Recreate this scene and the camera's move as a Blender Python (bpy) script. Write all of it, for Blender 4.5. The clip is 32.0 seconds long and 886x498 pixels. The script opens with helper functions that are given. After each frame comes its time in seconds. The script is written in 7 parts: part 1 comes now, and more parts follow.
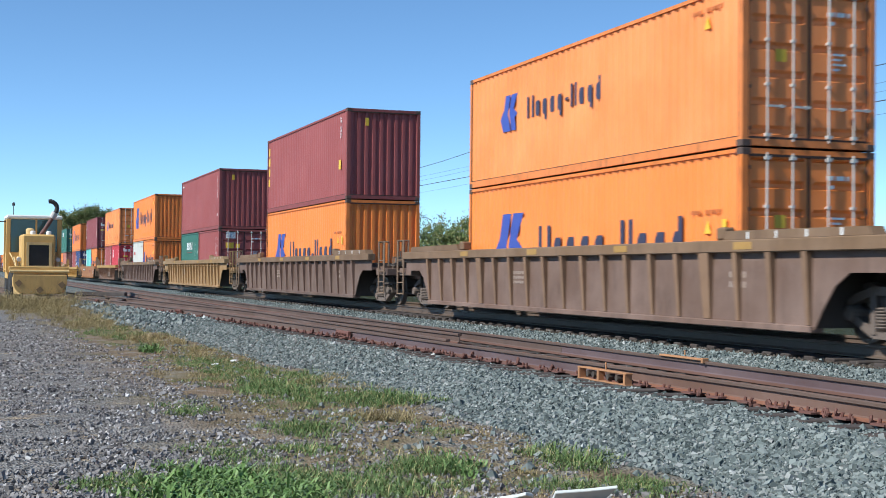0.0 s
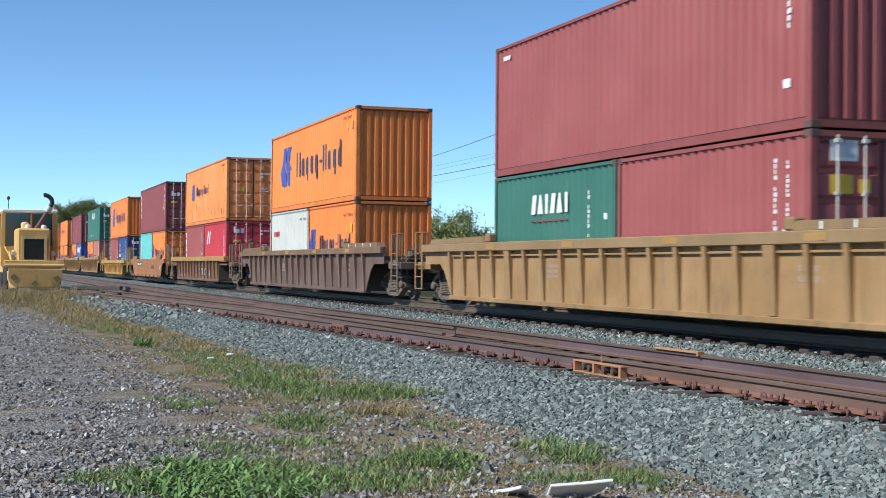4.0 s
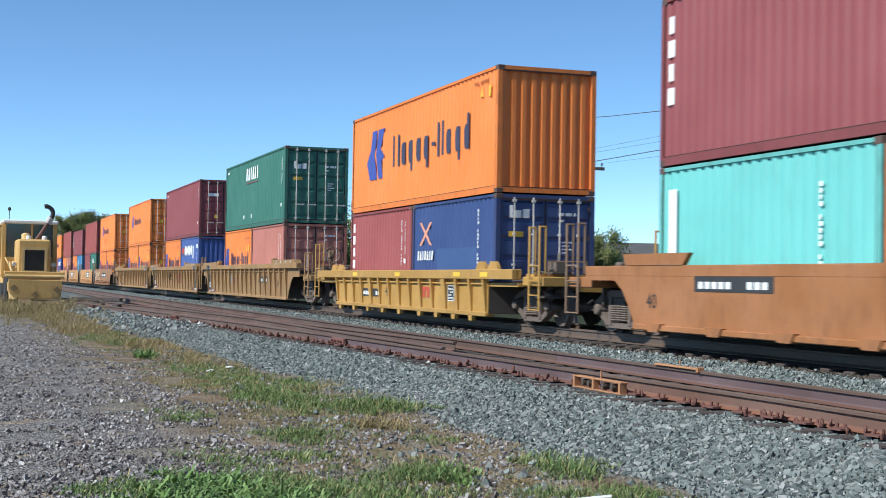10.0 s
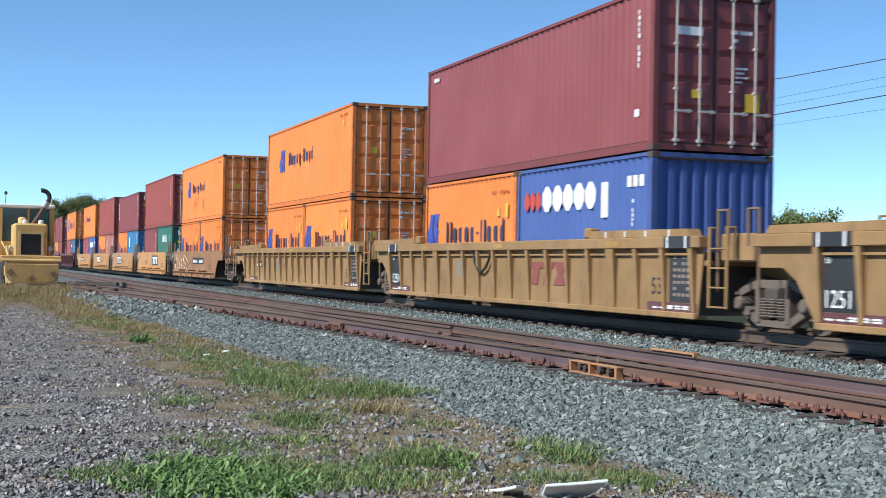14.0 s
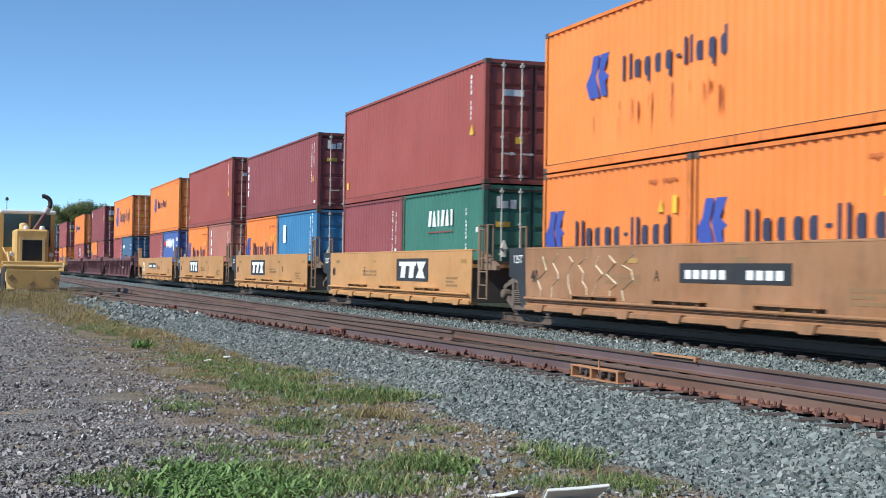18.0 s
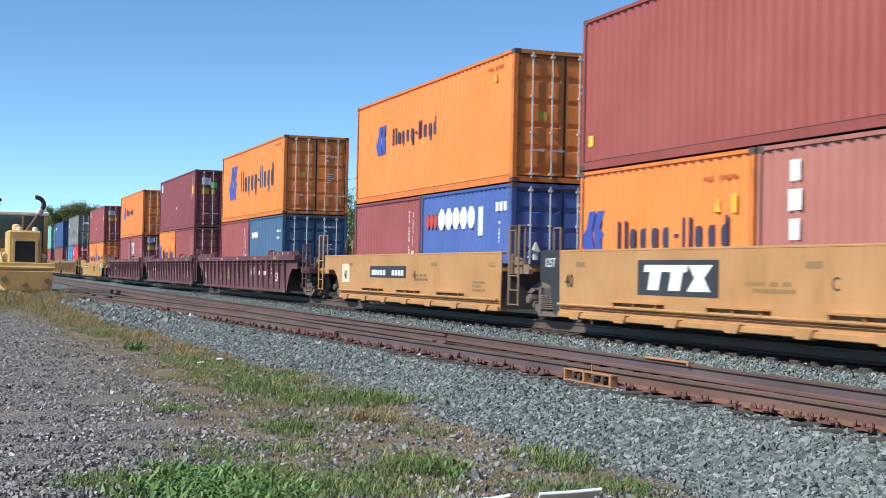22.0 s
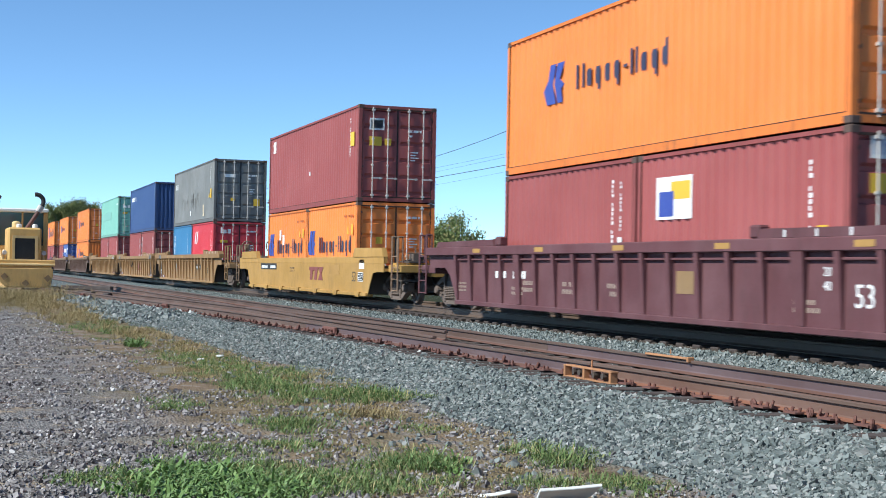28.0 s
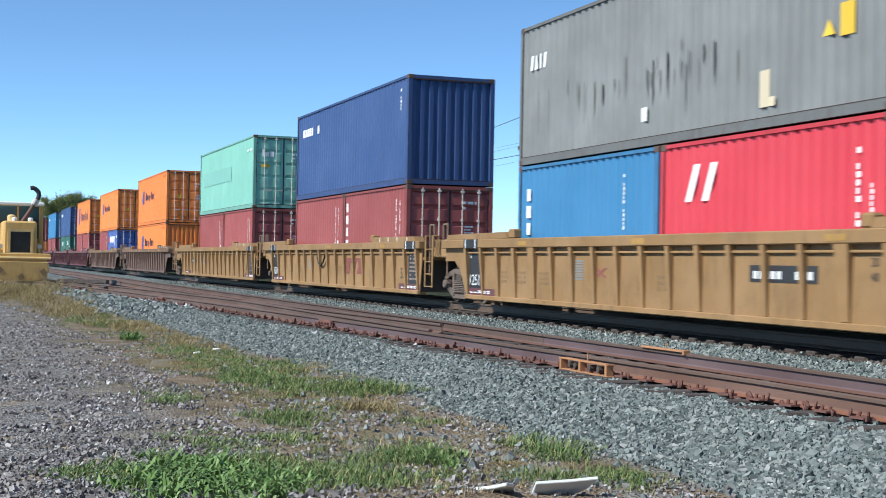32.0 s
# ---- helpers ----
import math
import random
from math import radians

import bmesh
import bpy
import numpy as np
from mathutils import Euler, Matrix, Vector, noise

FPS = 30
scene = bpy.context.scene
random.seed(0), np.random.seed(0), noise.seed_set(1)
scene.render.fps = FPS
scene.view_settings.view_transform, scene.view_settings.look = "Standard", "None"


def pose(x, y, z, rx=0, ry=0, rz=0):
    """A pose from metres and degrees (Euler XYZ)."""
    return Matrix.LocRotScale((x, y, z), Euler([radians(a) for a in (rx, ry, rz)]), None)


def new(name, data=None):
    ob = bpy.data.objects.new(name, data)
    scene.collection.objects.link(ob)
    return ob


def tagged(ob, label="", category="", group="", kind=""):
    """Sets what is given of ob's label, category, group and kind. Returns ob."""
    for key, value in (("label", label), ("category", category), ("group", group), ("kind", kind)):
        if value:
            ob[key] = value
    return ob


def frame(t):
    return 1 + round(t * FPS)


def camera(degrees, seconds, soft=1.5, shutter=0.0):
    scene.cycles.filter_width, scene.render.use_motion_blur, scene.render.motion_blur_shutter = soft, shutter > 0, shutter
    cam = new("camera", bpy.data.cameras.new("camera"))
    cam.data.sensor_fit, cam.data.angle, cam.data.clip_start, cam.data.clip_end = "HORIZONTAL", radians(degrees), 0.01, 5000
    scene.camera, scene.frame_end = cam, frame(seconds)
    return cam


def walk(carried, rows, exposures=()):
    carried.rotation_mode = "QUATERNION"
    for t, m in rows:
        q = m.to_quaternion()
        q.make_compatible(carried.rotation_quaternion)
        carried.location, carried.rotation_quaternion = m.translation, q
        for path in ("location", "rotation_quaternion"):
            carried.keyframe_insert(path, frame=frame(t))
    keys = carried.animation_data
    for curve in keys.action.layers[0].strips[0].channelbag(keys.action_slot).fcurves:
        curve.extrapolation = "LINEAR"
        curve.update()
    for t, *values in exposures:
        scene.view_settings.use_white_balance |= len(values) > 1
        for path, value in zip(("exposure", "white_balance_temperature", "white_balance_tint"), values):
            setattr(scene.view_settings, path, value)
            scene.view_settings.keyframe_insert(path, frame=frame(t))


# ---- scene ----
# The camera stands beside the tracks, held by hand: it only sways. x runs along the tracks, the train travels to +x,
# y leads away from the camera, z = 0 is the rail head of the main track.
cam = camera(35.79, 32.0, soft=0.8, shutter=0.25)
EYE = (0.0, 0.0, 0.92)
SWAY = [
    (0.0, 91.010, -0.573, 70.888),
    (0.5, 91.049, -0.493, 70.936),
    (1.0, 90.968, -0.466, 70.927),
    (1.5, 90.825, -0.462, 70.897),
    (2.0, 90.667, -0.587, 70.745),
    (2.5, 90.617, -0.574, 70.732),
    (3.0, 90.707, -0.572, 70.682),
    (3.5, 90.771, -0.483, 70.738),
    (5.5, 90.579, -0.759, 70.525),
    (6.0, 90.850, -0.982, 70.624),
    (6.5, 91.043, -0.920, 70.698),
    (7.0, 90.984, -0.745, 70.592),
    (7.5, 90.992, -1.076, 70.699),
    (8.0, 91.024, -0.874, 70.637),
    (8.5, 91.048, -1.042, 70.645),
    (9.0, 91.080, -0.890, 70.553),
    (9.5, 91.283, -1.060, 70.654),
    (10.0, 91.337, -0.965, 70.709),
    (10.5, 91.196, -0.990, 70.682),
    (11.0, 91.068, -0.937, 70.709),
    (11.5, 90.925, -1.087, 70.693),
    (12.0, 90.825, -1.117, 70.651),
    (12.5, 90.745, -1.128, 70.723),
    (13.0, 90.784, -1.017, 70.699),
    (13.5, 90.742, -1.195, 70.703),
    (14.0, 90.704, -1.057, 70.575),
    (14.5, 90.788, -1.287, 70.694),
    (16.5, 91.462, -1.085, 70.775),
    (17.0, 91.427, -0.950, 70.748),
    (17.5, 91.154, -1.005, 70.676),
    (18.0, 90.905, -0.911, 70.622),
    (18.5, 90.819, -1.125, 70.585),
    (19.0, 90.897, -0.950, 70.583),
    (19.5, 91.029, -1.144, 70.590),
    (20.0, 91.149, -0.947, 70.566),
    (20.5, 91.202, -0.889, 70.485),
    (21.0, 91.150, -0.923, 70.509),
    (21.5, 91.127, -0.983, 70.423),
    (22.0, 91.038, -1.171, 70.345),
    (22.5, 90.971, -1.188, 70.172),
    (23.0, 90.960, -1.184, 70.225),
    (23.5, 90.929, -1.034, 70.210),
    (24.0, 90.806, -0.975, 70.314),
    (24.5, 90.650, -1.094, 70.299),
    (25.0, 90.580, -1.080, 70.238),
    (25.5, 90.559, -1.210, 70.126),
    (27.5, 90.864, -1.093, 70.291),
    (28.0, 90.893, -1.092, 70.341),
    (28.5, 90.836, -1.134, 70.309),
    (29.0, 90.867, -1.100, 70.223),
    (29.5, 91.038, -1.153, 70.294),
    (30.0, 91.140, -1.009, 70.319),
    (30.5, 90.984, -0.994, 70.331),
    (31.0, 90.736, -0.973, 70.292),
    (31.5, 90.594, -1.006, 70.255),
    (32.0, 90.611, -1.051, 70.171),
]
# stops by which the camera's automatic exposure drifts as bright loads pass
EXPOSURE = [(0.0, 0.05), (3.0, 0.04), (7.0, -0.02), (9.0, 0.04), (11.0, 0.04), (13.0, 0.11), (14.5, 0.05), (17.0, -0.06), (19.0, 0.03), (21.0, 0.08), (24.0, 0.01), (25.0, 0.10), (28.0, 0.14), (30.0, 0.05), (31.0, 0.0), (32.0, 0.11)]
walk(cam, [(t, pose(*EYE, rx, ry, rz)) for t, rx, ry, rz in SWAY], [(t, e, 6000, 5) for t, e in EXPOSURE])

# ---- daylight ----
SUN_AZ, SUN_EL = radians(-9), radians(42)      # azimuth from the camera's side of the tracks, negative towards +x
SUN_DIR = Vector((-math.sin(SUN_AZ) * math.cos(SUN_EL), -math.cos(SUN_AZ) * math.cos(SUN_EL), math.sin(SUN_EL)))
world = bpy.data.worlds.new("sky")
scene.world = world
world.use_nodes = True
wn = world.node_tree.nodes
sky = wn.new("ShaderNodeTexSky")
sky.sky_type = "NISHITA"
sky.sun_disc = False
sky.sun_elevation = SUN_EL
sky.sun_rotation = math.atan2(SUN_DIR.x, SUN_DIR.y)
sky.altitude = 1500
sky.air_density, sky.dust_density, sky.ozone_density = 0.58, 0.0, 1.35
wn["Background"].inputs["Strength"].default_value = 0.162
clear = wn.new("ShaderNodeMix")               # the clear autumn sky is a little more cyan
clear.data_type, clear.blend_type = "RGBA", "MULTIPLY"
clear.inputs[0].default_value = 1.0
clear.inputs[7].default_value = (0.89, 1.03, 1.06, 1)
world.node_tree.links.new(sky.outputs[0], clear.inputs[6])
world.node_tree.links.new(clear.outputs[2], wn["Background"].inputs["Color"])
sun_data = bpy.data.lights.new("sun", "SUN")
sun_data.energy, sun_data.angle, sun_data.color = 5.6, radians(0.53), (1.0, 0.95, 0.87)
sun = new("sun", sun_data)
sun.matrix_world = Matrix.Translation((0, 0, 40)) @ SUN_DIR.to_track_quat("Z", "Y").to_matrix().to_4x4()

# ---- materials ----
def material(name, rough=0.6, metal=0.0, spec=0.5):
    m = bpy.data.materials.new(name)
    m.use_nodes = True
    b = m.node_tree.nodes["Principled BSDF"]
    b.inputs["Roughness"].default_value = rough
    b.inputs["Metallic"].default_value = metal
    b.inputs["Specular IOR Level"].default_value = spec
    return m, m.node_tree.nodes, m.node_tree.links, b


def rgb(c, k=1.0):
    return (c[0] * k, c[1] * k, c[2] * k, 1)


def ramp(n, stops):
    r = n.new("ShaderNodeValToRGB")
    while len(r.color_ramp.elements) < len(stops):
        r.color_ramp.elements.new(0.5)
    for e, (p, c) in zip(r.color_ramp.elements, stops):
        e.position, e.color = p, c if len(c) == 4 else (*c, 1)
    return r


def noise_tex(n, l, coords, scale, detail=4.0, rough=0.55, stretch=(1, 1, 1)):
    mp = n.new("ShaderNodeMapping")
    mp.inputs["Scale"].default_value = stretch
    t = n.new("ShaderNodeTexNoise")
    t.inputs["Scale"].default_value, t.inputs["Detail"].default_value, t.inputs["Roughness"].default_value = scale, detail, rough
    l.new(coords, mp.inputs["Vector"])
    l.new(mp.outputs[0], t.inputs["Vector"])
    return t.outputs["Fac"]


def mixed(n, l, fac, a, b, mode="MIX"):
    x = n.new("ShaderNodeMix")
    x.data_type, x.blend_type = "RGBA", mode
    for slot, v in ((0, fac), (6, a), (7, b)):
        if isinstance(v, (tuple, float, int)):
            x.inputs[slot].default_value = v
        else:
            l.new(v, x.inputs[slot])
    return x.outputs[2]


def bump(n, l, b, height, strength, dist):
    k = n.new("ShaderNodeBump")
    k.inputs["Strength"].default_value, k.inputs["Distance"].default_value = strength, dist
    l.new(height, k.inputs["Height"])
    l.new(k.outputs[0], b.inputs["Normal"])


PAINTS = {}


def paint(name, c, rough=0.5, dirt=0.35, rust=0.12, fade=0.25, dirt_c=(0.10, 0.075, 0.055), scale=1.0):
    """Weathered paint on steel: faded cloudiness, vertical dirt runs, rust specks."""
    PAINTS[name] = c
    m, n, l, b = material(name, rough)
    co = n.new("ShaderNodeTexCoord").outputs["Object"]
    rnd = n.new("ShaderNodeObjectInfo").outputs["Random"]
    big = noise_tex(n, l, co, 0.55 * scale, 3)
    runs = noise_tex(n, l, co, 3.6 * scale, 6, 0.65, (1, 1, 0.2))
    fine = noise_tex(n, l, co, 16 * scale, 5, 0.65)
    light = tuple(min(1, v * (1 + 0.35 * fade) + 0.05 * fade) for v in c)
    base = mixed(n, l, ramp_out(n, l, big, 0.35, 0.7), rgb(c), rgb(light))
    where = n.new("ShaderNodeMath")               # the runs gather in patches
    where.operation = "MULTIPLY"
    l.new(ramp_out(n, l, runs, 0.48, 0.8, dirt), where.inputs[0])
    l.new(ramp_out(n, l, noise_tex(n, l, co, 0.9 * scale, 3), 0.38, 0.62), where.inputs[1])
    smear = mixed(n, l, ramp_out(n, l, noise_tex(n, l, co, 1.7 * scale, 6, 0.7), 0.5, 0.8, 0.45 * dirt), base, rgb(dirt_c))
    k = mixed(n, l, where.outputs[0], smear, rgb(dirt_c))
    k = mixed(n, l, ramp_out(n, l, fine, 0.64, 0.72, rust), k, (0.13, 0.045, 0.018, 1))
    v = n.new("ShaderNodeHueSaturation")
    mr = n.new("ShaderNodeMapRange")
    mr.inputs["To Min"].default_value, mr.inputs["To Max"].default_value = 0.92, 1.08
    l.new(rnd, mr.inputs["Value"])
    l.new(mr.outputs[0], v.inputs["Value"])
    l.new(k, v.inputs["Color"])
    l.new(v.outputs[0], b.inputs["Base Color"])
    rr = n.new("ShaderNodeMapRange")
    rr.inputs["To Min"].default_value, rr.inputs["To Max"].default_value = rough - 0.1, rough + 0.2
    l.new(fine, rr.inputs["Value"])
    l.new(rr.outputs[0], b.inputs["Roughness"])
    bump(n, l, b, fine, 0.12, 0.004)
    return m


def ramp_out(n, l, fac, lo, hi, top=1.0):
    r = n.new("ShaderNodeMapRange")
    r.inputs["From Min"].default_value, r.inputs["From Max"].default_value, r.inputs["To Max"].default_value = lo, hi, top
    l.new(fac, r.inputs["Value"])
    return r.outputs[0]


ORANGE = paint("orange_container_paint", (0.80, 0.218, 0.036), 0.45, 0.16, 0.10)
ORANGE_OLD = paint("faded_orange_container_paint", (0.77, 0.232, 0.055), 0.5, 0.2, 0.3, 0.5)
MAROON = paint("maroon_container_paint", (0.295, 0.067, 0.061), 0.5, 0.18, 0.1, 0.3)
MAROON_DARK = paint("dark_maroon_container_paint", (0.235, 0.053, 0.055), 0.5, 0.15, 0.08)
REDBROWN = paint("red_brown_container_paint", (0.30, 0.062, 0.047), 0.5, 0.2, 0.12)
SALMON = paint("faded_salmon_container_paint", (0.40, 0.145, 0.108), 0.55, 0.2, 0.2, 0.4)
RED = paint("red_container_paint", (0.52, 0.035, 0.05), 0.45, 0.14, 0.05)
GREEN = paint("green_container_paint", (0.035, 0.14, 0.10), 0.5, 0.15, 0.08)
TURQUOISE = paint("turquoise_container_paint", (0.15, 0.47, 0.43), 0.5, 0.2, 0.15)
MINT = paint("mint_green_container_paint", (0.21, 0.45, 0.36), 0.5, 0.15, 0.1)
NAVY = paint("navy_blue_container_paint", (0.028, 0.055, 0.17), 0.45, 0.12, 0.08)
BLUE = paint("blue_container_paint", (0.045, 0.185, 0.36), 0.45, 0.15, 0.08)
ROYAL = paint("royal_blue_container_paint", (0.068, 0.115, 0.33), 0.45, 0.15, 0.08)
DEEP_BLUE = paint("deep_blue_container_paint", (0.035, 0.075, 0.20), 0.45, 0.15, 0.08)
FADED_CODE = paint("faded_dark_orange_marking", (0.48, 0.13, 0.03), 0.6, 0.1, 0.05)
STREAK = paint("rust_streaks", (0.30, 0.085, 0.022), 0.85, 0.3, 0.3)
SLATE = paint("slate_blue_container_paint", (0.06, 0.12, 0.21), 0.5, 0.15, 0.08)
GREY = paint("grey_container_paint", (0.165, 0.168, 0.160), 0.55, 0.35, 0.22, 0.6, (0.09, 0.085, 0.075))
WHITE_BOX = paint("off_white_container_paint", (0.52, 0.51, 0.46), 0.5, 0.35, 0.15)

CAR_BROWN = paint("weathered_brown_car_paint", (0.150, 0.086, 0.060), 0.7, 0.7, 0.6, 0.7, (0.055, 0.034, 0.024), 1.5)
CAR_RUSTY = paint("rusty_brown_car_paint", (0.155, 0.075, 0.038), 0.7, 0.6, 0.5, 0.6, (0.06, 0.034, 0.024))
CAR_DARK = paint("dark_brown_car_paint", (0.112, 0.064, 0.044), 0.7, 0.7, 0.5, 0.6, (0.045, 0.03, 0.026), 1.5)
CAR_RUST = paint("rust_orange_car_paint", (0.30, 0.118, 0.036), 0.65, 0.75, 0.6, 0.5, (0.12, 0.055, 0.026), 1.5)
CAR_TAN = paint("faded_tan_car_paint", (0.275, 0.155, 0.058), 0.65, 0.75, 0.5, 0.5, (0.10, 0.065, 0.035), 1.5)
CAR_YELLOW = paint("yellow_car_paint", (0.45, 0.225, 0.077), 0.6, 0.45, 0.3, 0.4, (0.18, 0.10, 0.045), 1.5)
CAR_BRIGHT = paint("bright_yellow_car_paint", (0.41, 0.228, 0.05), 0.6, 0.7, 0.35, 0.4, (0.16, 0.09, 0.035), 1.5)
M_FADED_RED = paint("faded_red_marking_paint", (0.22, 0.06, 0.05), 0.65, 0.3, 0.1)
CAR_MAROON = paint("maroon_car_paint", (0.105, 0.034, 0.038), 0.65, 0.6, 0.3, 0.5, (0.05, 0.024, 0.022), 1.5)
CHORD_YELLOW = paint("dirty_yellow_chord_paint", (0.36, 0.20, 0.048), 0.65, 0.55, 0.4, 0.4)
CHORD_OCHRE = paint("ochre_worn_chord_paint", (0.23, 0.14, 0.06), 0.7, 0.55, 0.45, 0.4)
CHORD_BROWN = paint("ochre_brown_chord_paint", (0.170, 0.098, 0.050), 0.7, 0.6, 0.5, 0.5, (0.07, 0.04, 0.028), 1.5)
RIB_BROWN = paint("tan_brown_rib_paint", (0.205, 0.115, 0.062), 0.7, 0.6, 0.5, 0.5, (0.08, 0.045, 0.03), 1.5)
STAIN = paint("grey_water_stain", (0.105, 0.10, 0.09), 0.7, 0.3, 0.2)
STEEL_DARK = paint("dirty_dark_steel", (0.055, 0.040, 0.031), 0.75, 0.4, 0.4, 0.4, (0.11, 0.085, 0.06))
TRUCK_STEEL = paint("dusty_cast_steel", (0.135, 0.100, 0.080), 0.85, 0.45, 0.35, 0.4)
GRIP_STEEL = paint("brown_worn_hand_iron", (0.20, 0.125, 0.075), 0.7, 0.5, 0.35, 0.4)
# dark tone for painted seam shade and for grime on the end headers
SHADE_GRIME = paint("seam_shade_and_rusty_grime", (0.045, 0.024, 0.018), 0.85, 0.3, 0.4)
BLACK_PAINT = paint("black_car_paint", (0.022, 0.022, 0.024), 0.55, 0.3, 0.1, 0.3)
WHEEL_STEEL = paint("worn_wheel_steel", (0.125, 0.092, 0.072), 0.55, 0.4, 0.4)
GALV = paint("galvanised_steel", (0.56, 0.53, 0.49), 0.5, 0.35, 0.3, 0.2, (0.2, 0.15, 0.11))
M_BLUE = paint("blue_marking_paint", (0.04, 0.07, 0.32), 0.5, 0.05, 0.03)
M_NAVY = paint("dark_blue_marking_paint", (0.035, 0.035, 0.07), 0.5, 0.05, 0.03)
M_WHITE = paint("white_marking_paint", (0.80, 0.80, 0.78), 0.5, 0.12, 0.05)
M_YELLOW = paint("yellow_marking_paint", (0.72, 0.46, 0.035), 0.5, 0.1, 0.04)
M_RED = paint("red_marking_paint", (0.50, 0.06, 0.04), 0.55, 0.15, 0.05)
M_BLACK = paint("black_marking_paint", (0.02, 0.02, 0.022), 0.5, 0.1, 0.02)
M_PATCH = paint("faded_patch_paint", (0.32, 0.24, 0.19), 0.6, 0.2, 0.1)
M_LIME = paint("lime_marking_paint", (0.25, 0.6, 0.12), 0.5, 0.05, 0.02)
CONE_PALE = paint("pale_cone_paint", (0.55, 0.50, 0.42), 0.6, 0.4, 0.2)
RUBBER = paint("black_rubber", (0.018, 0.017, 0.016), 0.8, 0.2, 0.05, 0.1)
CAR_DIRTY = paint("grimy_yellow_brown_car_paint", (0.30, 0.142, 0.060), 0.65, 0.75, 0.4, 0.5, (0.11, 0.07, 0.045), 1.5)
M_SALMON = paint("salmon_marking_paint", (0.75, 0.32, 0.20), 0.5, 0.1, 0.05)
M_CHALK = paint("pale_scrawled_paint", (0.62, 0.52, 0.36), 0.7, 0.2, 0.1)


CASTING = paint("scuffed_dark_casting_steel", (0.085, 0.050, 0.038), 0.75, 0.5, 0.6, 0.4, (0.05, 0.03, 0.024), 2.0)


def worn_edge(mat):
    """The same paint, slightly darker, with the knocked, rusty look that frames and corner posts have."""
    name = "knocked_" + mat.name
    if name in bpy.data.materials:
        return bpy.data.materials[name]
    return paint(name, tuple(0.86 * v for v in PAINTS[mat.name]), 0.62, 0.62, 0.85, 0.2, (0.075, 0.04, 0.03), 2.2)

# ---- mesh helpers ----
CACHE = {}


def mesh_of(name, bm, mat, smooth=False):
    me = bpy.data.meshes.new(name)
    bm.to_mesh(me)
    bm.free()
    if smooth:
        me.polygons.foreach_set("use_smooth", [True] * len(me.polygons))
    for x in (mat if isinstance(mat, (list, tuple)) else [mat]):
        me.materials.append(x)
    return me


def part(name, bm, mat, parent, label="", at=None, smooth=False):
    """Links a bmesh (or a ready mesh) as one object under a thing or a part."""
    me = bm if isinstance(bm, bpy.types.Mesh) else mesh_of(name, bm, mat, smooth)
    ob = new(name, me)
    ob.parent = parent
    if at is not None:
        ob.matrix_basis = at
    if label:
        tagged(ob, label)
    return ob


def thing(name, m, label, category, group="", kind=""):
    ob = new(name)
    ob.empty_display_size = 0.2
    ob.matrix_basis = m
    return tagged(ob, label, category, group, kind)


def box(bm, x0, x1, y0, y1, z0, z1):
    v = [bm.verts.new((x, y, z)) for x in (x0, x1) for y in (y0, y1) for z in (z0, z1)]
    for f in ((0, 1, 3, 2), (4, 6, 7, 5), (0, 4, 5, 1), (2, 3, 7, 6), (0, 2, 6, 4), (1, 5, 7, 3)):
        bm.faces.new([v[i] for i in f])


def soft_box(bm, x0, x1, y0, y1, z0, z1, r):
    b = bmesh.new()
    box(b, x0, x1, y0, y1, z0, z1)
    bmesh.ops.bevel(b, geom=b.edges[:], offset=r, segments=1, affect="EDGES")
    join(bm, b)


def join(bm, other):
    me = bpy.data.meshes.new("tmp")
    other.to_mesh(me)
    other.free()
    bm.from_mesh(me)
    bpy.data.meshes.remove(me)


def slab(bm, pts, y0, y1):
    """A plate with the outline pts (x, z), from y0 to y1."""
    a = [bm.verts.new((x, y0, z)) for x, z in pts]
    b = [bm.verts.new((x, y1, z)) for x, z in pts]
    bm.faces.new(a)
    bm.faces.new(b[::-1])
    for i in range(len(pts)):
        k = (i + 1) % len(pts)
        bm.faces.new((a[k], a[i], b[i], b[k]))
    bmesh.ops.recalc_face_normals(bm, faces=bm.faces[:])


def rod(bm, p, q, r, seg=8, r2=None):
    p, q = Vector(p), Vector(q)
    rot = (q - p).to_track_quat("Z", "Y").to_matrix().to_4x4()
    bmesh.ops.create_cone(bm, cap_ends=True, segments=seg, radius1=r, radius2=r if r2 is None else r2, depth=(q - p).length,
                          matrix=Matrix.Translation((p + q) / 2) @ rot)


def tube(bm, pts, r, seg=6):
    """One bent bar or pipe through the points."""
    pts = [Vector(p) for p in pts]
    ways = [(b - a).normalized() for a, b in zip(pts, pts[1:])]
    turn = ways[0].to_track_quat("Z", "Y")
    rows, last = [], ways[0]
    for i, p in enumerate(pts):
        a, b = ways[max(0, i - 1)], ways[min(i, len(ways) - 1)]
        mid = (a + b).normalized() if (a + b).length > 0.1 else b
        turn = last.rotation_difference(mid) @ turn
        last = mid
        wide = 1 / max(0.5, mid.dot(b))
        rows.append([bm.verts.new(p + turn @ Vector((r * wide * math.cos(2 * math.pi * j / seg), r * wide * math.sin(2 * math.pi * j / seg), 0))) for j in range(seg)])
    for u, v in zip(rows, rows[1:]):
        for j in range(seg):
            k = (j + 1) % seg
            bm.faces.new((u[j], u[k], v[k], v[j]))
    bm.faces.new(rows[0][::-1])
    bm.faces.new(rows[-1])


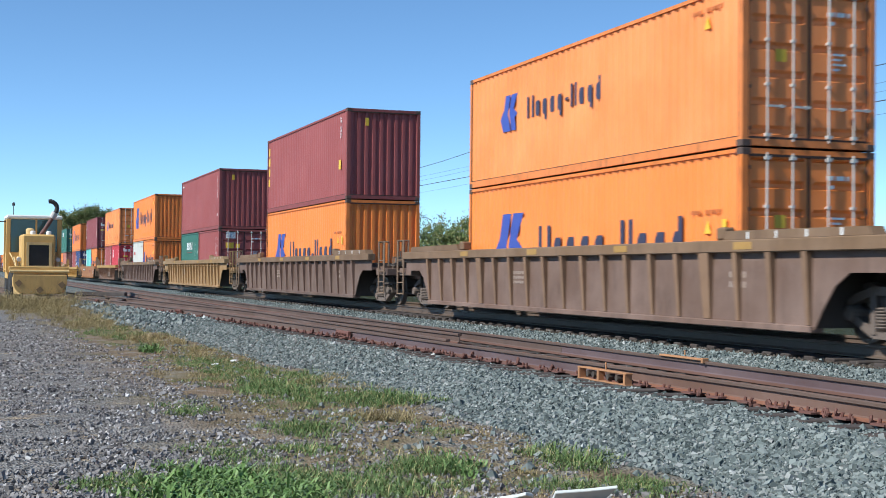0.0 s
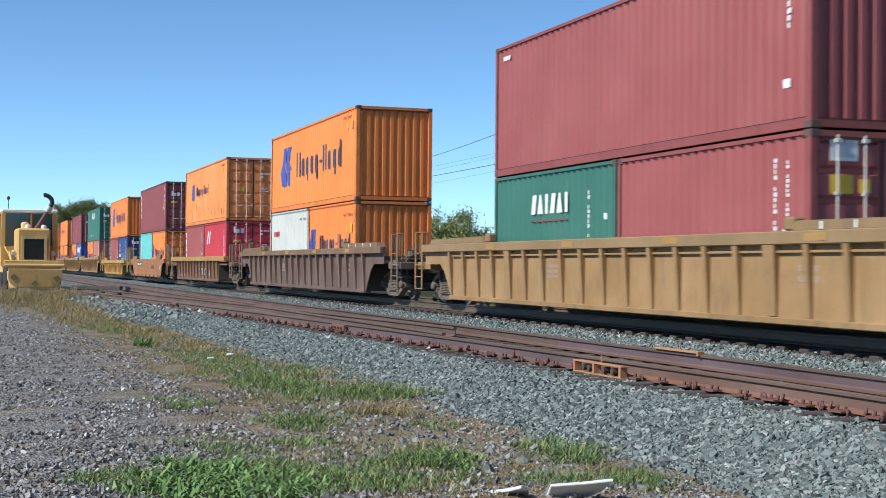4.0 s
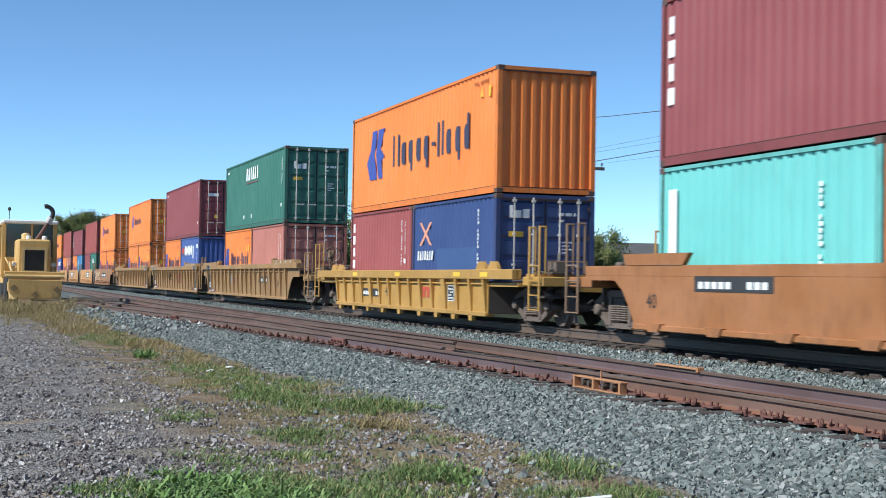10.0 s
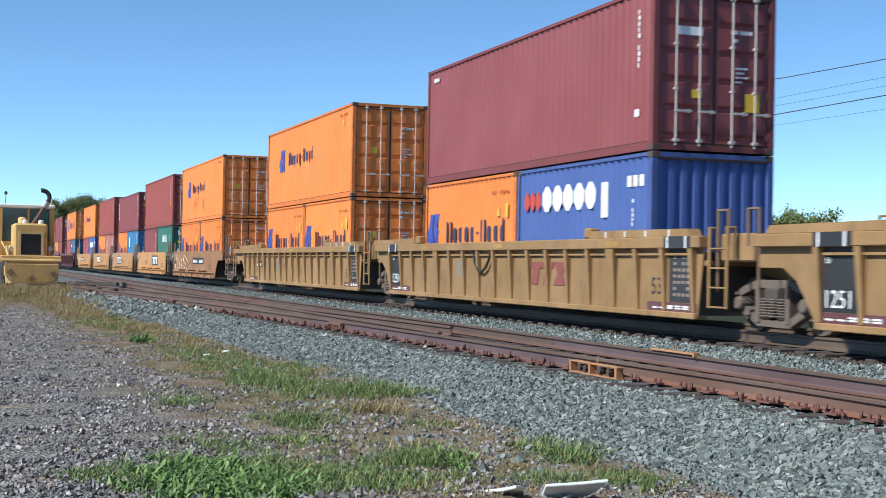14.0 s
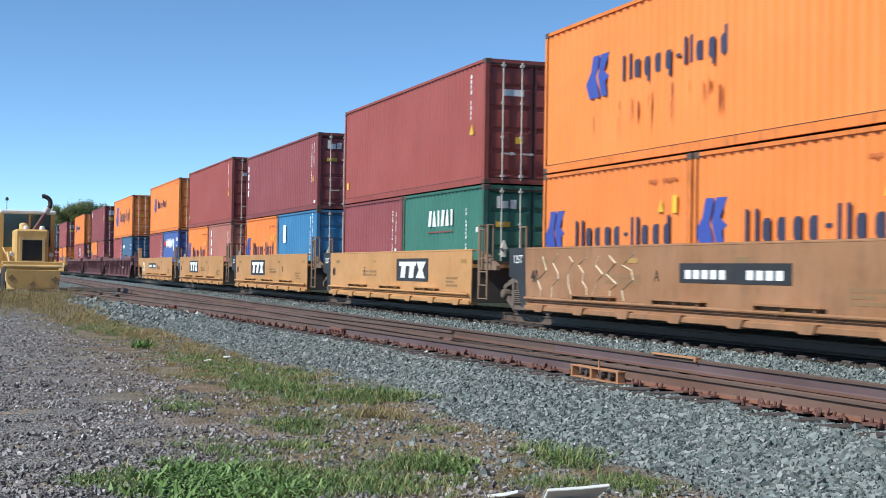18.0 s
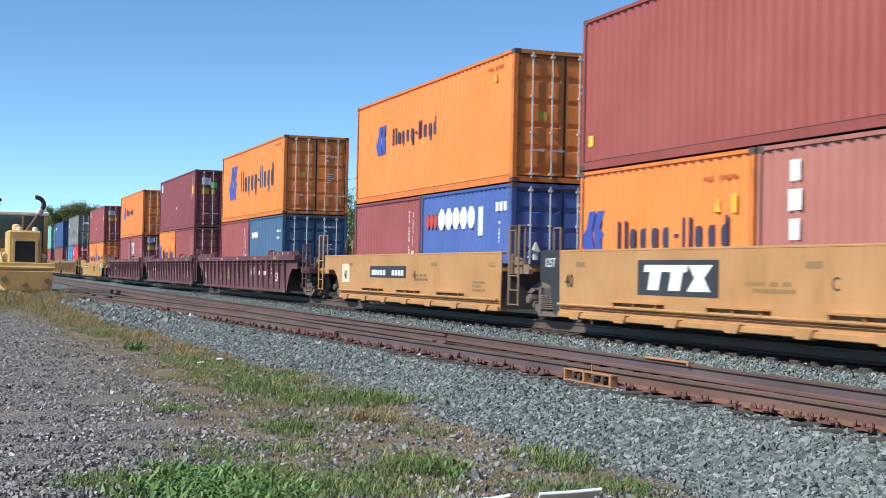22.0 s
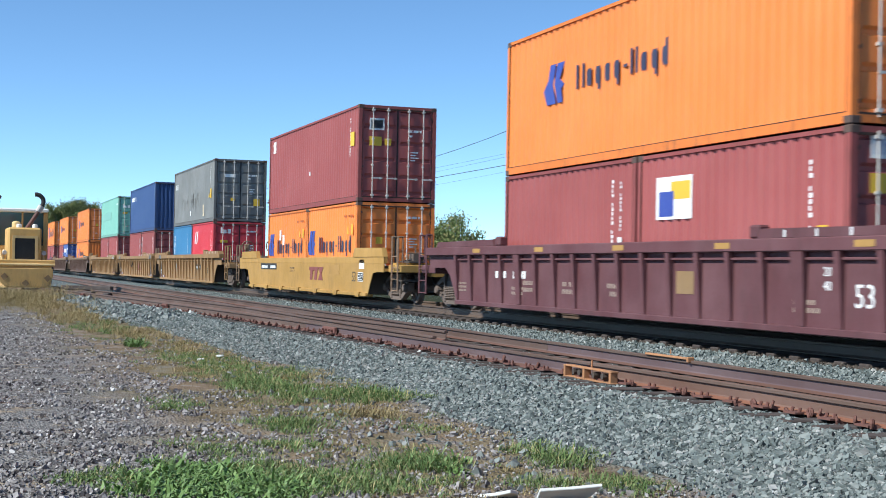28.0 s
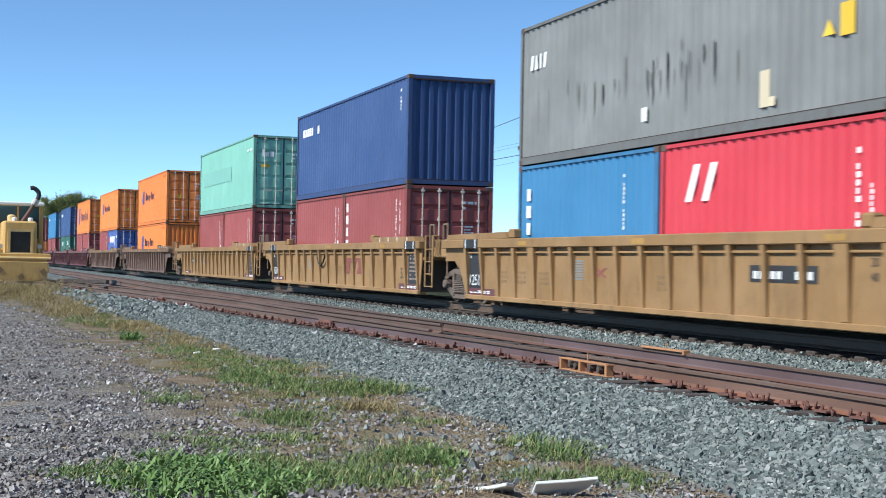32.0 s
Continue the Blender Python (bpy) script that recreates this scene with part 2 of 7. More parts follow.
def ring(bm, centre, axis, big, small, seg=20, cross=6):
    """A torus."""
    rot = Vector(axis).to_track_quat("Z", "Y").to_matrix()
    rows = []
    for i in range(seg):
        a = 2 * math.pi * i / seg
        rows.append([bm.verts.new(Vector(centre) + rot @ Vector(((big + small * math.cos(c)) * math.cos(a),
                     (big + small * math.cos(c)) * math.sin(a), small * math.sin(c)))) for c in [2 * math.pi * j / cross for j in range(cross)]])
    for i in range(seg):
        for j in range(cross):
            a, b = rows[i], rows[(i + 1) % seg]
            bm.faces.new((a[j], b[j], b[(j + 1) % cross], a[(j + 1) % cross]))


def lathe(bm, profile, origin, axis="y", seg=24):
    """Turns a profile of (along the axis, radius) round an axis."""
    rows = []
    for h, r in profile:
        row = []
        for i in range(seg):
            a = 2 * math.pi * i / seg
            c, s = r * math.cos(a), r * math.sin(a)
            row.append(bm.verts.new(Vector(origin) + Vector((c, h, s) if axis == "y" else (h, c, s) if axis == "x" else (c, s, h))))
        rows.append(row)
    for a, b in zip(rows, rows[1:]):
        for i in range(seg):
            k = (i + 1) % seg
            bm.faces.new((a[i], a[k], b[k], b[i]))
    bm.faces.new(rows[0])
    bm.faces.new(rows[-1][::-1])
    bmesh.ops.recalc_face_normals(bm, faces=bm.faces[:])


def cached(key, make):
    if key not in CACHE:
        CACHE[key] = make()
    return CACHE[key]


def lettering(text, size, mat, parent, m, name="size_mark", depth=0.002):
    """Readable letters of the built-in font as flat mesh, standing in the xz plane."""
    def make():
        cu = bpy.data.curves.new("letters", "FONT")
        cu.body, cu.size, cu.extrude = text, size, depth
        cu.align_x = "CENTER"
        cu.resolution_u = 2
        ob = bpy.data.objects.new("letters", cu)
        scene.collection.objects.link(ob)
        me = bpy.data.meshes.new_from_object(ob.evaluated_get(bpy.context.evaluated_depsgraph_get()))
        bpy.data.objects.remove(ob)
        me.materials.clear()
        me.materials.append(mat)
        me.transform(Matrix.Rotation(radians(90), 4, "X"))
        return me
    return part(name, cached(("text", text, size, mat.name), make), None, parent, at=m)

# ---- ground, tracks ----
SIDE_Y = (7.73, 9.17)                 # rails of the siding
SIDE_Z, TIE_H = -0.20, 0.18           # its rail head
RAIL_H = 0.185
YC0 = 12.50                          # centre line of the main track
MAIN_Y = (YC0 - 0.753, YC0 + 0.753)


def branch(x):
    """How far the track that leaves the siding has come towards the camera's side at x."""
    s = max(0.0, -12.0 - x)
    return 0.0008 * s * s + 0.033 * s


def lump(x, y, f, seed=0.0):
    return noise.noise(Vector((x * f, y * f, seed)))


def ground_z(x, y):
    pts = [(-400, -0.66), (4.4 - 0.6 * min(branch(x), 2.2), -0.64), (5.4 - 0.8 * min(branch(x), 2.4), -0.60), (6.75 - 0.8 * min(branch(x), 3.5), -0.415), (7.2 - 0.8 * min(branch(x), 3.5), -0.435), (10.1, -0.45), (10.95, -0.27), (13.9, -0.25), (15.4, -0.72), (2000, -0.9)]
    z = pts[-1][1]
    for (a, za), (b, zb) in zip(pts, pts[1:]):
        if a <= y <= b:
            k = (y - a) / (b - a)
            z = za + (zb - za) * k
            break
    rough = 0.035 if y < 4.5 else 0.012
    return z + rough * lump(x, y, 0.55) + 0.015 * lump(x, y, 1.9, 4.0)


def ground_material():
    m, n, l, b = material("ground_soil", 0.95, spec=0.2)
    geo = n.new("ShaderNodeNewGeometry").outputs["Position"]
    sep = n.new("ShaderNodeSeparateXYZ")
    l.new(geo, sep.inputs[0])
    big = noise_tex(n, l, geo, 0.5, 4)
    mid = noise_tex(n, l, geo, 2.6, 5)
    vor = n.new("ShaderNodeTexVoronoi")
    vor.inputs["Scale"].default_value = 22
    l.new(geo, vor.inputs["Vector"])
    cell = n.new("ShaderNodeRGBToBW")
    l.new(vor.outputs["Color"], cell.inputs[0])
    vor2 = n.new("ShaderNodeTexVoronoi")
    vor2.inputs["Scale"].default_value = 38
    l.new(geo, vor2.inputs["Vector"])
    cell2 = n.new("ShaderNodeRGBToBW")
    l.new(vor2.outputs["Color"], cell2.inputs[0])
    stone = ramp(n, [(0.15, (0.06, 0.075, 0.075)), (0.5, (0.14, 0.165, 0.165)), (0.85, (0.26, 0.29, 0.285))])
    l.new(cell.outputs[0], stone.inputs[0])
    gravel = ramp(n, [(0.15, (0.095, 0.088, 0.08)), (0.5, (0.195, 0.18, 0.168)), (0.9, (0.37, 0.35, 0.33))])
    l.new(cell2.outputs[0], gravel.inputs[0])
    soil = ramp(n, [(0.3, (0.13, 0.092, 0.058)), (0.5, (0.235, 0.172, 0.112)), (0.7, (0.35, 0.28, 0.20))])
    l.new(mid, soil.inputs[0])
    # weedy ground past the main track, darkened to keep gaps under cars dark
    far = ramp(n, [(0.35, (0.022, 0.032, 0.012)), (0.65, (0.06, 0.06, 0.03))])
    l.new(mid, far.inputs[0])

    def at_y(lo, hi, wobble):
        """0 below lo, 1 above hi, with an uneven edge."""
        s = n.new("ShaderNodeMath")
        s.operation = "MULTIPLY_ADD"
        l.new(big, s.inputs[0])
        s.inputs[1].default_value = wobble
        l.new(sep.outputs[1], s.inputs[2])
        return ramp_out(n, l, s.outputs[0], lo + wobble * 0.5, hi + wobble * 0.5)
    lot = mixed(n, l, ramp_out(n, l, mid, 0.56, 0.68), gravel.outputs[0], soil.outputs[0])
    moss = ramp(n, [(0.35, (0.10, 0.105, 0.04)), (0.6, (0.20, 0.17, 0.085))])
    l.new(mid, moss.inputs[0])
    strip = mixed(n, l, ramp_out(n, l, mid, 0.52, 0.68), soil.outputs[0], gravel.outputs[0])
    strip = mixed(n, l, ramp_out(n, l, big, 0.46, 0.62, 0.5), strip, moss.outputs[0])
    c = mixed(n, l, at_y(1.5, 2.6, 1.6), lot, strip)
    c = mixed(n, l, at_y(4.8, 5.4, 1.0), c, stone.outputs[0])
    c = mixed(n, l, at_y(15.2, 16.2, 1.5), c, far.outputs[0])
    l.new(c, b.inputs["Base Color"])
    h = n.new("ShaderNodeMath")
    h.operation = "ADD"
    l.new(vor.outputs["Distance"], h.inputs[0])
    l.new(vor2.outputs["Distance"], h.inputs[1])
    bump(n, l, b, h.outputs[0], 0.9, 0.03)
    return m


GROUND = ground_material()


def build_ground():
    xs = [-4000, -2000, -1000, -600, -400, -300, -220, -160, -120] + [-100 + 2.5 * i for i in range(24)] + [-40 + 0.7 * i for i in range(50)] + [-5 + 2.5 * i for i in range(10)] + [30, 60, 120, 300, 1000, 4000]
    ys = [-4000, -1000, -300, -100, -40, -20, -10, -5] + [-3 + 0.4 * i for i in range(48)] + [17, 19, 22, 28, 40, 70, 130, 300, 1000, 4000]
    bm = bmesh.new()
    rows = [[bm.verts.new((x, y, ground_z(x, y))) for y in ys] for x in xs]
    for a, b in zip(rows, rows[1:]):
        for i in range(len(ys) - 1):
            bm.faces.new((a[i], b[i], b[i + 1], a[i + 1]))
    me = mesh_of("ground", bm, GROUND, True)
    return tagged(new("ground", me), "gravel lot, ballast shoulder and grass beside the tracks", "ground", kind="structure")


build_ground()

RUST = paint("purple_brown_rail_steel", (0.108, 0.066, 0.066), 0.6, 0.35, 0.25, 0.5, (0.085, 0.048, 0.04))
RUST_FOOT = paint("orange_rusted_rail_foot", (0.125, 0.058, 0.040), 0.85, 0.35, 0.3)
RUST_WARM = paint("orange_brown_rail_rust", (0.118, 0.060, 0.040), 0.75, 0.5, 0.35, 0.5, (0.07, 0.042, 0.036))
RUST_WARM_FOOT = paint("bright_orange_rail_rust", (0.185, 0.072, 0.038), 0.85, 0.35, 0.3)
RUST_RED = paint("red_rusted_iron", (0.14, 0.052, 0.038), 0.85, 0.35, 0.3)
RAIL_TOP = paint("brown_rail_head", (0.105, 0.063, 0.045), 0.55, 0.3, 0.2)
RUST_BROWN = paint("brown_rail_rust", (0.092, 0.054, 0.040), 0.7, 0.45, 0.35, 0.5, (0.07, 0.04, 0.03))
RAIL_USED = paint("worn_main_rail", (0.105, 0.070, 0.050), 0.5, 0.4, 0.2)
TIE_WOOD = paint("creosoted_tie_wood", (0.050, 0.036, 0.030), 0.9, 0.5, 0.1, 0.8, (0.03, 0.024, 0.02), 2.0)
ORANGE_IRON = paint("orange_painted_iron", (0.36, 0.17, 0.075), 0.75, 0.4, 0.3)

RAIL_PROFILE = [(-0.07, 0), (0.07, 0), (0.07, 0.012), (0.02, 0.03), (0.009, 0.045), (0.009, 0.138), (0.037, 0.148), (0.037, 0.178), (0.03, 0.185), (-0.03, 0.185), (-0.037, 0.178), (-0.037, 0.148),
                (-0.009, 0.138), (-0.009, 0.045), (-0.02, 0.03), (-0.07, 0.012)]


def rail_bm(path):
    """A rail swept along (x, y, z of its foot)."""
    bm = bmesh.new()
    rings = []
    for x, y, z in path:
        rings.append([bm.verts.new((x, y + u, z + w)) for u, w in RAIL_PROFILE])
    n = len(RAIL_PROFILE)
    for a, b in zip(rings, rings[1:]):
        for i in range(n):
            k = (i + 1) % n
            bm.faces.new((a[i], a[k], b[k], b[i])).material_index = 1 if i in (0, 1, 2, 14, 15) else 2 if 6 <= i <= 11 else 0
    bm.faces.new(rings[0])
    bm.faces.new(rings[-1])
    bmesh.ops.recalc_face_normals(bm, faces=bm.faces[:])
    return bm


def build_tracks():
    main = thing("main_track", pose(0, 0, 0), "worn brown main track on stone ballast under the train", "railway track", kind="structure")
    xs = [-500, -300, -150, -75, -30, 0, 40, 120]
    for y in MAIN_Y:
        part("rail", rail_bm([(x, y, -RAIL_H) for x in xs]), [RAIL_USED, RAIL_USED, RAIL_USED], main)
    tie = bmesh.new()
    soft_box(tie, -0.11, 0.11, -1.3, 1.3, -TIE_H, 0, 0.015)
    tie_me = mesh_of("tie", tie, TIE_WOOD)
    rng = random.Random(11)
    for i in range(150):
        part("tie", tie_me, None, main, at=pose(12 - i * 0.54 + rng.uniform(-0.03, 0.03), YC0, -RAIL_H - 0.006 + rng.uniform(-0.008, 0), 0, 0, rng.uniform(-1.2, 1.2)))

    siding = thing("siding_track", pose(0, 0, 0), "rusty disused siding with a turnout and dark wooden ties", "railway track", kind="structure")
    zf = SIDE_Z - RAIL_H
    part("rail", rail_bm([(x, SIDE_Y[1], zf) for x in (-300, -150, -75, -50, -30, -20.5)]), [RUST_BROWN, RUST_FOOT, RAIL_TOP], siding)
    part("rail", rail_bm([(x, SIDE_Y[1], zf) for x in (-20.49, -12, 0, 30)]), [RUST, RUST_FOOT, RAIL_TOP], siding, "purple-brown rusty rail")
    part("rail", rail_bm([(x, SIDE_Y[0], zf) for x in (-300, -150, -75, -50, -22)]), [RUST_BROWN, RUST_FOOT, RAIL_TOP], siding, "straight closure rail of the turnout")
    curve = [(30 - i * 2.0, SIDE_Y[0] - branch(30 - i * 2.0), zf) for i in range(62)]
    part("rail", rail_bm([(-15.61, SIDE_Y[0] - branch(-15.61), zf)] + curve[23:30]), [RUST, RUST_FOOT, RAIL_TOP], siding, "purple-brown rusty rail")
    part("rail", rail_bm(curve[29:]), [RUST_BROWN, RUST_FOOT, RAIL_TOP], siding, "rusty rail that curves away from the siding")
    part("rail", rail_bm(curve[:23] + [(-15.6, SIDE_Y[0] - branch(-15.6), zf)]), [RUST_WARM, RUST_WARM_FOOT, RAIL_TOP], siding, "orange-brown rusty rail")
    part("rail", rail_bm([(x, SIDE_Y[1] - branch(x) * 1.0, zf) for x in [-24 - 2 * i for i in range(35)]]), [RUST_BROWN, RUST_FOOT, RAIL_TOP], siding, "rusty rail that curves away from the siding")
    for i in range(130):
        x = 10 - i * 0.55
        d = branch(x)
        length = 2.6 + min(d, 2.4)
        key = round(length * 4) / 4

        def make():
            bm = bmesh.new()
            soft_box(bm, -0.115, 0.115, -key / 2, key / 2, -TIE_H, 0, 0.015)
            return mesh_of("tie", bm, TIE_WOOD)
        part("tie", cached(("tie", key), make), None, siding, at=pose(x + rng.uniform(-0.05, 0.05), 8.45 + 1.3 - key / 2 + rng.uniform(-0.16, 0.10), zf - 0.006 + rng.uniform(-0.01, 0), 0, 0, rng.uniform(-2.5, 2.5)))

    # tie plates, spikes and rail anchors along the near rail
    def plate_mesh():
        bm = bmesh.new()
        box(bm, -0.10, 0.10, -0.17, 0.12, 0.0, 0.018)
        for u in (-0.06, 0.06):
            rod(bm, (u, -0.10, 0.01), (u + 0.006, -0.092, 0.058), 0.017, 6)
        return mesh_of("tie_plate", bm, RUST_RED)

    def anchor_mesh():
        bm = bmesh.new()
        box(bm, -0.014, 0.014, -0.11, 0.06, -0.03, 0.006)
        ring(bm, (0, -0.115, 0.012), (0.45, 1, 0.1), 0.030, 0.015, 8, 5)
        rod(bm, (0.0, -0.12, -0.03), (0.012, -0.125, 0.05), 0.014, 6)
        return mesh_of("rail_anchor", bm, RUST_RED)
    pm, am = cached("plate", plate_mesh), cached("anchor", anchor_mesh)
    for i in range(100):
        x = 8 - i * 0.55
        y = SIDE_Y[0] - branch(x)
        part("tie_plate", pm, None, siding, at=pose(x, y, zf + 0.002))
        for u in (-0.17, 0.17):
            if rng.random() < 0.8:
                part("rail_anchor", am, None, siding, at=pose(x + u + rng.uniform(-0.04, 0.04), y + rng.uniform(-0.015, 0.015), zf + 0.004, rng.uniform(-25, 25), rng.uniform(-40, 40), rng.uniform(-30, 30)) @ Matrix.Diagonal((*[rng.uniform(0.8, 1.3)] * 3, 1)))
    # joint bars
    for x in (-26.3, -41.5, -55.0):
        bm = bmesh.new()
        y = SIDE_Y[0] - branch(x)
        soft_box(bm, x - 0.45, x + 0.45, y - 0.085, y - 0.02, zf + 0.03, zf + 0.15, 0.01)
        for u in (-0.33, -0.12, 0.12, 0.33):
            rod(bm, (x + u, y - 0.13, zf + 0.09), (x + u, y - 0.08, zf + 0.09), 0.025, 6)
        part("joint_bar", bm, RUST_RED, siding, "rusty bolted joint bar")


build_tracks()

# ---- stones, grass, trees ----
def scatter_mesh(name, verts, faces, mat):
    me = bpy.data.meshes.new(name)
    me.from_pydata(verts.tolist(), [], faces.tolist())
    me.materials.append(mat)
    return me


def island_material(name, stops, rough=0.9, spec=0.25):
    m, n, l, b = material(name, rough, spec=spec)
    r = n.new("ShaderNodeNewGeometry").outputs["Random Per Island"]
    k = ramp(n, stops)
    l.new(r, k.inputs[0])
    co = n.new("ShaderNodeTexCoord").outputs["Object"]
    f = noise_tex(n, l, co, 30, 4)
    c = mixed(n, l, ramp_out(n, l, f, 0.35, 0.75, 0.35), k.outputs[0], (0.6, 0.58, 0.54, 1), "MULTIPLY")
    l.new(c, b.inputs["Base Color"])
    return m


BALLAST = island_material("crushed_grey_green_stone", [(0.0, (0.073, 0.087, 0.083)), (0.45, (0.162, 0.186, 0.177)), (0.8, (0.245, 0.268, 0.253)), (0.96, (0.295, 0.30, 0.282)), (1.0, (0.44, 0.44, 0.42))])
BED_STONE = island_material("dirty_brown_stone", [(0.0, (0.04, 0.032, 0.026)), (0.5, (0.082, 0.066, 0.053)), (1.0, (0.16, 0.135, 0.115))])
PEBBLE = island_material("grey_gravel_stone", [(0.0, (0.085, 0.076, 0.072)), (0.45, (0.215, 0.195, 0.188)), (0.85, (0.34, 0.315, 0.305)), (1.0, (0.56, 0.53, 0.51))])
GRASS_GREEN = island_material("green_grass", [(0.0, (0.075, 0.122, 0.036)), (0.5, (0.135, 0.212, 0.066)), (0.80, (0.22, 0.275, 0.10)), (1.0, (0.42, 0.34, 0.17))], 0.7)
GRASS_DRY = island_material("dry_grass", [(0.0, (0.16, 0.125, 0.052)), (0.5, (0.30, 0.235, 0.11)), (1.0, (0.44, 0.35, 0.19))], 0.85)
LEAF_GREEN = island_material("broad_weed_leaves", [(0.0, (0.09, 0.16, 0.04)), (0.6, (0.155, 0.25, 0.07)), (1.0, (0.26, 0.36, 0.14))], 0.55)

CUBE = np.array([(x, y, z) for x in (-1, 1) for y in (-1, 1) for z in (-1, 1)], float)
CUBE_F = np.array([(0, 1, 3, 2), (4, 6, 7, 5), (0, 4, 5, 1), (2, 3, 7, 6), (0, 2, 6, 4), (1, 5, 7, 3)])


def stones(name, label, places, size, mat, rng, sink=0.2):
    """Angular broken stones: jittered blocks turned every way."""
    n = len(places)
    v = np.repeat(CUBE[None], n, 0) * rng.uniform(0.35, 1.0, (n, 8, 3))
    s = size * rng.lognormal(0, 0.30, (n, 1, 1)) * 0.62
    v = v * s * rng.uniform(0.6, 1.25, (n, 1, 3))
    q = rng.normal(size=(n, 4))
    q /= np.linalg.norm(q, axis=1, keepdims=True)
    w, x, y, z = q.T
    rot = np.stack([1 - 2 * (y * y + z * z), 2 * (x * y - z * w), 2 * (x * z + y * w), 2 * (x * y + z * w), 1 - 2 * (x * x + z * z), 2 * (y * z - x * w), 2 * (x * z - y * w), 2 * (y * z + x * w), 1 - 2 * (x * x + y * y)], 1).reshape(n, 3, 3)
    v = np.einsum("nij,nkj->nki", rot, v)
    pos = np.array([(a, b, ground_z(a, b)) for a, b in places])
    pos[:, 2] += s[:, 0, 0] * (0.55 - sink)
    v += pos[:, None, :]
    f = (CUBE_F[None] + 8 * np.arange(n)[:, None, None]).reshape(-1, 4)
    return tagged(new(name, scatter_mesh(name, v.reshape(-1, 3), f, mat)), label, "stones", kind="stuff")


def fill(rng, count, x0, x1, y_of, keep=None):
    """Places in a strip that thin out with distance along -x."""
    u = rng.uniform(0, 1, count)
    x = x0 * (x1 / x0) ** u                     # denser near the camera
    out = []
    for a, k in zip(x, rng.uniform(0, 1, count)):
        lo, hi = y_of(a)
        b = lo + (hi - lo) * k
        if keep is None or keep(a, b):
            out.append((a, b))
    return out


def build_stones():
    rng = np.random.default_rng(5)
    toe = lambda x: 5.02 - 0.55 * min(branch(x), 1.2) + 0.5 * lump(x, 0, 0.5, 7.0)
    near = fill(rng, 82000, -6.2, -40, lambda x: (toe(x), 7.62 - branch(x)), lambda a, b: b < 6.85 - branch(a) or rng.uniform() < (0.92 if b < 7.3 - branch(a) else 0.45))
    stones("ballast_shoulder", "grey-green crushed stone ballast along the siding", near, 0.029, BALLAST, rng)
    far = fill(rng, 9000, -36, -110, lambda x: (toe(x) - 0.3, 7.5 - 0.85 * min(branch(x), 3.2)))
    stones("ballast_shoulder", "grey-green crushed stone ballast along the siding", far, 0.075, BALLAST, rng)
    gap = fill(rng, 40000, -8.5, -75, lambda x: (9.7, 11.08))
    stones("ballast_between", "grey crushed stone between siding and main track", gap, 0.030, BALLAST, rng)
    bed = fill(rng, 9000, -7, -60, lambda x: (11.0, 11.62)) + fill(rng, 7000, -7, -60, lambda x: (11.8, 13.1))
    stones("track_bed_stones", "dirty brown ballast between the ties of the main track", bed, 0.036, BED_STONE, rng, 0.1)
    inner = fill(rng, 5000, -8, -60, lambda x: (7.85, 9.1))
    stones("ballast_between", "grey crushed stone between the rails of the siding", inner, 0.045, BALLAST, rng, 0.5)
    sparse = fill(rng, 450, -7.5, -30, lambda x: (3.6, toe(x) + 0.2))
    stones("stray_stones", "stray ballast stones in the grass", sparse, 0.036, BALLAST, rng)
    lot = fill(rng, 34000, -8.2, -45, lambda x: (-2.6 - 0.02 * abs(x), 2.6), lambda a, b: lump(a, b, 0.9, 2.0) > -0.22)
    stones("gravel_stones", "loose grey gravel of the lot", lot, 0.024, PEBBLE, rng, 0.25)
    mid = fill(rng, 8500, -8.0, -30, lambda x: (2.4, 5.25), lambda a, b: lump(a, b, 0.8, 9.0) > -0.12)
    stones("gravel_stones", "loose grey gravel between the grass", mid, 0.022, PEBBLE, rng, 0.25)


# middle, radii along x and y, number of blades, height
GREEN_PATCHES = [((-10.0, 2.15), (0.8, 0.75), 3000, 0.10), ((-10.0, 1.0), (0.5, 0.32), 700, 0.07), ((-10.4, 3.55), (0.35, 0.35), 1000, 0.13), ((-9.4, 2.75), (0.5, 0.4), 1000, 0.09), ((-17.7, 3.85), (1.3, 0.45), 2300, 0.13),
                 ((-16.0, 4.65), (0.6, 0.45), 1500, 0.13), ((-15.5, 5.12), (0.55, 0.22), 500, 0.12), ((-13.3, 3.1), (0.4, 0.3), 800, 0.10), ((-11.8, 2.85), (0.35, 0.25), 400, 0.08), ((-11.8, 2.2), (0.5, 0.3), 450, 0.07),
                 ((-15.3, 2.35), (0.6, 0.25), 450, 0.08), ((-22.3, 3.95), (1.8, 0.55), 1400, 0.09), ((-10.5, 4.78), (0.55, 0.25), 800, 0.12), ((-19.6, 4.6), (1.0, 0.35), 700, 0.10), ((-34.0, 3.4), (4.0, 0.7), 1100, 0.14),
                 ((-21.0, 3.85), (2.8, 0.6), 2600, 0.075), ((-17.2, 4.1), (1.6, 0.55), 1800, 0.085), ((-9.6, 3.15), (0.5, 0.4), 500, 0.07)]
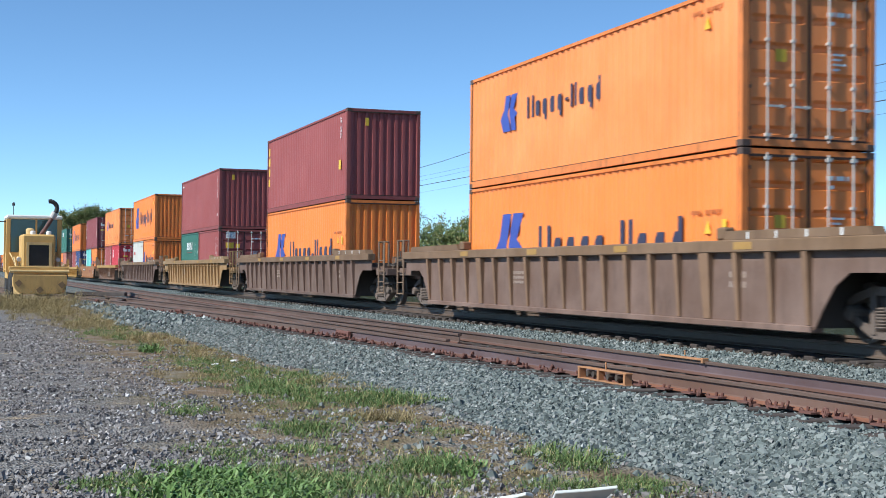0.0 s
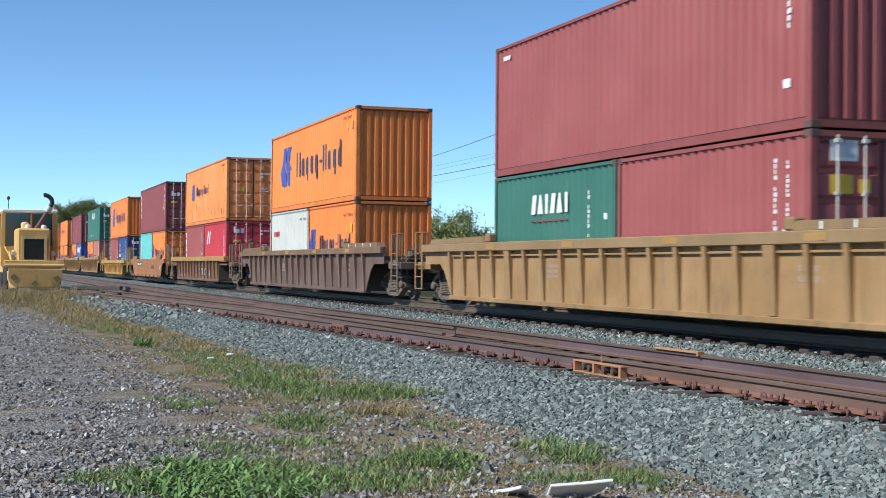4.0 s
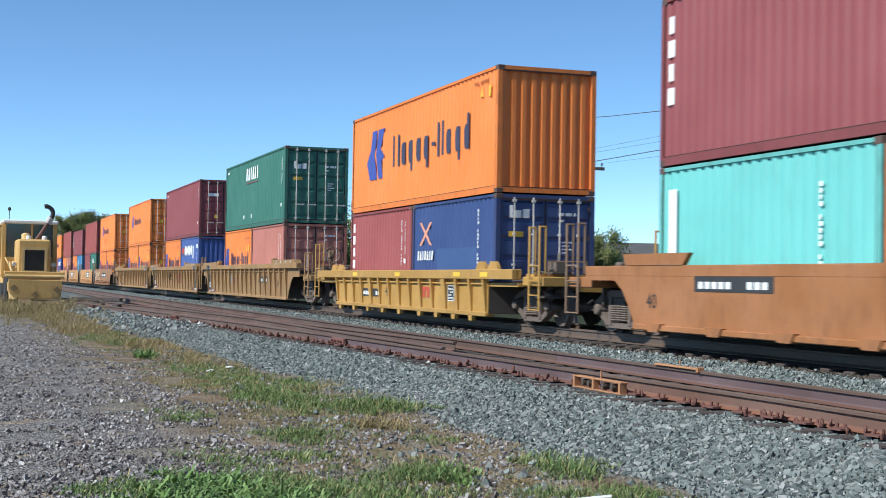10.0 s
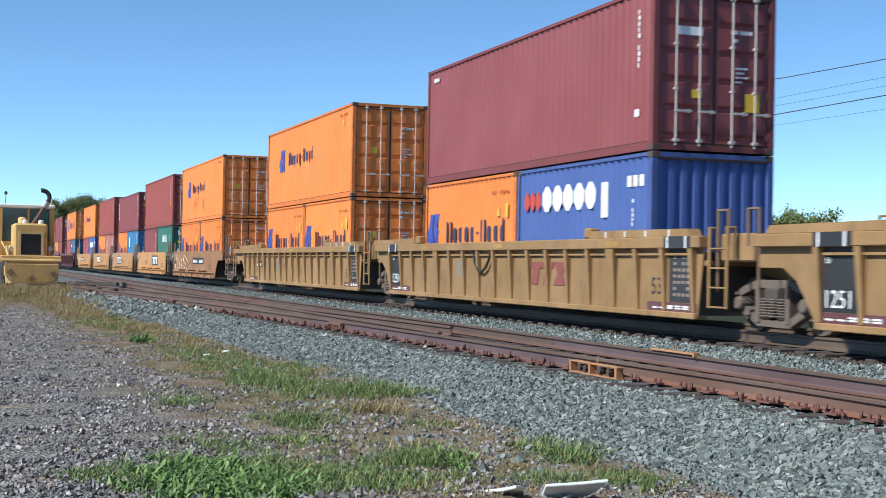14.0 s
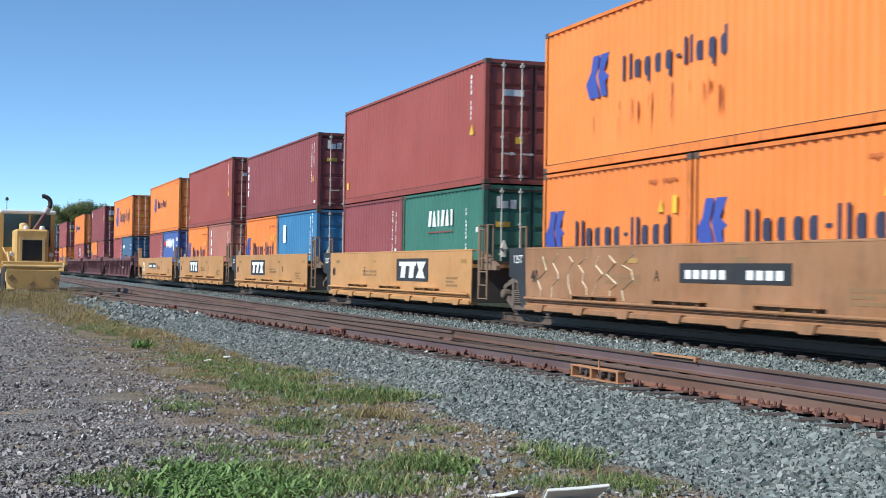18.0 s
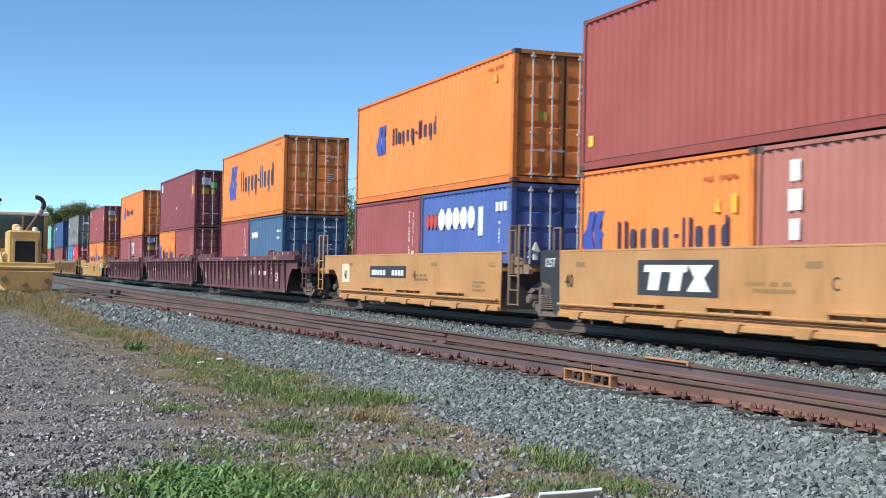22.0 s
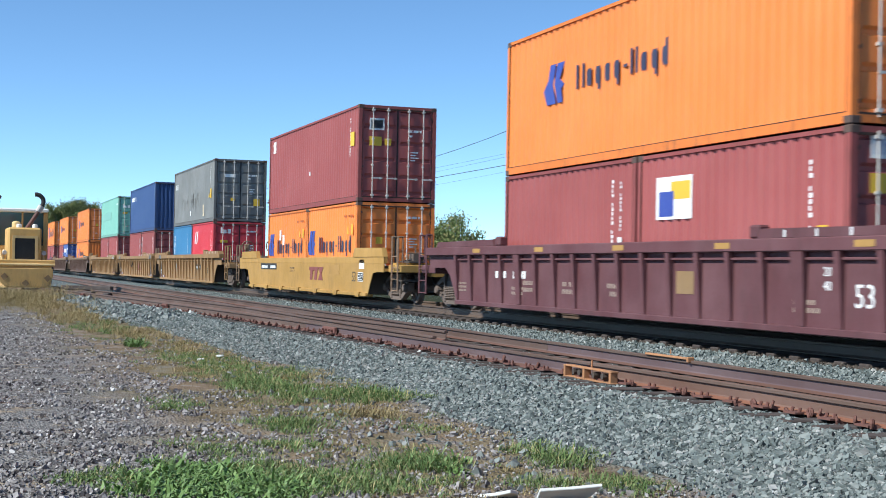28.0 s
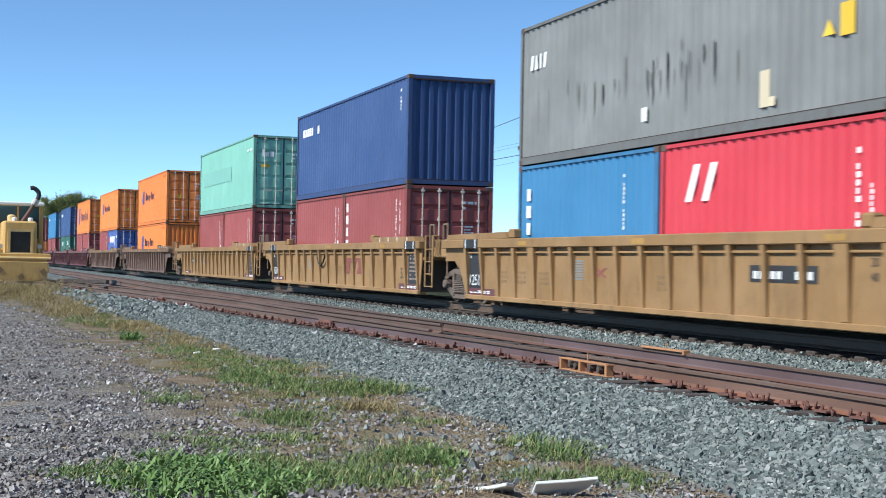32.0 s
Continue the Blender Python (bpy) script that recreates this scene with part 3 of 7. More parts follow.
DRY_PATCHES = [((-13.9, 4.1), (0.35, 0.3), 450, 0.20), ((-18.3, 4.75), (1.6, 0.4), 900, 0.12), ((-20.3, 3.0), (1.6, 0.5), 800, 0.07), ((-30.8, 3.85), (2.2, 0.6), 2000, 0.22), ((-40.0, 3.3), (5.0, 0.9), 3000, 0.28),
               ((-49.0, 2.9), (6.5, 1.5), 4500, 0.34), ((-12.5, 4.6), (1.0, 0.5), 600, 0.05), ((-9.0, 3.3), (0.9, 0.8), 700, 0.05), ((-24.5, 4.1), (2.2, 0.6), 1300, 0.12), ((-58.0, 2.6), (4.5, 1.6), 6500, 0.72), ((-16.2, 3.2), (1.5, 0.5), 500, 0.06),
               ((-11.3, 3.3), (0.9, 0.5), 400, 0.05), ((-60.5, 1.6), (2.2, 1.2), 3000, 0.80), ((-21.0, 3.8), (3.0, 0.8), 2600, 0.07), ((-16.5, 4.2), (2.2, 0.8), 1500, 0.06), ((-27.0, 3.9), (3.0, 0.6), 1600, 0.12), ((-14.6, 3.9), (1.6, 0.9), 1100, 0.06), ((-10.8, 4.1), (1.2, 0.5), 700, 0.05)]


def blades(name, label, patches, mat, rng, width):
    vs, fs = [], []
    for (cx, cy), (rx, ry), count, h in patches:
        count = int(count * (1.7 if mat is not GRASS_DRY else 1.0))
        clumps = rng.normal(size=(max(6, count // 45), 2)) * (rx * 0.55, ry * 0.55) + (cx, cy)
        pick = clumps[rng.integers(0, len(clumps), count)] + rng.normal(size=(count, 2)) * 0.075
        for x, y in pick:
            z = ground_z(x, y)
            a, lean, tall = rng.uniform(0, 2 * math.pi), rng.uniform(0.5, 1.8), 0.58 * h * rng.lognormal(0, 0.4)
            dx, dy = math.cos(a), math.sin(a)
            w = width * rng.uniform(0.6, 1.4)
            base = len(vs)
            vs += [(x - dy * w, y + dx * w, z), (x + dy * w, y - dx * w, z), (x + dx * lean * tall * 0.45 + dy * w * 0.7, y + dy * lean * tall * 0.45 - dx * w * 0.7, z + tall * 0.6),
                   (x + dx * lean * tall * 0.45 - dy * w * 0.7, y + dy * lean * tall * 0.45 + dx * w * 0.7, z + tall * 0.6), (x + dx * lean * tall, y + dy * lean * tall, z + tall * (1 - 0.4 * lean))]
            fs += [(base, base + 1, base + 2, base + 3), (base + 3, base + 2, base + 4)]
    me = bpy.data.meshes.new(name)
    me.from_pydata(vs, [], fs)
    me.materials.append(mat)
    return tagged(new(name, me), label, "grass", kind="stuff")


def build_grass():
    rng = np.random.default_rng(8)
    blades("green_grass", "patchy green grass beside the gravel", GREEN_PATCHES, GRASS_GREEN, rng, 0.0042)
    blades("dry_grass", "dry straw-coloured grass and weeds", DRY_PATCHES, GRASS_DRY, rng, 0.0034)
    broad = [((-9.8, 1.72), (0.7, 0.42), 2300, 0.12), ((-9.3, 2.1), (0.4, 0.35), 700, 0.10), ((-26.5, 3.4), (0.35, 0.2), 160, 0.22), ((-10.4, 3.6), (0.2, 0.2), 140, 0.12)]
    blades("weed_leaves", "bright green broad-leaved weeds", broad, LEAF_GREEN, rng, 0.012)
    thin = [((-9.0, 4.65), (0.5, 0.25), 700, 0.09), ((-9.3, 4.15), (0.3, 0.2), 400, 0.09), ((-12.6, 4.35), (0.3, 0.25), 260, 0.07)] + [((-16.0 - 9 * i, 3.7), (4.0, 0.9), 1200, 0.07) for i in range(4)] + [((-11.0, 3.4), (2.2, 1.2), 350, 0.05)]
    blades("sparse_grass", "thin short grass on bare soil", thin, GRASS_GREEN, rng, 0.0032)


build_stones()
build_grass()

BARK = paint("grey_brown_bark", (0.11, 0.085, 0.065), 0.95, 0.4, 0.0, 0.5)
TREE_LEAF = island_material("tree_leaves", [(0.0, (0.08, 0.12, 0.036)), (0.5, (0.17, 0.215, 0.075)), (0.85, (0.28, 0.285, 0.11)), (1.0, (0.42, 0.32, 0.13))], 0.7)


def tree(x, y, height, spread, seed, leaves, low=0.15, bare=False, label=""):
    rng = np.random.default_rng(seed)
    root = thing("tree", pose(x, y, ground_z(x, y) - 0.05), label or "leafy green tree behind the tracks", "tree", "trees behind the tracks")
    bm = bmesh.new()
    limbs = []
    top = Vector((0, 0, height * 0.62))
    rod(bm, (0, 0, 0), top * 0.5, height * 0.022, 8, height * 0.016)
    rod(bm, top * 0.48, top, height * 0.016, 7, height * 0.007)
    for i in range(15):
        a, k = rng.uniform(0, 2 * math.pi), rng.uniform(low, 0.95)
        p = top * k
        reach = spread * rng.uniform(0.55, 1.0) * (1.15 - 0.5 * abs(k - 0.5))
        q = p + Vector((math.cos(a) * reach, math.sin(a) * reach, height * rng.uniform(0.10, 0.34)))
        rod(bm, p, q, height * 0.008, 5, height * 0.003)
        limbs.append((p, q))
        for j in range(3):
            c = p.lerp(q, rng.uniform(0.4, 0.95))
            d = c + Vector(rng.normal(size=3)) * spread * 0.22 + Vector((0, 0, height * 0.06))
            rod(bm, c, d, height * 0.004, 4, height * 0.0015)
            limbs.append((c, d))
    part("trunk", bm, BARK, root)
    vs, fs = [], []
    for i in range(int(leaves * 4.0)):
        p, q = limbs[rng.integers(0, len(limbs))]
        c = p.lerp(q, rng.uniform(0.45, 1.08)) + Vector(rng.normal(size=3)) * spread * 0.12
        s = rng.uniform(0.5, 1.25) * max(0.075, spread * 0.04)
        u = Vector(rng.normal(size=3)).normalized()
        w = u.cross(Vector(rng.normal(size=3))).normalized()
        b = len(vs)
        vs += [tuple(c - u * s), tuple(c + w * s * 0.55), tuple(c + u * s), tuple(c - w * s * 0.55)]
        fs.append((b, b + 1, b + 2, b + 3))
    me = bpy.data.meshes.new("crown")
    me.from_pydata(vs, [], fs)
    me.materials.append(TREE_LEAF)
    tagged(part("crown", me, None, root), kind="stuff")
    return root


def build_trees():
    # bushes beyond the main track that show between the cars
    for i, (x, y, h, s, n) in enumerate(((-63.4, 40, 5.5, 1.3, 4200), (-61.8, 41, 5.5, 1.6, 4600), (-59.9, 40, 5.4, 1.7, 4600), (-58.2, 41, 5.1, 1.4, 3600), (-87.0, 40, 6.6, 2.2, 2800), (-84.8, 41, 5.6, 1.8, 1800),
                                         (-113.0, 40, 6.2, 3.0, 2400), (-117.5, 41, 7.2, 3.0, 1500), (-121.5, 40, 8.6, 2.6, 500), (-144.0, 40, 11.5, 3.4, 2400), (-165.0, 44, 8.0, 4.0, 2000))):
        tree(x, y, h, s, 20 + i, int(n * 1.5), label="small tree with sparse yellowing leaves behind the tracks" if n < 700 else "")
    # tall trees far down the line
    for i, (x, y, h, s) in enumerate(((-262, 18.6, 14.2, 3.3), (-264, 20.8, 15.6, 3.7), (-266, 23.0, 15.2, 3.4), (-268, 25.4, 12.8, 3.0), (-290, 36.0, 11.0, 4.0), (-330, 44.0, 12.0, 4.5))):
        tree(x, y, h, s, 60 + i, 6000, label="tall dark green tree far along the line")


build_trees()

# ---- pole line ----
POLE_WOOD = paint("weathered_pole_wood", (0.10, 0.082, 0.07), 0.9, 0.4, 0.0, 0.5)
INSULATOR = paint("glass_insulator", (0.10, 0.16, 0.15), 0.25, 0.1, 0.0, 0.1)
WIRE = paint("dark_wire", (0.06, 0.06, 0.065), 0.6, 0.1, 0.0, 0.1)
POLES = [(-137.0, 21.8), (-92.0, 21.6), (-46.6, 21.5), (-2.0, 21.4), (43.0, 21.4)]
ARM_Z, TOP_Z = 5.32, 7.45


def power_pole(x, y, lean):
    base = ground_z(x, y)
    p = thing("utility_pole", pose(x, y, base - 0.02), "leaning weathered wooden pole with one crossarm", "utility pole", "poles along the line")
    bm = bmesh.new()
    rod(bm, (0, 0, 0), (-0.55 * lean, 0, TOP_Z - base), 0.15, 12, 0.10)
    part("pole", bm, POLE_WOOD, p)
    k = (ARM_Z - base) / (TOP_Z - base)
    ax = -0.55 * lean * k + 0.14
    bm = bmesh.new()
    soft_box(bm, ax - 0.05, ax + 0.05, -1.52, 1.52, ARM_Z - base - 0.06, ARM_Z - base + 0.06, 0.01)
    part("crossarm", bm, POLE_WOOD, p)
    for s in (-1, 1):
        bm = bmesh.new()
        rod(bm, (ax, s * 0.62, ARM_Z - base - 0.05), (ax - 0.04, s * 0.05, ARM_Z - base - 0.60), 0.018, 6)
        part("brace", bm, STEEL_DARK, p)
    ins = cached("insulator", lambda: insulator_mesh())
    for i in range(8):
        part("insulator", ins, None, p, at=pose(ax, -1.42 + i * 0.405, ARM_Z - base + 0.06))


def insulator_mesh():
    bm = bmesh.new()
    lathe(bm, [(0, 0.015), (0.06, 0.015), (0.06, 0.045), (0.10, 0.05), (0.13, 0.035), (0.16, 0.03)], (0, 0, 0), "z", 8)
    return mesh_of("insulator", bm, INSULATOR)


def sagging_wire(z, dy, r, sag, dx=0.0, label="dark overhead wire"):
    bm = bmesh.new()
    pts = []
    for (x0, y0), (x1, y1) in zip(POLES, POLES[1:]):
        for i in range(1 if pts else 0, 13):
            k = i / 12
            pts.append((x0 + (x1 - x0) * k + dx, y0 + (y1 - y0) * k + dy, z - sag * 4 * k * (1 - k)))
    tube(bm, pts, r, 5)
    ob = new("overhead_wire", mesh_of("overhead_wire", bm, WIRE))
    tagged(ob, label, "wire", "wires of the pole line")


for i, (x, y) in enumerate(POLES):
    power_pole(x, y, 2.2 if i == 2 else 0.3)
sagging_wire(7.14, 0.05, 0.013, 0.92, -0.9, "sagging dark cable at the pole tops")
for dy, sag in ((-1.42, 0.04), (-1.0, 0.16), (1.4, 0.26)):
    sagging_wire(ARM_Z + 0.18, dy, 0.0045, sag, -0.5, "thin overhead wire on glass insulators")
sagging_wire(ARM_Z + 0.12, 0.45, 0.014, 0.02, -0.5, "thick dark cable beside the crossarms")


# ---- a house beyond the trees ----
def build_house():
    x, y = -121.5, 60.0
    h = thing("house", pose(x, y, ground_z(x, y) - 0.05, 0, 0, 0), "low pale house with a dark gabled roof behind the tracks", "house")
    bm = bmesh.new()
    slab(bm, [(-4.0, 0), (4.0, 0), (4.0, 4.55), (0, 5.55), (-4.0, 4.55)], -5.0, 5.0)
    part("wall", bm, WHITE_BOX, h)
    roof = paint("dark_shingle_roof", (0.09, 0.085, 0.085), 0.9, 0.4, 0.1, 0.3)
    for s in (-1, 1):
        bm = bmesh.new()
        slab(bm, [(s * 4.5, 4.42), (0, 5.6), (0, 5.78), (s * 4.5, 4.60)], -5.4, 5.4)
        part("roof", bm, roof, h, "dark shingled roof slope")
    for u in (-2.0, 2.0):
        bm = bmesh.new()
        box(bm, u - 0.6, u + 0.6, -5.06, -5.0, 1.4, 2.8)
        w = part("window", bm, CAB_DARK, h)
        bm = bmesh.new()
        for a, b, c, d in ((u - 0.7, u - 0.6, 1.3, 2.9), (u + 0.6, u + 0.7, 1.3, 2.9), (u - 0.6, u + 0.6, 2.8, 2.9), (u - 0.6, u + 0.6, 1.3, 1.4)):
            box(bm, a, b, -5.1, -5.0, c, d)
        part("window_frame", bm, M_WHITE, w)


CAB_DARK = paint("dark_window_glass", (0.03, 0.035, 0.04), 0.2, 0.1, 0.0, 0.1)
build_house()

# ---- the yellow machine on the lot ----
DOZER_YELLOW = paint("worn_machine_yellow", (0.56, 0.34, 0.105), 0.65, 0.55, 0.45, 0.5)
DOZER_PALE = paint("pale_worn_yellow", (0.62, 0.43, 0.18), 0.65, 0.55, 0.4, 0.5)
CAB_WHITE = paint("white_cab_roof", (0.78, 0.77, 0.72), 0.5, 0.2, 0.1)
PIPE_RUST = paint("rusty_exhaust", (0.13, 0.06, 0.05), 0.7, 0.4, 0.3)
GRILLE_DARK = paint("dark_grille", (0.03, 0.028, 0.025), 0.7, 0.2, 0.1)


def glass_material():
    m, n, l, b = material("tinted_cab_glass", 0.05)
    b.inputs["Base Color"].default_value = (0.10, 0.20, 0.21, 1)
    b.inputs["Transmission Weight"].default_value = 0.5
    return m


CAB_GLASS = glass_material()


def build_dozer():
    x, y = -65.0, 3.08
    z = ground_z(x, y)
    d = thing("wheel_loader", pose(x, y, z, 0, 0, 2), "old yellow loader with a front blade and a bent exhaust pipe", "loader")

    def p(name, make, mat, label="", host=d):
        bm = bmesh.new()
        make(bm)
        return part(name, bm, mat, host, label)

    def blade(bm):
        slab(bm, [(0.30, 0.42), (0.42, 0.42), (0.22, 0.75), (0.18, 1.10), (0.30, 1.52), (0.20, 1.52), (0.06, 1.10), (0.10, 0.72)], -1.12, 1.14)
    b = p("blade", blade, DOZER_PALE, "worn pale yellow steel blade")
    def bowl(bm):
        slab(bm, [(-1.16, 1.30), (1.18, 1.30), (1.20, 0.95), (1.10, 0.66), (0.88, 0.46), (-0.86, 0.46), (-1.08, 0.66), (-1.18, 0.95)], -0.47, -0.40)
        bmesh.ops.rotate(bm, verts=bm.verts[:], cent=(0, 0, 0), matrix=Matrix.Rotation(radians(90), 3, "Z"))
        bmesh.ops.bevel(bm, geom=bm.edges[:], offset=0.02, segments=1, affect="EDGES")
    p("blade_lip", bowl, DOZER_YELLOW, host=b)
    p("blade_top_bar", lambda bm: tube(bm, [(0.34, -1.30, 1.46), (0.36, 1.28, 1.46)], 0.07, 10), DOZER_PALE, host=b)
    for yy, zz in ((-0.92, 0.92), (0.96, 0.86), (0.0, 0.62)):
        def bolt(bm):
            box(bm, -0.02, 0.02, -0.12, 0.12, -0.12, 0.12)
            bmesh.ops.rotate(bm, verts=bm.verts[:], cent=(0, 0, 0), matrix=Matrix.Rotation(radians(40), 3, "X"))
            bmesh.ops.translate(bm, verts=bm.verts[:], vec=(0.47, yy, zz))
        p("wear_plate", bolt, CHORD_OCHRE, "dark worn bolted plate", b)
    p("blade_beam", lambda bm: soft_box(bm, 0.02, 0.26, -1.34, 1.30, 1.50, 1.68, 0.03), DOZER_YELLOW)
    for s in (-1, 1):
        p("lift_arm", lambda bm: slab(bm, [(-2.6, 1.1), (0.1, 0.75), (0.15, 1.05), (-2.5, 1.55)], s * 1.05 - 0.09, s * 1.05 + 0.09), DOZER_YELLOW)
        p("lift_cylinder", lambda bm: rod(bm, (-1.2, s * 0.85, 2.1), (0.05, s * 0.85, 1.15), 0.07, 10), DOZER_PALE)

    def hood(bm):
        soft_box(bm, -2.4, -0.22, -0.74, 0.72, 1.45, 3.15, 0.08)
    h = p("hood", hood, DOZER_YELLOW)
    p("grille", lambda bm: box(bm, -0.22, -0.20, -0.44, 0.44, 1.72, 2.66), GRILLE_DARK, "dark radiator grille", h)
    for i in range(7):
        p("grille_bar", lambda bm: box(bm, -0.20, -0.175, -0.44, 0.44, 1.78 + i * 0.13, 1.80 + i * 0.13), GRILLE_DARK, host=h)

    def surround(bm):
        for y0, y1, z0, z1 in ((-0.56, -0.44, 1.6, 2.78), (0.44, 0.56, 1.6, 2.78), (-0.44, 0.44, 2.66, 2.78), (-0.44, 0.44, 1.6, 1.72)):
            box(bm, -0.22, -0.15, y0, y1, z0, z1)
    p("grille_frame", surround, DOZER_PALE, host=h)
    p("air_cleaner", lambda bm: lathe(bm, [(0, 0.19), (0.28, 0.19), (0.34, 0.12), (0.36, 0.02)], (-1.0, -0.35, 3.1), "z", 14), DOZER_PALE)
    for s in (-0.25, 0.45):
        p("filler_cap", lambda bm: lathe(bm, [(0, 0.12), (0.16, 0.12), (0.20, 0.08)], (-0.6, s, 3.12), "z", 10), CAB_WHITE)

    def pipe(bm):
        tube(bm, [(-0.9, 0.02, 3.0), (-0.85, 0.32, 3.45), (-0.8, 0.62, 3.95)], 0.09, 10)
    e = p("exhaust_pipe", pipe, PIPE_RUST, "rusty slanted exhaust pipe")
    p("exhaust_sleeve", lambda bm: rod(bm, (-0.81, 0.60, 3.92), (-0.78, 0.74, 4.18), 0.15, 12), GALV, "shiny metal sleeve", e)
    p("exhaust_tip", lambda bm: tube(bm, [(-0.78, 0.72, 4.13), (-0.78, 0.80, 4.26), (-0.78, 0.82, 4.38), (-0.78, 0.80, 4.50), (-0.78, 0.73, 4.60), (-0.78, 0.63, 4.67), (-0.78, 0.52, 4.70), (-0.78, 0.44, 4.69)], 0.10, 12), GRILLE_DARK, "black curved exhaust tip", e)

    for xx in (-2.5, -4.1):
        for yy in (-1.22, 1.10):
            p("cab_post", lambda bm: soft_box(bm, xx - 0.08, xx + 0.08, yy - 0.10, yy + 0.10, 1.4, 3.92, 0.02), DOZER_YELLOW)
    p("cab_roof", lambda bm: soft_box(bm, -4.35, -2.25, -1.30, 1.22, 3.92, 4.10, 0.05), CAB_WHITE, "white cab roof")
    p("cab_base", lambda bm: soft_box(bm, -4.15, -2.45, -1.25, 1.15, 1.1, 2.35, 0.04), DOZER_YELLOW)
    p("windscreen", lambda bm: box(bm, -2.52, -2.50, -1.10, 1.0, 2.37, 3.90), CAB_GLASS, "greenish tinted windscreen")
    p("rear_window", lambda bm: box(bm, -4.10, -4.08, -1.10, 1.0, 2.37, 3.90), CAB_GLASS, "greenish tinted rear window")
    p("cab_mullion", lambda bm: box(bm, -2.50, -2.44, 0.0, 0.08, 2.35, 3.92), DOZER_YELLOW)
    p("cab_rear_wall", lambda bm: box(bm, -4.06, -4.02, -1.15, 1.05, 2.3, 3.2), GRILLE_DARK)
    p("operator_seat", lambda bm: soft_box(bm, -3.7, -3.1, -0.4, 0.3, 2.3, 3.1, 0.1), GRILLE_DARK)
    p("mirror", lambda bm: soft_box(bm, -2.6, -2.5, -1.98, -1.68, 3.2, 3.72, 0.04), GRILLE_DARK, "black side mirror")
    p("mirror_arm", lambda bm: tube(bm, [(-2.55, -1.25, 3.8), (-2.55, -1.75, 3.75), (-2.55, -1.82, 3.4)], 0.03), GRILLE_DARK)
    p("aerial", lambda bm: rod(bm, (-3.2, -0.95, 4.1), (-3.2, -0.95, 4.62), 0.015, 6), GRILLE_DARK)
    p("beacon", lambda bm: lathe(bm, [(0, 0.07), (0.10, 0.08), (0.16, 0.04)], (-3.2, -0.95, 4.56), "z", 10), GRILLE_DARK)
    p("chassis", lambda bm: soft_box(bm, -4.6, -0.2, -0.72, 0.72, 0.75, 1.45, 0.05), GRILLE_DARK)
    for s, xx in ((-1, -1.2), (1, -1.2), (-1, -3.7), (1, -3.7)):
        t = p("tyre", lambda bm: lathe(bm, [(-0.24, 0.40), (-0.26, 0.66), (-0.16, 0.76), (0.16, 0.76), (0.26, 0.66), (0.24, 0.40)], (xx, s * 0.98, 0.74), "y", 24), RUBBER, "black rubber tyre")
        p("rim", lambda bm: lathe(bm, [(-0.2, 0.14), (-0.22, 0.38), (0.22, 0.38), (0.2, 0.14)], (xx, s * 0.98, 0.74), "y", 18), DOZER_PALE, host=t)
    for s in (-1, 1):
        p("fender", lambda bm: slab(bm, [(-4.4, 1.45), (-2.9, 1.55), (-2.9, 1.62), (-4.4, 1.55)], s * 1.0 - 0.28, s * 1.0 + 0.28), DOZER_YELLOW)
        p("work_light", lambda bm: lathe(bm, [(0, 0.10), (0.12, 0.11), (0.14, 0.09)], (-0.55, s * 0.86, 2.0), "x", 12), GALV, "round work light")
    for i in range(5):
        p("hydraulic_hose", lambda bm: tube(bm, [(-1.6, -0.95 - 0.06 * i, 1.9 + 0.1 * i), (-0.7, -1.05, 2.1 - 0.05 * i), (-0.1, -0.98, 1.55)], 0.03), GRILLE_DARK if i % 2 else DOZER_PALE)


build_dozer()

# ---- small things along the tracks ----
LITTER_WHITE = paint("dirty_white_plastic", (0.60, 0.60, 0.56), 0.5, 0.25, 0.05)


def rail_clamp(x, y, z, length, height, label):
    c = thing("rail_clamp", pose(x, y, z), label, "rail clamp", "orange clamps on the siding")
    for zz, nm in ((0.0, "lower_bar"), (height - 0.022, "upper_bar")):
        bm = bmesh.new()
        soft_box(bm, -length / 2, length / 2, -0.05, 0.05, zz, zz + 0.022, 0.005)
        part(nm, bm, ORANGE_IRON, c)
    for u in (-length / 2 + 0.04, -0.08, length / 2 - 0.04):
        bm = bmesh.new()
        soft_box(bm, u - 0.025, u + 0.025, -0.055, 0.045, 0.0, height, 0.006)
        part("upright", bm, ORANGE_IRON, c)
    for u in (-length * 0.3, -length * 0.18, length * 0.12, length * 0.3):
        bm = bmesh.new()
        rod(bm, (u, -0.04, height * 0.5), (u, 0.06, height * 0.5), 0.04, 8)
        part("bolt", bm, STEEL_DARK, c, "dark bolt head")
    bm = bmesh.new()
    rod(bm, (0.05, 0, height - 0.01), (0.05, 0, height + 0.09), 0.012, 6)
    part("pin", bm, ORANGE_IRON, c)


rail_clamp(-15.36, SIDE_Y[0] - branch(-15.36) - 0.17, -0.405, 1.36, 0.16, "orange painted iron clamp frame beside a rusty rail")


def flat_bar(x, y, z):
    c = thing("rail_clamp", pose(x, y, z), "flat orange painted iron bar on a rusty rail", "rail clamp", "orange clamps on the siding")
    bm = bmesh.new()
    soft_box(bm, -0.66, 0.54, -0.04, 0.04, 0, 0.028, 0.006)
    part("bar", bm, ORANGE_IRON, c)
    bm = bmesh.new()
    soft_box(bm, 0.50, 0.55, -0.05, 0.05, -0.03, 0.04, 0.008)
    part("bar_end", bm, ORANGE_IRON, c)
    bm = bmesh.new()
    rod(bm, (0.0, 0, 0.05), (0.0, 0, 0.11), 0.012, 6)
    part("pin", bm, ORANGE_IRON, c)


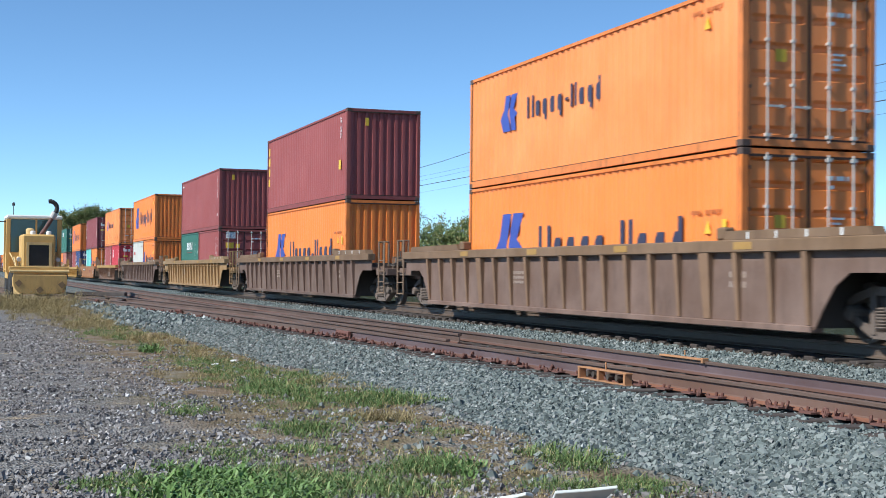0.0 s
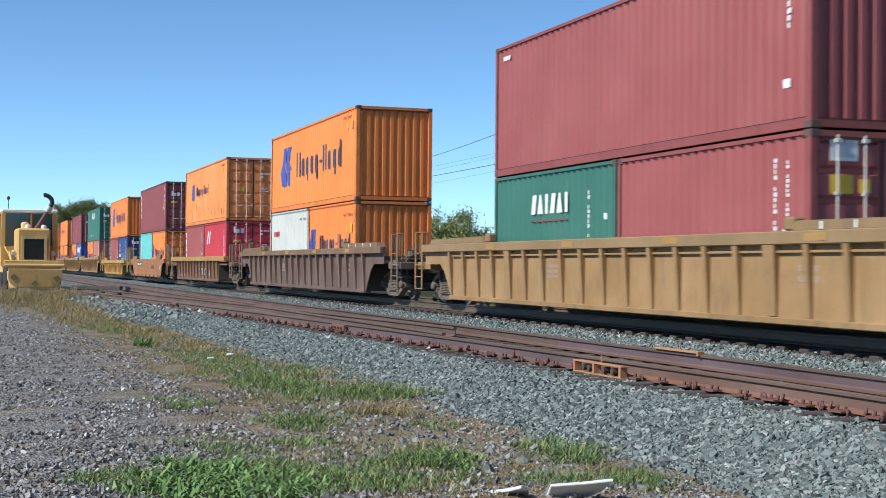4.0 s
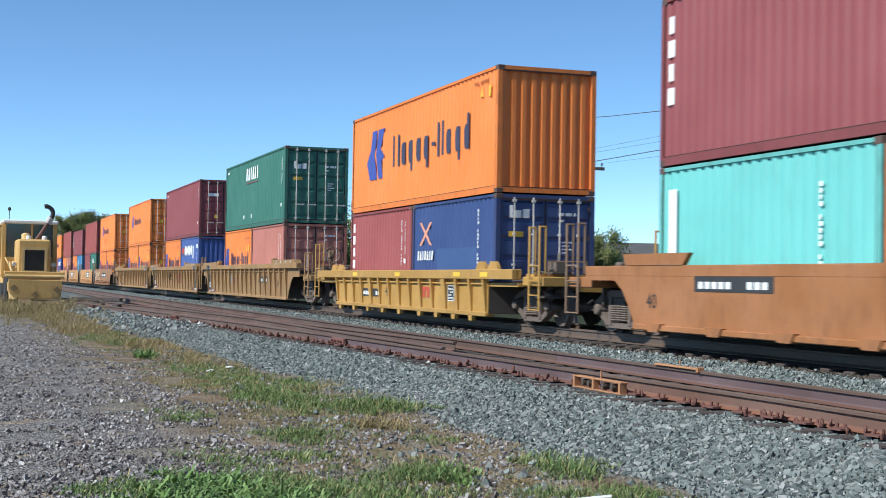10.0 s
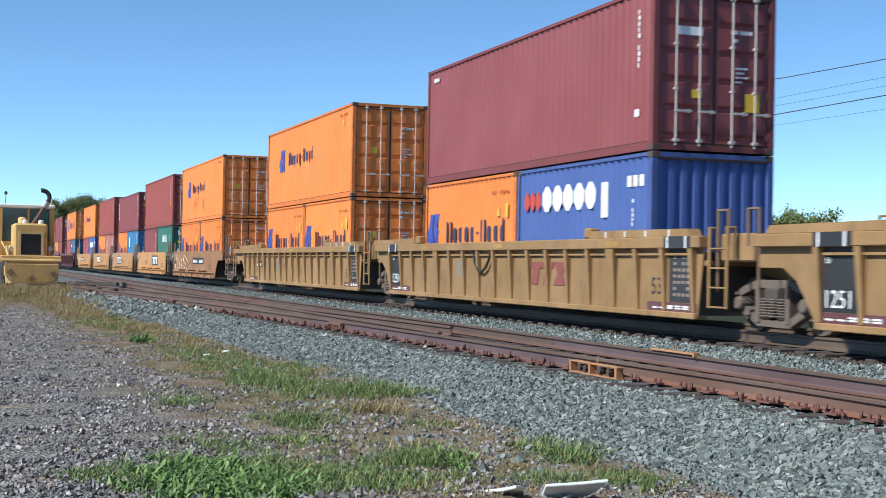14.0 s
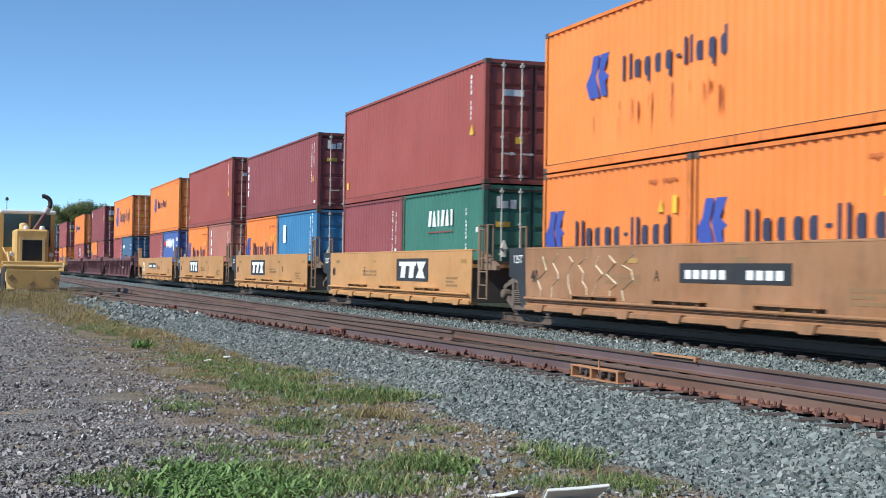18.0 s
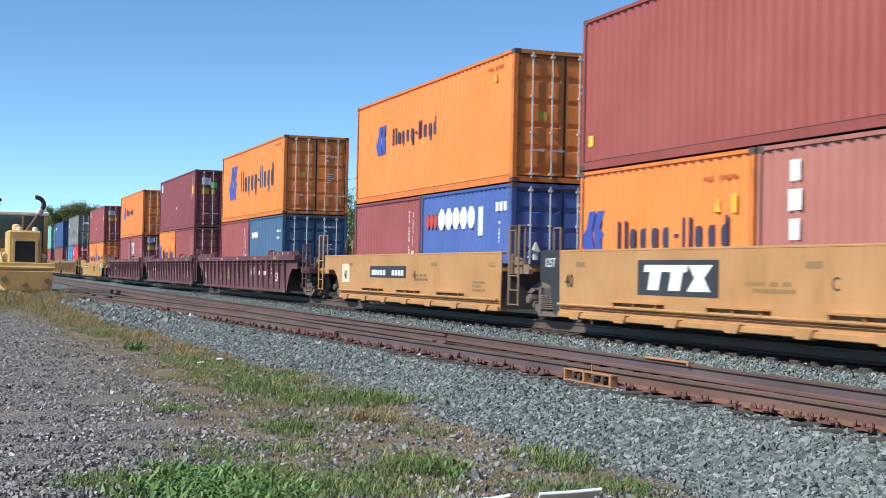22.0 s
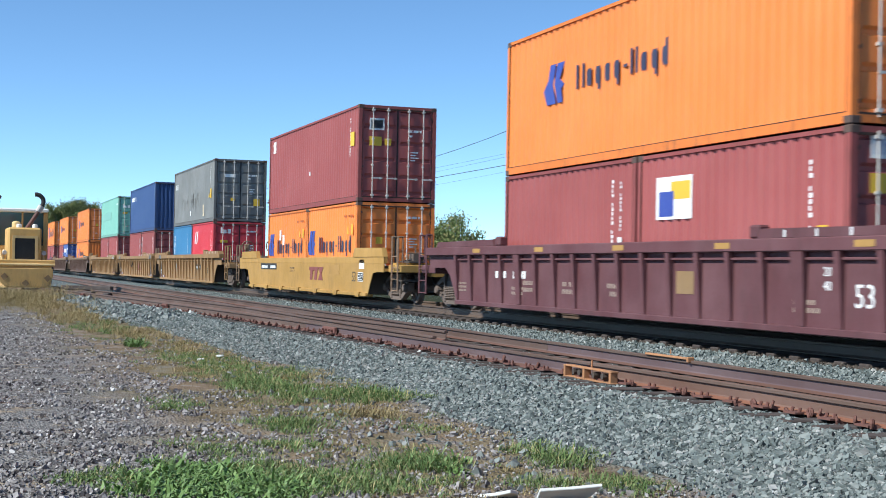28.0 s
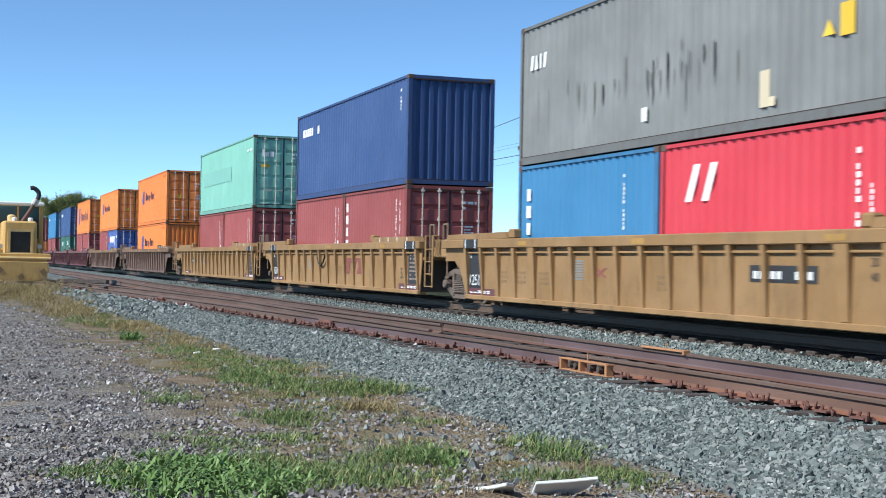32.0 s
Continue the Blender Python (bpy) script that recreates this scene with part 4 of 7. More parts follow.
flat_bar(-16.4, SIDE_Y[1] - 0.03, SIDE_Z + 0.004)


def litter(x, y, turn, outline, label, tilt=12):
    """A broken shard of foam with a raised rim."""
    bm = bmesh.new()
    slab(bm, [(u * 0.72, v * 1.25) for u, v in outline], -0.012, 0.012)
    bmesh.ops.bevel(bm, geom=bm.edges[:], offset=0.004, segments=1, affect="EDGES")
    ob = new("litter_piece", mesh_of("litter_piece", bm, LITTER_WHITE))
    ob.matrix_basis = pose(x, y, ground_z(x, y) + 0.035, 90 + tilt, 0, turn)
    return tagged(ob, label, "litter", "white litter on the lot")


litter(-8.63, 3.50, 62, [(-0.21, -0.13), (0.02, -0.12), (0.19, -0.07), (0.21, 0.12), (0.15, 0.16), (0.02, 0.02)], "broken folded piece of dirty white plastic on the grass", -16)
litter(-8.50, 3.93, 78, [(-0.25, -0.10), (0.05, -0.11), (0.27, 0.02), (0.34, 0.12), (0.06, 0.09), (-0.24, 0.07)], "broken flat piece of dirty white plastic on the grass", -40)
litter(-22.5, 3.86, 10, [(-0.10, -0.03), (0.1, -0.03), (0.12, 0.03), (-0.08, 0.04)], "scrap of white paper in the grass")
litter(-23.2, 4.3, 40, [(-0.09, -0.02), (0.1, -0.03), (0.08, 0.03), (-0.08, 0.03)], "scrap of white paper in the grass")


def old_tie(x, y, turn, lift=0.0):
    bm = bmesh.new()
    soft_box(bm, -1.3, 1.3, -0.115, 0.115, 0, 0.18, 0.02)
    ob = new("old_tie", mesh_of("old_tie", bm, TIE_WOOD))
    ob.matrix_basis = pose(x, y, ground_z(x, y) + 0.01 + lift, 0, 0, turn)
    tagged(ob, "discarded dark wooden railway tie on the ground", "railway tie", "discarded ties near the loader")


for x, y, turn, lift in ((-60.5, 5.15, 20, 0.0), (-61.6, 5.9, 8, 0.0), (-61.2, 5.5, 48, 0.2), (-57.0, 6.0, -12, 0.0)):
    old_tie(x, y, turn, lift)

# ---- the train: containers ----
YC, CW = 12.50, 2.438                 # centre line of the main track; width of a container
FLOOR = 0.32                           # underside of the lower containers above the rail head
STD, HIGH = 2.591, 2.896
LEN40, LEN20 = 12.192, 6.058
MOVING = []                            # (thing, x when the clip starts, y, z)


def corrugated(length, height, pitch, depth, along, wave=((0.0, 0), (0.26, 0), (0.5, 1), (0.76, 1))):
    """A sheet of trapezoid waves; along 'x' for a side (facing -y), 'y' for an end (facing +x)."""
    bm = bmesh.new()
    count = max(3, round(length / pitch))
    step = length / count
    line = []
    for i in range(count):
        u = i * step
        for f, d in wave:
            line.append((u + f * step, d * depth))
    line.append((length, 0))
    rows = []
    for z in (0, height):
        rows.append([bm.verts.new((u, d, z) if along == "x" else (-d, u, z)) for u, d in line])
    for i in range(len(line) - 1):
        bm.faces.new((rows[0][i], rows[0][i + 1], rows[1][i + 1], rows[1][i]))
    return bm


def door_leaf(width, height):
    """A door with five pressed pads between grooves, facing +x, hinge at y = 0."""
    bm = bmesh.new()
    deep, n = -0.038, 5
    zs = [(0, 0.0), (0.05, 0.0)]
    step = (height - 0.14) / n
    for i in range(n):
        z = 0.07 + i * step
        zs += [(z + 0.010, deep), (z + 0.075, deep), (z + 0.125, 0.0), (z + step - 0.012, 0.0)]
    zs += [(height - 0.055, deep), (height - 0.035, 0.0), (height, 0.0)]
    ys = ((0.0, 0), (0.06, 0), (0.085, 1), (width - 0.085, 1), (width - 0.06, 0), (width, 0))
    rows = [[bm.verts.new((d * k, y, z)) for y, k in ys] for z, d in zs]
    for a, b in zip(rows, rows[1:]):
        for i in range(len(ys) - 1):
            bm.faces.new((a[i], a[i + 1], b[i + 1], b[i]))
    return bm


def bars(bm, x0, x1, z0, z1, cols, y, rows=1, gap=0.28, rng=None, vertical=False):
    """A block of plain bars: the place of writing that cannot be read."""
    rng = rng or random.Random(3)
    for r in range(rows):
        za, zb = z0 + (z1 - z0) * r / rows, z0 + (z1 - z0) * (r + 1 - gap) / rows
        for c in range(cols):
            if rng.random() < 0.08 and not vertical:
                continue
            w = (x1 - x0) / cols
            box(bm, x0 + c * w, x0 + (c + 1 - gap) * w, y - 0.004, y, za, zb)


def emblem(bm, x, z, w, h, y):
    """The slanted ship-bow emblem: two leaning blades."""
    for outline in ([(0.18, 0.0), (0.60, 0.0), (0.44, 0.50), (0.60, 1.0), (0.32, 1.0), (0.22, 0.62), (0.0, 0.36)],
                    [(0.68, 0.0), (0.92, 0.0), (0.84, 0.34), (1.0, 0.44), (0.78, 0.60), (1.0, 1.0), (0.66, 1.0), (0.52, 0.50)]):
        slab(bm, [(x + u * w, z + v * h) for u, v in outline], y - 0.004, y)


def wordmark(bm, x, z, w, h, y):
    """A shipping line's wordmark as plain upright bars of the same rhythm, no letters."""
    # (relative width, height above the line, depth below it)
    rhythm = ((1.0, 1.0, 0), (0.8, 0.7, 0), (0.85, 0.7, 0.25), (0.8, 0.7, 0), (0.85, 0.7, 0.25), (0.45, 0, 0), (0.3, 1.0, 0), (0.3, 1.0, 0), (0.85, 0.7, 0), (0.8, 0.7, 0.25), (0.85, 1.0, 0))
    gap = 0.26
    total = sum(r[0] for r in rhythm) + gap * (len(rhythm) - 1)
    k, u = w / total, 0.0
    for rw, up, down in rhythm:
        a, b, t = x + u * k, x + (u + (0.62 if 0.5 < rw < 1.0 else rw)) * k, 0.25 * k
        if not up:
            box(bm, a, b, y - 0.004, y, z + 0.34 * h, z + 0.46 * h)
        elif rw == 1.0:
            box(bm, a, a + t, y - 0.004, y, z, z + h)
            box(bm, b - t, b, y - 0.004, y, z, z + h)
        elif rw < 0.5:
            box(bm, b - t, b, y - 0.004, y, z, z + h)
        else:                                   # a chamfered low block, with a bar above or below it
            c = 0.14 * h
            slab(bm, [(a + c, z), (b, z), (b, z + 0.7 * h), (a + c, z + 0.7 * h), (a + 0.06 * k, z + 0.7 * h - c), (a + 0.06 * k, z + c)], y - 0.004, y)
            if down:
                box(bm, b - t, b, y - 0.004, y, z - down * h, z)
            if up > 0.7:
                box(bm, b - t, b, y - 0.004, y, z + 0.7 * h, z + up * h)
        u += rw + gap


def side_marks(root, marks, length, h, y):
    """Painted marks on the side that faces the camera: each (kind, x, z, width, height, material)."""
    for kind, x, z, w, hh, mat in marks:
        y -= 0.0007                            # each mark lies over the one before
        bm = bmesh.new()
        if kind == "emblem":
            emblem(bm, x, z, w, hh, y)
        elif kind == "word":
            wordmark(bm, x, z, w, hh, y)
        elif kind == "block":
            box(bm, x, x + w, y - 0.004, y, z, z + hh)
        elif kind == "warn":
            slab(bm, [(x, z), (x + w, z), (x + w / 2, z + hh)], y - 0.004, y)
        elif kind == "bars":
            bars(bm, x, x + w, z, z + hh, max(2, round(w / hh * 1.35)), y)
        elif kind == "caps":                   # plain wedges, blocks and bars in a row
            n = max(4, round(w / hh * 1.25))
            for i in range(n):
                a, b = x + w * i / n, x + w * (i + 0.82) / n
                m = (a + b) / 2
                slab(bm, ([(a, z), (b, z), (m + 0.12 * (b - a), z + hh), (m - 0.12 * (b - a), z + hh)], [(a, z), (a + 0.7 * (b - a), z), (b, z + hh), (a + 0.3 * (b - a), z + hh)],
                          [(m - 0.22 * (b - a), z), (m + 0.22 * (b - a), z), (m + 0.22 * (b - a), z + hh), (m - 0.22 * (b - a), z + hh)])[(i * 2 + 1) % 3], y - 0.004, y)
        elif kind == "blobs":                  # fat rounded blocks
            n = max(3, round(w / hh * 0.95))
            for i in range(n):
                a, b, k = x + w * i / n, x + w * (i + 0.9) / n, 0.3 * hh
                slab(bm, [(a + k, z), (b - k, z), (b, z + k), (b, z + hh - k), (b - k, z + hh), (a + k, z + hh), (a, z + hh - k), (a, z + k)], y - 0.004, y)
        elif kind == "cross":
            for a, b in ((x, x + w), (x + w, x)):
                k = 0.16 * w * (1 if b > a else -1)
                slab(bm, [(a, z), (a + k, z), (b, z + hh), (b - k, z + hh)], y - 0.004, y)
        elif kind == "slant":
            for i in range(2):
                slab(bm, [(x + i * w * .55, z), (x + i * w * .55 + w * .22, z), (x + i * w * .55 + w * .5, z + hh), (x + i * w * .55 + w * .28, z + hh)], y - 0.004, y)
        elif kind == "streak":                 # rust that has run down the sheet
            rs = random.Random(round(abs(x) * 37 + z * 11))
            for i in range(round(w / 0.30)):
                a, top, tail = x + rs.uniform(0, w), z + rs.uniform(0.55, 1.0) * hh, rs.uniform(0.15, 0.6) * hh
                b = rs.uniform(0.012, 0.035)
                slab(bm, [(a, top), (a + b, top + 0.02), (a + b * 1.6, top - tail * 0.4), (a + b * 0.9, top - tail), (a + b * 0.3, top - tail * 0.6)], y - 0.003, y)
        elif kind == "tall":                   # big upright signs down the sheet, one above the other
            for i in range(4):
                a, b = z + hh * i / 4, z + hh * (i + 0.72) / 4
                box(bm, x + (0.1 if i % 2 else 0) * w, x + (0.8 if i % 2 else 0.9) * w, y - 0.004, y, a, b)
        else:                                  # "column": writing that runs down the sheet
            w *= 0.62
            n = max(3, round(hh / w / 1.25))
            for i in range(n):
                if i % 6 == 4:
                    continue
                box(bm, x, x + w * (0.6 + 0.4 * ((i * 7) % 3) / 2), y - 0.004, y, z + hh * i / n, z + hh * (i + 0.74) / n)
        ob = part({"emblem": "emblem", "word": "wordmark", "warn": "warning_sign", "block": "painted_panel", "streak": "rust_streak"}.get(kind, "lettering"), bm, mat, root)
        if kind in ("word", "cross", "caps", "blobs", "bars", "column", "tall", "slant", "emblem", "streak"):
            tagged(ob, kind="stuff")


def container(x_front, z, length, h, mat, mat_name, end, marks=(), end_marks=(), far=False):
    """A shipping container whose front end lies at x_front when the clip starts. end: 'D' doors ahead, 'C' a corrugated end ahead."""
    size = "forty-foot" if length > 7 else "twenty-foot"
    root = thing("shipping_container", pose(x_front, YC, z), f"{mat_name} {size} steel container " + ("with doors and locking rods ahead" if end == "D" else "with a ribbed end ahead"),
                 "container", "containers on the train")
    W, key = CW / 2, (length, h, mat.name)
    post, rail = 0.11, 0.09
    inner = length - 2 * post

    def frame_mesh():
        bm = bmesh.new()
        for x in (0, -length + post):
            for y in (-W, W - post):
                box(bm, x - post, x, y, y + post, 0.1, h - 0.1)
            box(bm, x - post, x, -W + post, W - post, 0.02, 0.15)
            box(bm, x - post, x, -W + post, W - post, h - 0.12, h - 0.01)
        for y in (-W, W - 0.07):
            box(bm, -length + post, -post, y + 0.002, y + 0.07, 0.015, 0.16)
            box(bm, -length + post, -post, y + 0.002, y + 0.07, h - 0.075, h - 0.012)
        clean = len(bm.faces)
        for y in (-W - 0.001, W - 0.019):            # dark rusty strips paint the shadow line where sheet meets sill and posts
            box(bm, -length + post, -post, y, y + 0.02, 0.16, 0.172)
            for x in (-post - 0.012, -length + post):
                box(bm, x, x + 0.012, y, y + 0.02, 0.172, h - 0.1)
        for x in (0.001, -length - 0.001):           # grimy headers and sills of the ends
            x0 = x - 0.004 if x > 0 else x
            for z0, z1 in ((h - 0.135, h - 0.095), (0.13, 0.152)):
                box(bm, x0, x0 + 0.004, -W + post, W - post, z0, z1)
        bm.faces.ensure_lookup_table()
        for f in bm.faces[clean:]:
            f.material_index = 1
        return mesh_of("frame", bm, [worn_edge(mat), SHADE_GRIME])
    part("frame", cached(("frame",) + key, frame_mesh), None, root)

    def side_mesh():
        return mesh_of("side_panel", corrugated(inner, h - 0.235, 0.278, 0.036, "x"), mat)
    part("side_panel", cached(("side",) + key, side_mesh), None, root, at=pose(-length + post, -W + 0.022, 0.16))
    part("side_panel", cached(("side",) + key, side_mesh), None, root, at=pose(-post, W - 0.022, 0.16, 0, 0, 180))

    def roof_mesh():
        bm = bmesh.new()
        box(bm, -length + post, -post, -W + 0.07, W - 0.07, h - 0.05, h - 0.02)
        return mesh_of("roof", bm, mat)
    part("roof", cached(("roof",) + key, roof_mesh), None, root)

    def base_mesh():
        bm = bmesh.new()
        box(bm, -length + post, -post, -W + 0.07, W - 0.07, 0.11, 0.15)
        return mesh_of("floor_plate", bm, STEEL_DARK)
    part("floor_plate", cached(("base", length), base_mesh), None, root)

    def casting_mesh():
        bm = bmesh.new()
        soft_box(bm, -0.178, 0.004, -0.085, 0.085, 0.0, 0.118, 0.012)
        return mesh_of("corner_casting", bm, CASTING)
    cast = cached(("cast", mat.name), casting_mesh)
    for x in (0, -length + 0.174):
        for y in (-W + 0.081, W - 0.081):
            for zz in (0, h - 0.118):
                part("corner_casting", cast, None, root, at=pose(x, y, zz))

    rear, front = ("C", "D") if end == "D" else ("D", "C")
    for which, kind in (("front", front), ("rear", rear)):
        turn = pose(-0.03, -W + post, 0.15) if which == "front" else pose(-length + 0.03, W - post, 0.15, 0, 0, 180)
        ew, eh = 2 * (W - post), h - 0.27
        if kind == "C":
            part("end_panel", cached(("end",) + key, lambda: mesh_of("end_panel", corrugated(ew, eh, 0.250, 0.050, "y", ((0.0, 0), (0.40, 0), (0.50, 1), (0.90, 1))), mat)), None, root, at=turn)
            continue
        leaf = cached(("leaf",) + key, lambda: mesh_of("door", door_leaf(ew / 2 - 0.012, eh), mat))

        def gear():
            bm = bmesh.new()
            rod(bm, (0.040, 0, -0.05), (0.040, 0, eh + 0.05), 0.016, 8)
            for zz in (0.05, eh * 0.36, eh * 0.66, eh - 0.05):
                box(bm, 0.0, 0.055, -0.032, 0.032, zz - 0.022, zz + 0.022)
            box(bm, 0.05, 0.075, -0.03, 0.30, eh * 0.205, eh * 0.220)
            box(bm, 0.03, 0.075, 0.22, 0.255, eh * 0.20, eh * 0.225)
            for zz in (0.015, eh - 0.06):
                box(bm, 0.02, 0.075, -0.045, 0.045, zz, zz + 0.055)
            return mesh_of("lock_rod", bm, GALV)
        rods = cached(("gear", h), gear)

        def hinges():
            bm = bmesh.new()
            for k in (0.06, 0.34, 0.64, 0.92):
                box(bm, 0.001, 0.018, -0.06, 0.05, eh * k - 0.03, eh * k + 0.03)
                rod(bm, (0.012, -0.035, eh * k - 0.07), (0.012, -0.035, eh * k + 0.07), 0.014, 6)
            return mesh_of("hinge_set", bm, CASTING)

        def seal():
            bm = bmesh.new()
            box(bm, -0.05, 0.006, ew / 2 - 0.022, ew / 2 + 0.022, 0.0, eh)
            for y in (-0.004, ew - 0.026):
                box(bm, -0.05, 0.004, y, y + 0.03, 0.0, eh)
            box(bm, -0.05, 0.004, 0, ew, -0.012, 0.014)
            box(bm, -0.05, 0.004, 0, ew, eh - 0.014, eh + 0.012)
            return mesh_of("door_seal", bm, RUBBER)
        part("door_seal", cached(("seal", h), seal), None, root, "black rubber door seal", at=turn)
        for i in range(2):
            d = part("door", leaf, None, root, at=turn @ pose(0, i * (ew / 2 + 0.012), 0))
            if not far and which == "front":
                part("hinge_set", cached(("hinge", h), hinges), None, d, "dark steel door hinges", at=pose(0, 0 if i == 0 else ew / 2 - 0.012, 0))
            if not far or which == "front":
                for u in (0.30, 0.72):
                    part("lock_rod", rods, None, d, "galvanised steel locking rod", at=pose(0, u * ew / 2, 0))
    if marks:
        side_marks(root, marks, length, h, -W + 0.019)
    if end_marks:
        for mat2, boxes in end_marks:
            bm = bmesh.new()
            for y0, y1, z0, z1 in boxes:
                box(bm, -0.022, -0.018, y0, y1, z0, z1)
            ob = part("end_marking", bm, mat2, root)
            if len(boxes) > 1:
                tagged(ob, kind="stuff")
    MOVING.append((root, x_front, YC, z))
    return root


# marks, in the container's own space: x = 0 is its front end
def line_big(h):
    return [("emblem", -10.6, 0.42 * h - 0.30, 1.75, 1.42, M_BLUE), ("word", -8.0, 0.42 * h - 0.06, 6.25, 0.86, M_NAVY), ("warn", -1.15, h - 0.62, 0.2, 0.22, M_YELLOW), ("block", -0.60, h - 0.66, 0.12, 0.26, M_YELLOW), ("bars", -1.6, h - 0.30, 1.0, 0.09, FADED_CODE)]


def line_small(h):
    return [("emblem", -10.25, 0.52 * h - 0.2, 1.0, 0.80, M_BLUE), ("word", -8.7, 0.52 * h - 0.02, 3.7, 0.46, M_NAVY), ("warn", -1.2, h - 0.6, 0.2, 0.22, M_YELLOW), ("bars", -1.6, h - 0.32, 1.0, 0.09, FADED_CODE)]


def line_20(h):
    return [("emblem", -6.0, 1.02, 0.98, 0.80, M_BLUE), ("word", -4.5, 1.10, 3.85, 0.50, M_NAVY), ("warn", -1.15, 1.65, 0.2, 0.24, M_YELLOW), ("block", -0.65, 1.62, 0.16, 0.3, M_YELLOW), ("bars", -1.5, 2.16, 1.0, 0.09, FADED_CODE)]


def codes(h, length=LEN40):
    """Number column near the front end, as bars."""
    return [("column", -0.62, h * 0.52, 0.13, h * 0.40, M_WHITE), ("block", -0.72, h * 0.22, 0.17, 0.13, M_WHITE), ("bars", -length + 0.45, h - 0.34, 0.4, 0.13, M_WHITE)]


def tall_letters(length, mat=M_WHITE, h=STD):
    """Four big letters down the rear of the side, as blocks."""
    return [("tall", -length + 0.22, h * 0.36, 0.26, h * 0.56, mat)]


DOOR_CODES = [(M_WHITE, [(0.33, 0.46, 2.12, 2.19), (0.50, 0.66, 2.12, 2.19), (0.70, 0.75, 2.12, 2.19), (0.36, 0.46, 1.98, 2.04), (0.42, 0.66, 1.50, 1.535), (0.42, 0.60, 1.42, 1.455), (0.42, 0.68, 1.34, 1.375), (0.42, 0.56, 1.26, 1.295)])]
WARN_DOOR = DOOR_CODES + [(M_YELLOW, [(-0.62, -0.42, 1.35, 1.55)])]
NAME_DOOR = DOOR_CODES + [(M_WHITE, [(-0.88, -0.80, 2.05, 2.33), (-0.76, -0.60, 2.05, 2.22), (-0.56, -0.40, 2.05, 2.25)]), (M_YELLOW, [(-0.90, -0.55, 1.62, 1.74)])]
STICKER_DOOR = DOOR_CODES + [(M_YELLOW, [(0.62, 0.92, 0.75, 1.08), (-0.45, -0.25, 0.95, 1.1)]), (M_WHITE, [(-0.75, -0.25, 2.05, 2.2)])]
MAP_DOOR = DOOR_CODES + [(M_WHITE, [(-0.88, -0.42, 2.15, 2.5)]), (M_BLUE, [(-0.84, -0.46, 2.2, 2.45)]), (M_YELLOW, [(-0.88, -0.5, 1.68, 1.95), (-0.4, -0.2, 1.7, 1.9)])]
SPOT_END = [(M_YELLOW, [(-0.62, -0.5, 2.35, 2.6)])]

CAI20 = [("slant", -5.25, 1.60, 0.95, 0.60, M_WHITE), ("column", -0.75, 0.9, 0.14, 1.3, M_WHITE), ("column", -0.45, 0.9, 0.1, 0.8, M_WHITE)]
SEA20 = [("blobs", -4.75, 1.66, 2.55, 0.52, M_WHITE), ("blobs", -5.7, 1.70, 0.9, 0.40, M_RED), ("column", -0.75, 1.3, 0.10, 0.5, M_WHITE), ("bars", -0.95, 2.0, 0.7, 0.28, M_WHITE), ("block", -2.0, 1.48, 0.28, 0.66, M_WHITE)]
SLATE20 = [("blobs", -5.5, 1.78, 1.15, 0.26, M_WHITE), ("bars", -5.75, 1.82, 0.2, 0.16, M_RED), ("bars", -1.0, 1.95, 0.7, 0.12, M_WHITE), ("bars", -1.0, 1.7, 0.4, 0.12, M_WHITE)]
CAP20 = [("caps", -3.97, 1.70, 1.95, 0.40, M_WHITE), ("block", -3.97, 1.54, 1.8, 0.035, M_FADED_RED), ("column", -1.2, 0.9, 0.12, 1.2, M_WHITE), ("block", -0.5, 1.5, 0.12, 0.12, M_WHITE)]
CAP40 = [("caps", -7.55, 2.02, 2.6, 0.52, M_WHITE), ("block", -7.5, 1.88, 2.4, 0.04, M_FADED_RED), ("block", -8.0, 0.42, 0.18, 0.16, M_WHITE), ("block", -6.4, 0.42, 0.18, 0.16, M_WHITE)] + codes(HIGH)
NAVY20 = [("cross", -5.5, 1.5, 1.0, 0.6, M_SALMON), ("caps", -5.65, 1.12, 1.3, 0.24, M_WHITE), ("column", -1.2, 0.9, 0.12, 1.4, M_WHITE), ("block", -4.1, 0.55, 2.9, 0.85, DEEP_BLUE)]
OO20 = [("bars", -5.5, 1.68, 1.2, 0.26, M_RED), ("bars", -1.3, 2.2, 0.9, 0.10, M_PATCH)]
TURQ20 = [("block", -5.75, 0.7, 0.28, 1.5, M_WHITE), ("column", -1.4, 0.7, 0.12, 1.4, M_WHITE)]
BEACON20 = [("block", -5.4, 1.45, 1.2, 0.72, M_WHITE), ("block", -4.9, 1.78, 0.65, 0.3, M_YELLOW), ("block", -5.3, 1.5, 0.5, 0.42, M_BLUE), ("column", -0.95, 0.9, 0.12, 1.3, M_WHITE), ("block", -0.75, 1.05, 0.25, 0.2, M_YELLOW)]
MAR20 = [("column", -0.95, 1.0, 0.11, 1.25, M_WHITE), ("column", -0.62, 1.3, 0.09, 0.9, M_WHITE), ("block", -0.7, 1.05, 0.16, 0.13, M_WHITE)]
BLUE20 = [("block", -5.15, 1.52, 0.45, 0.66, M_WHITE), ("column", -1.0, 0.9, 0.13, 1.5, M_WHITE), ("column", -0.7, 1.7, 0.12, 0.8, M_WHITE), ("block", -0.72, 1.35, 0.17, 0.22, M_PATCH)]
GEN20 = [("tall", -5.65, 0.8, 0.26, 1.4, M_WHITE), ("column", -1.3, 0.8, 0.10, 1.4, M_WHITE)]
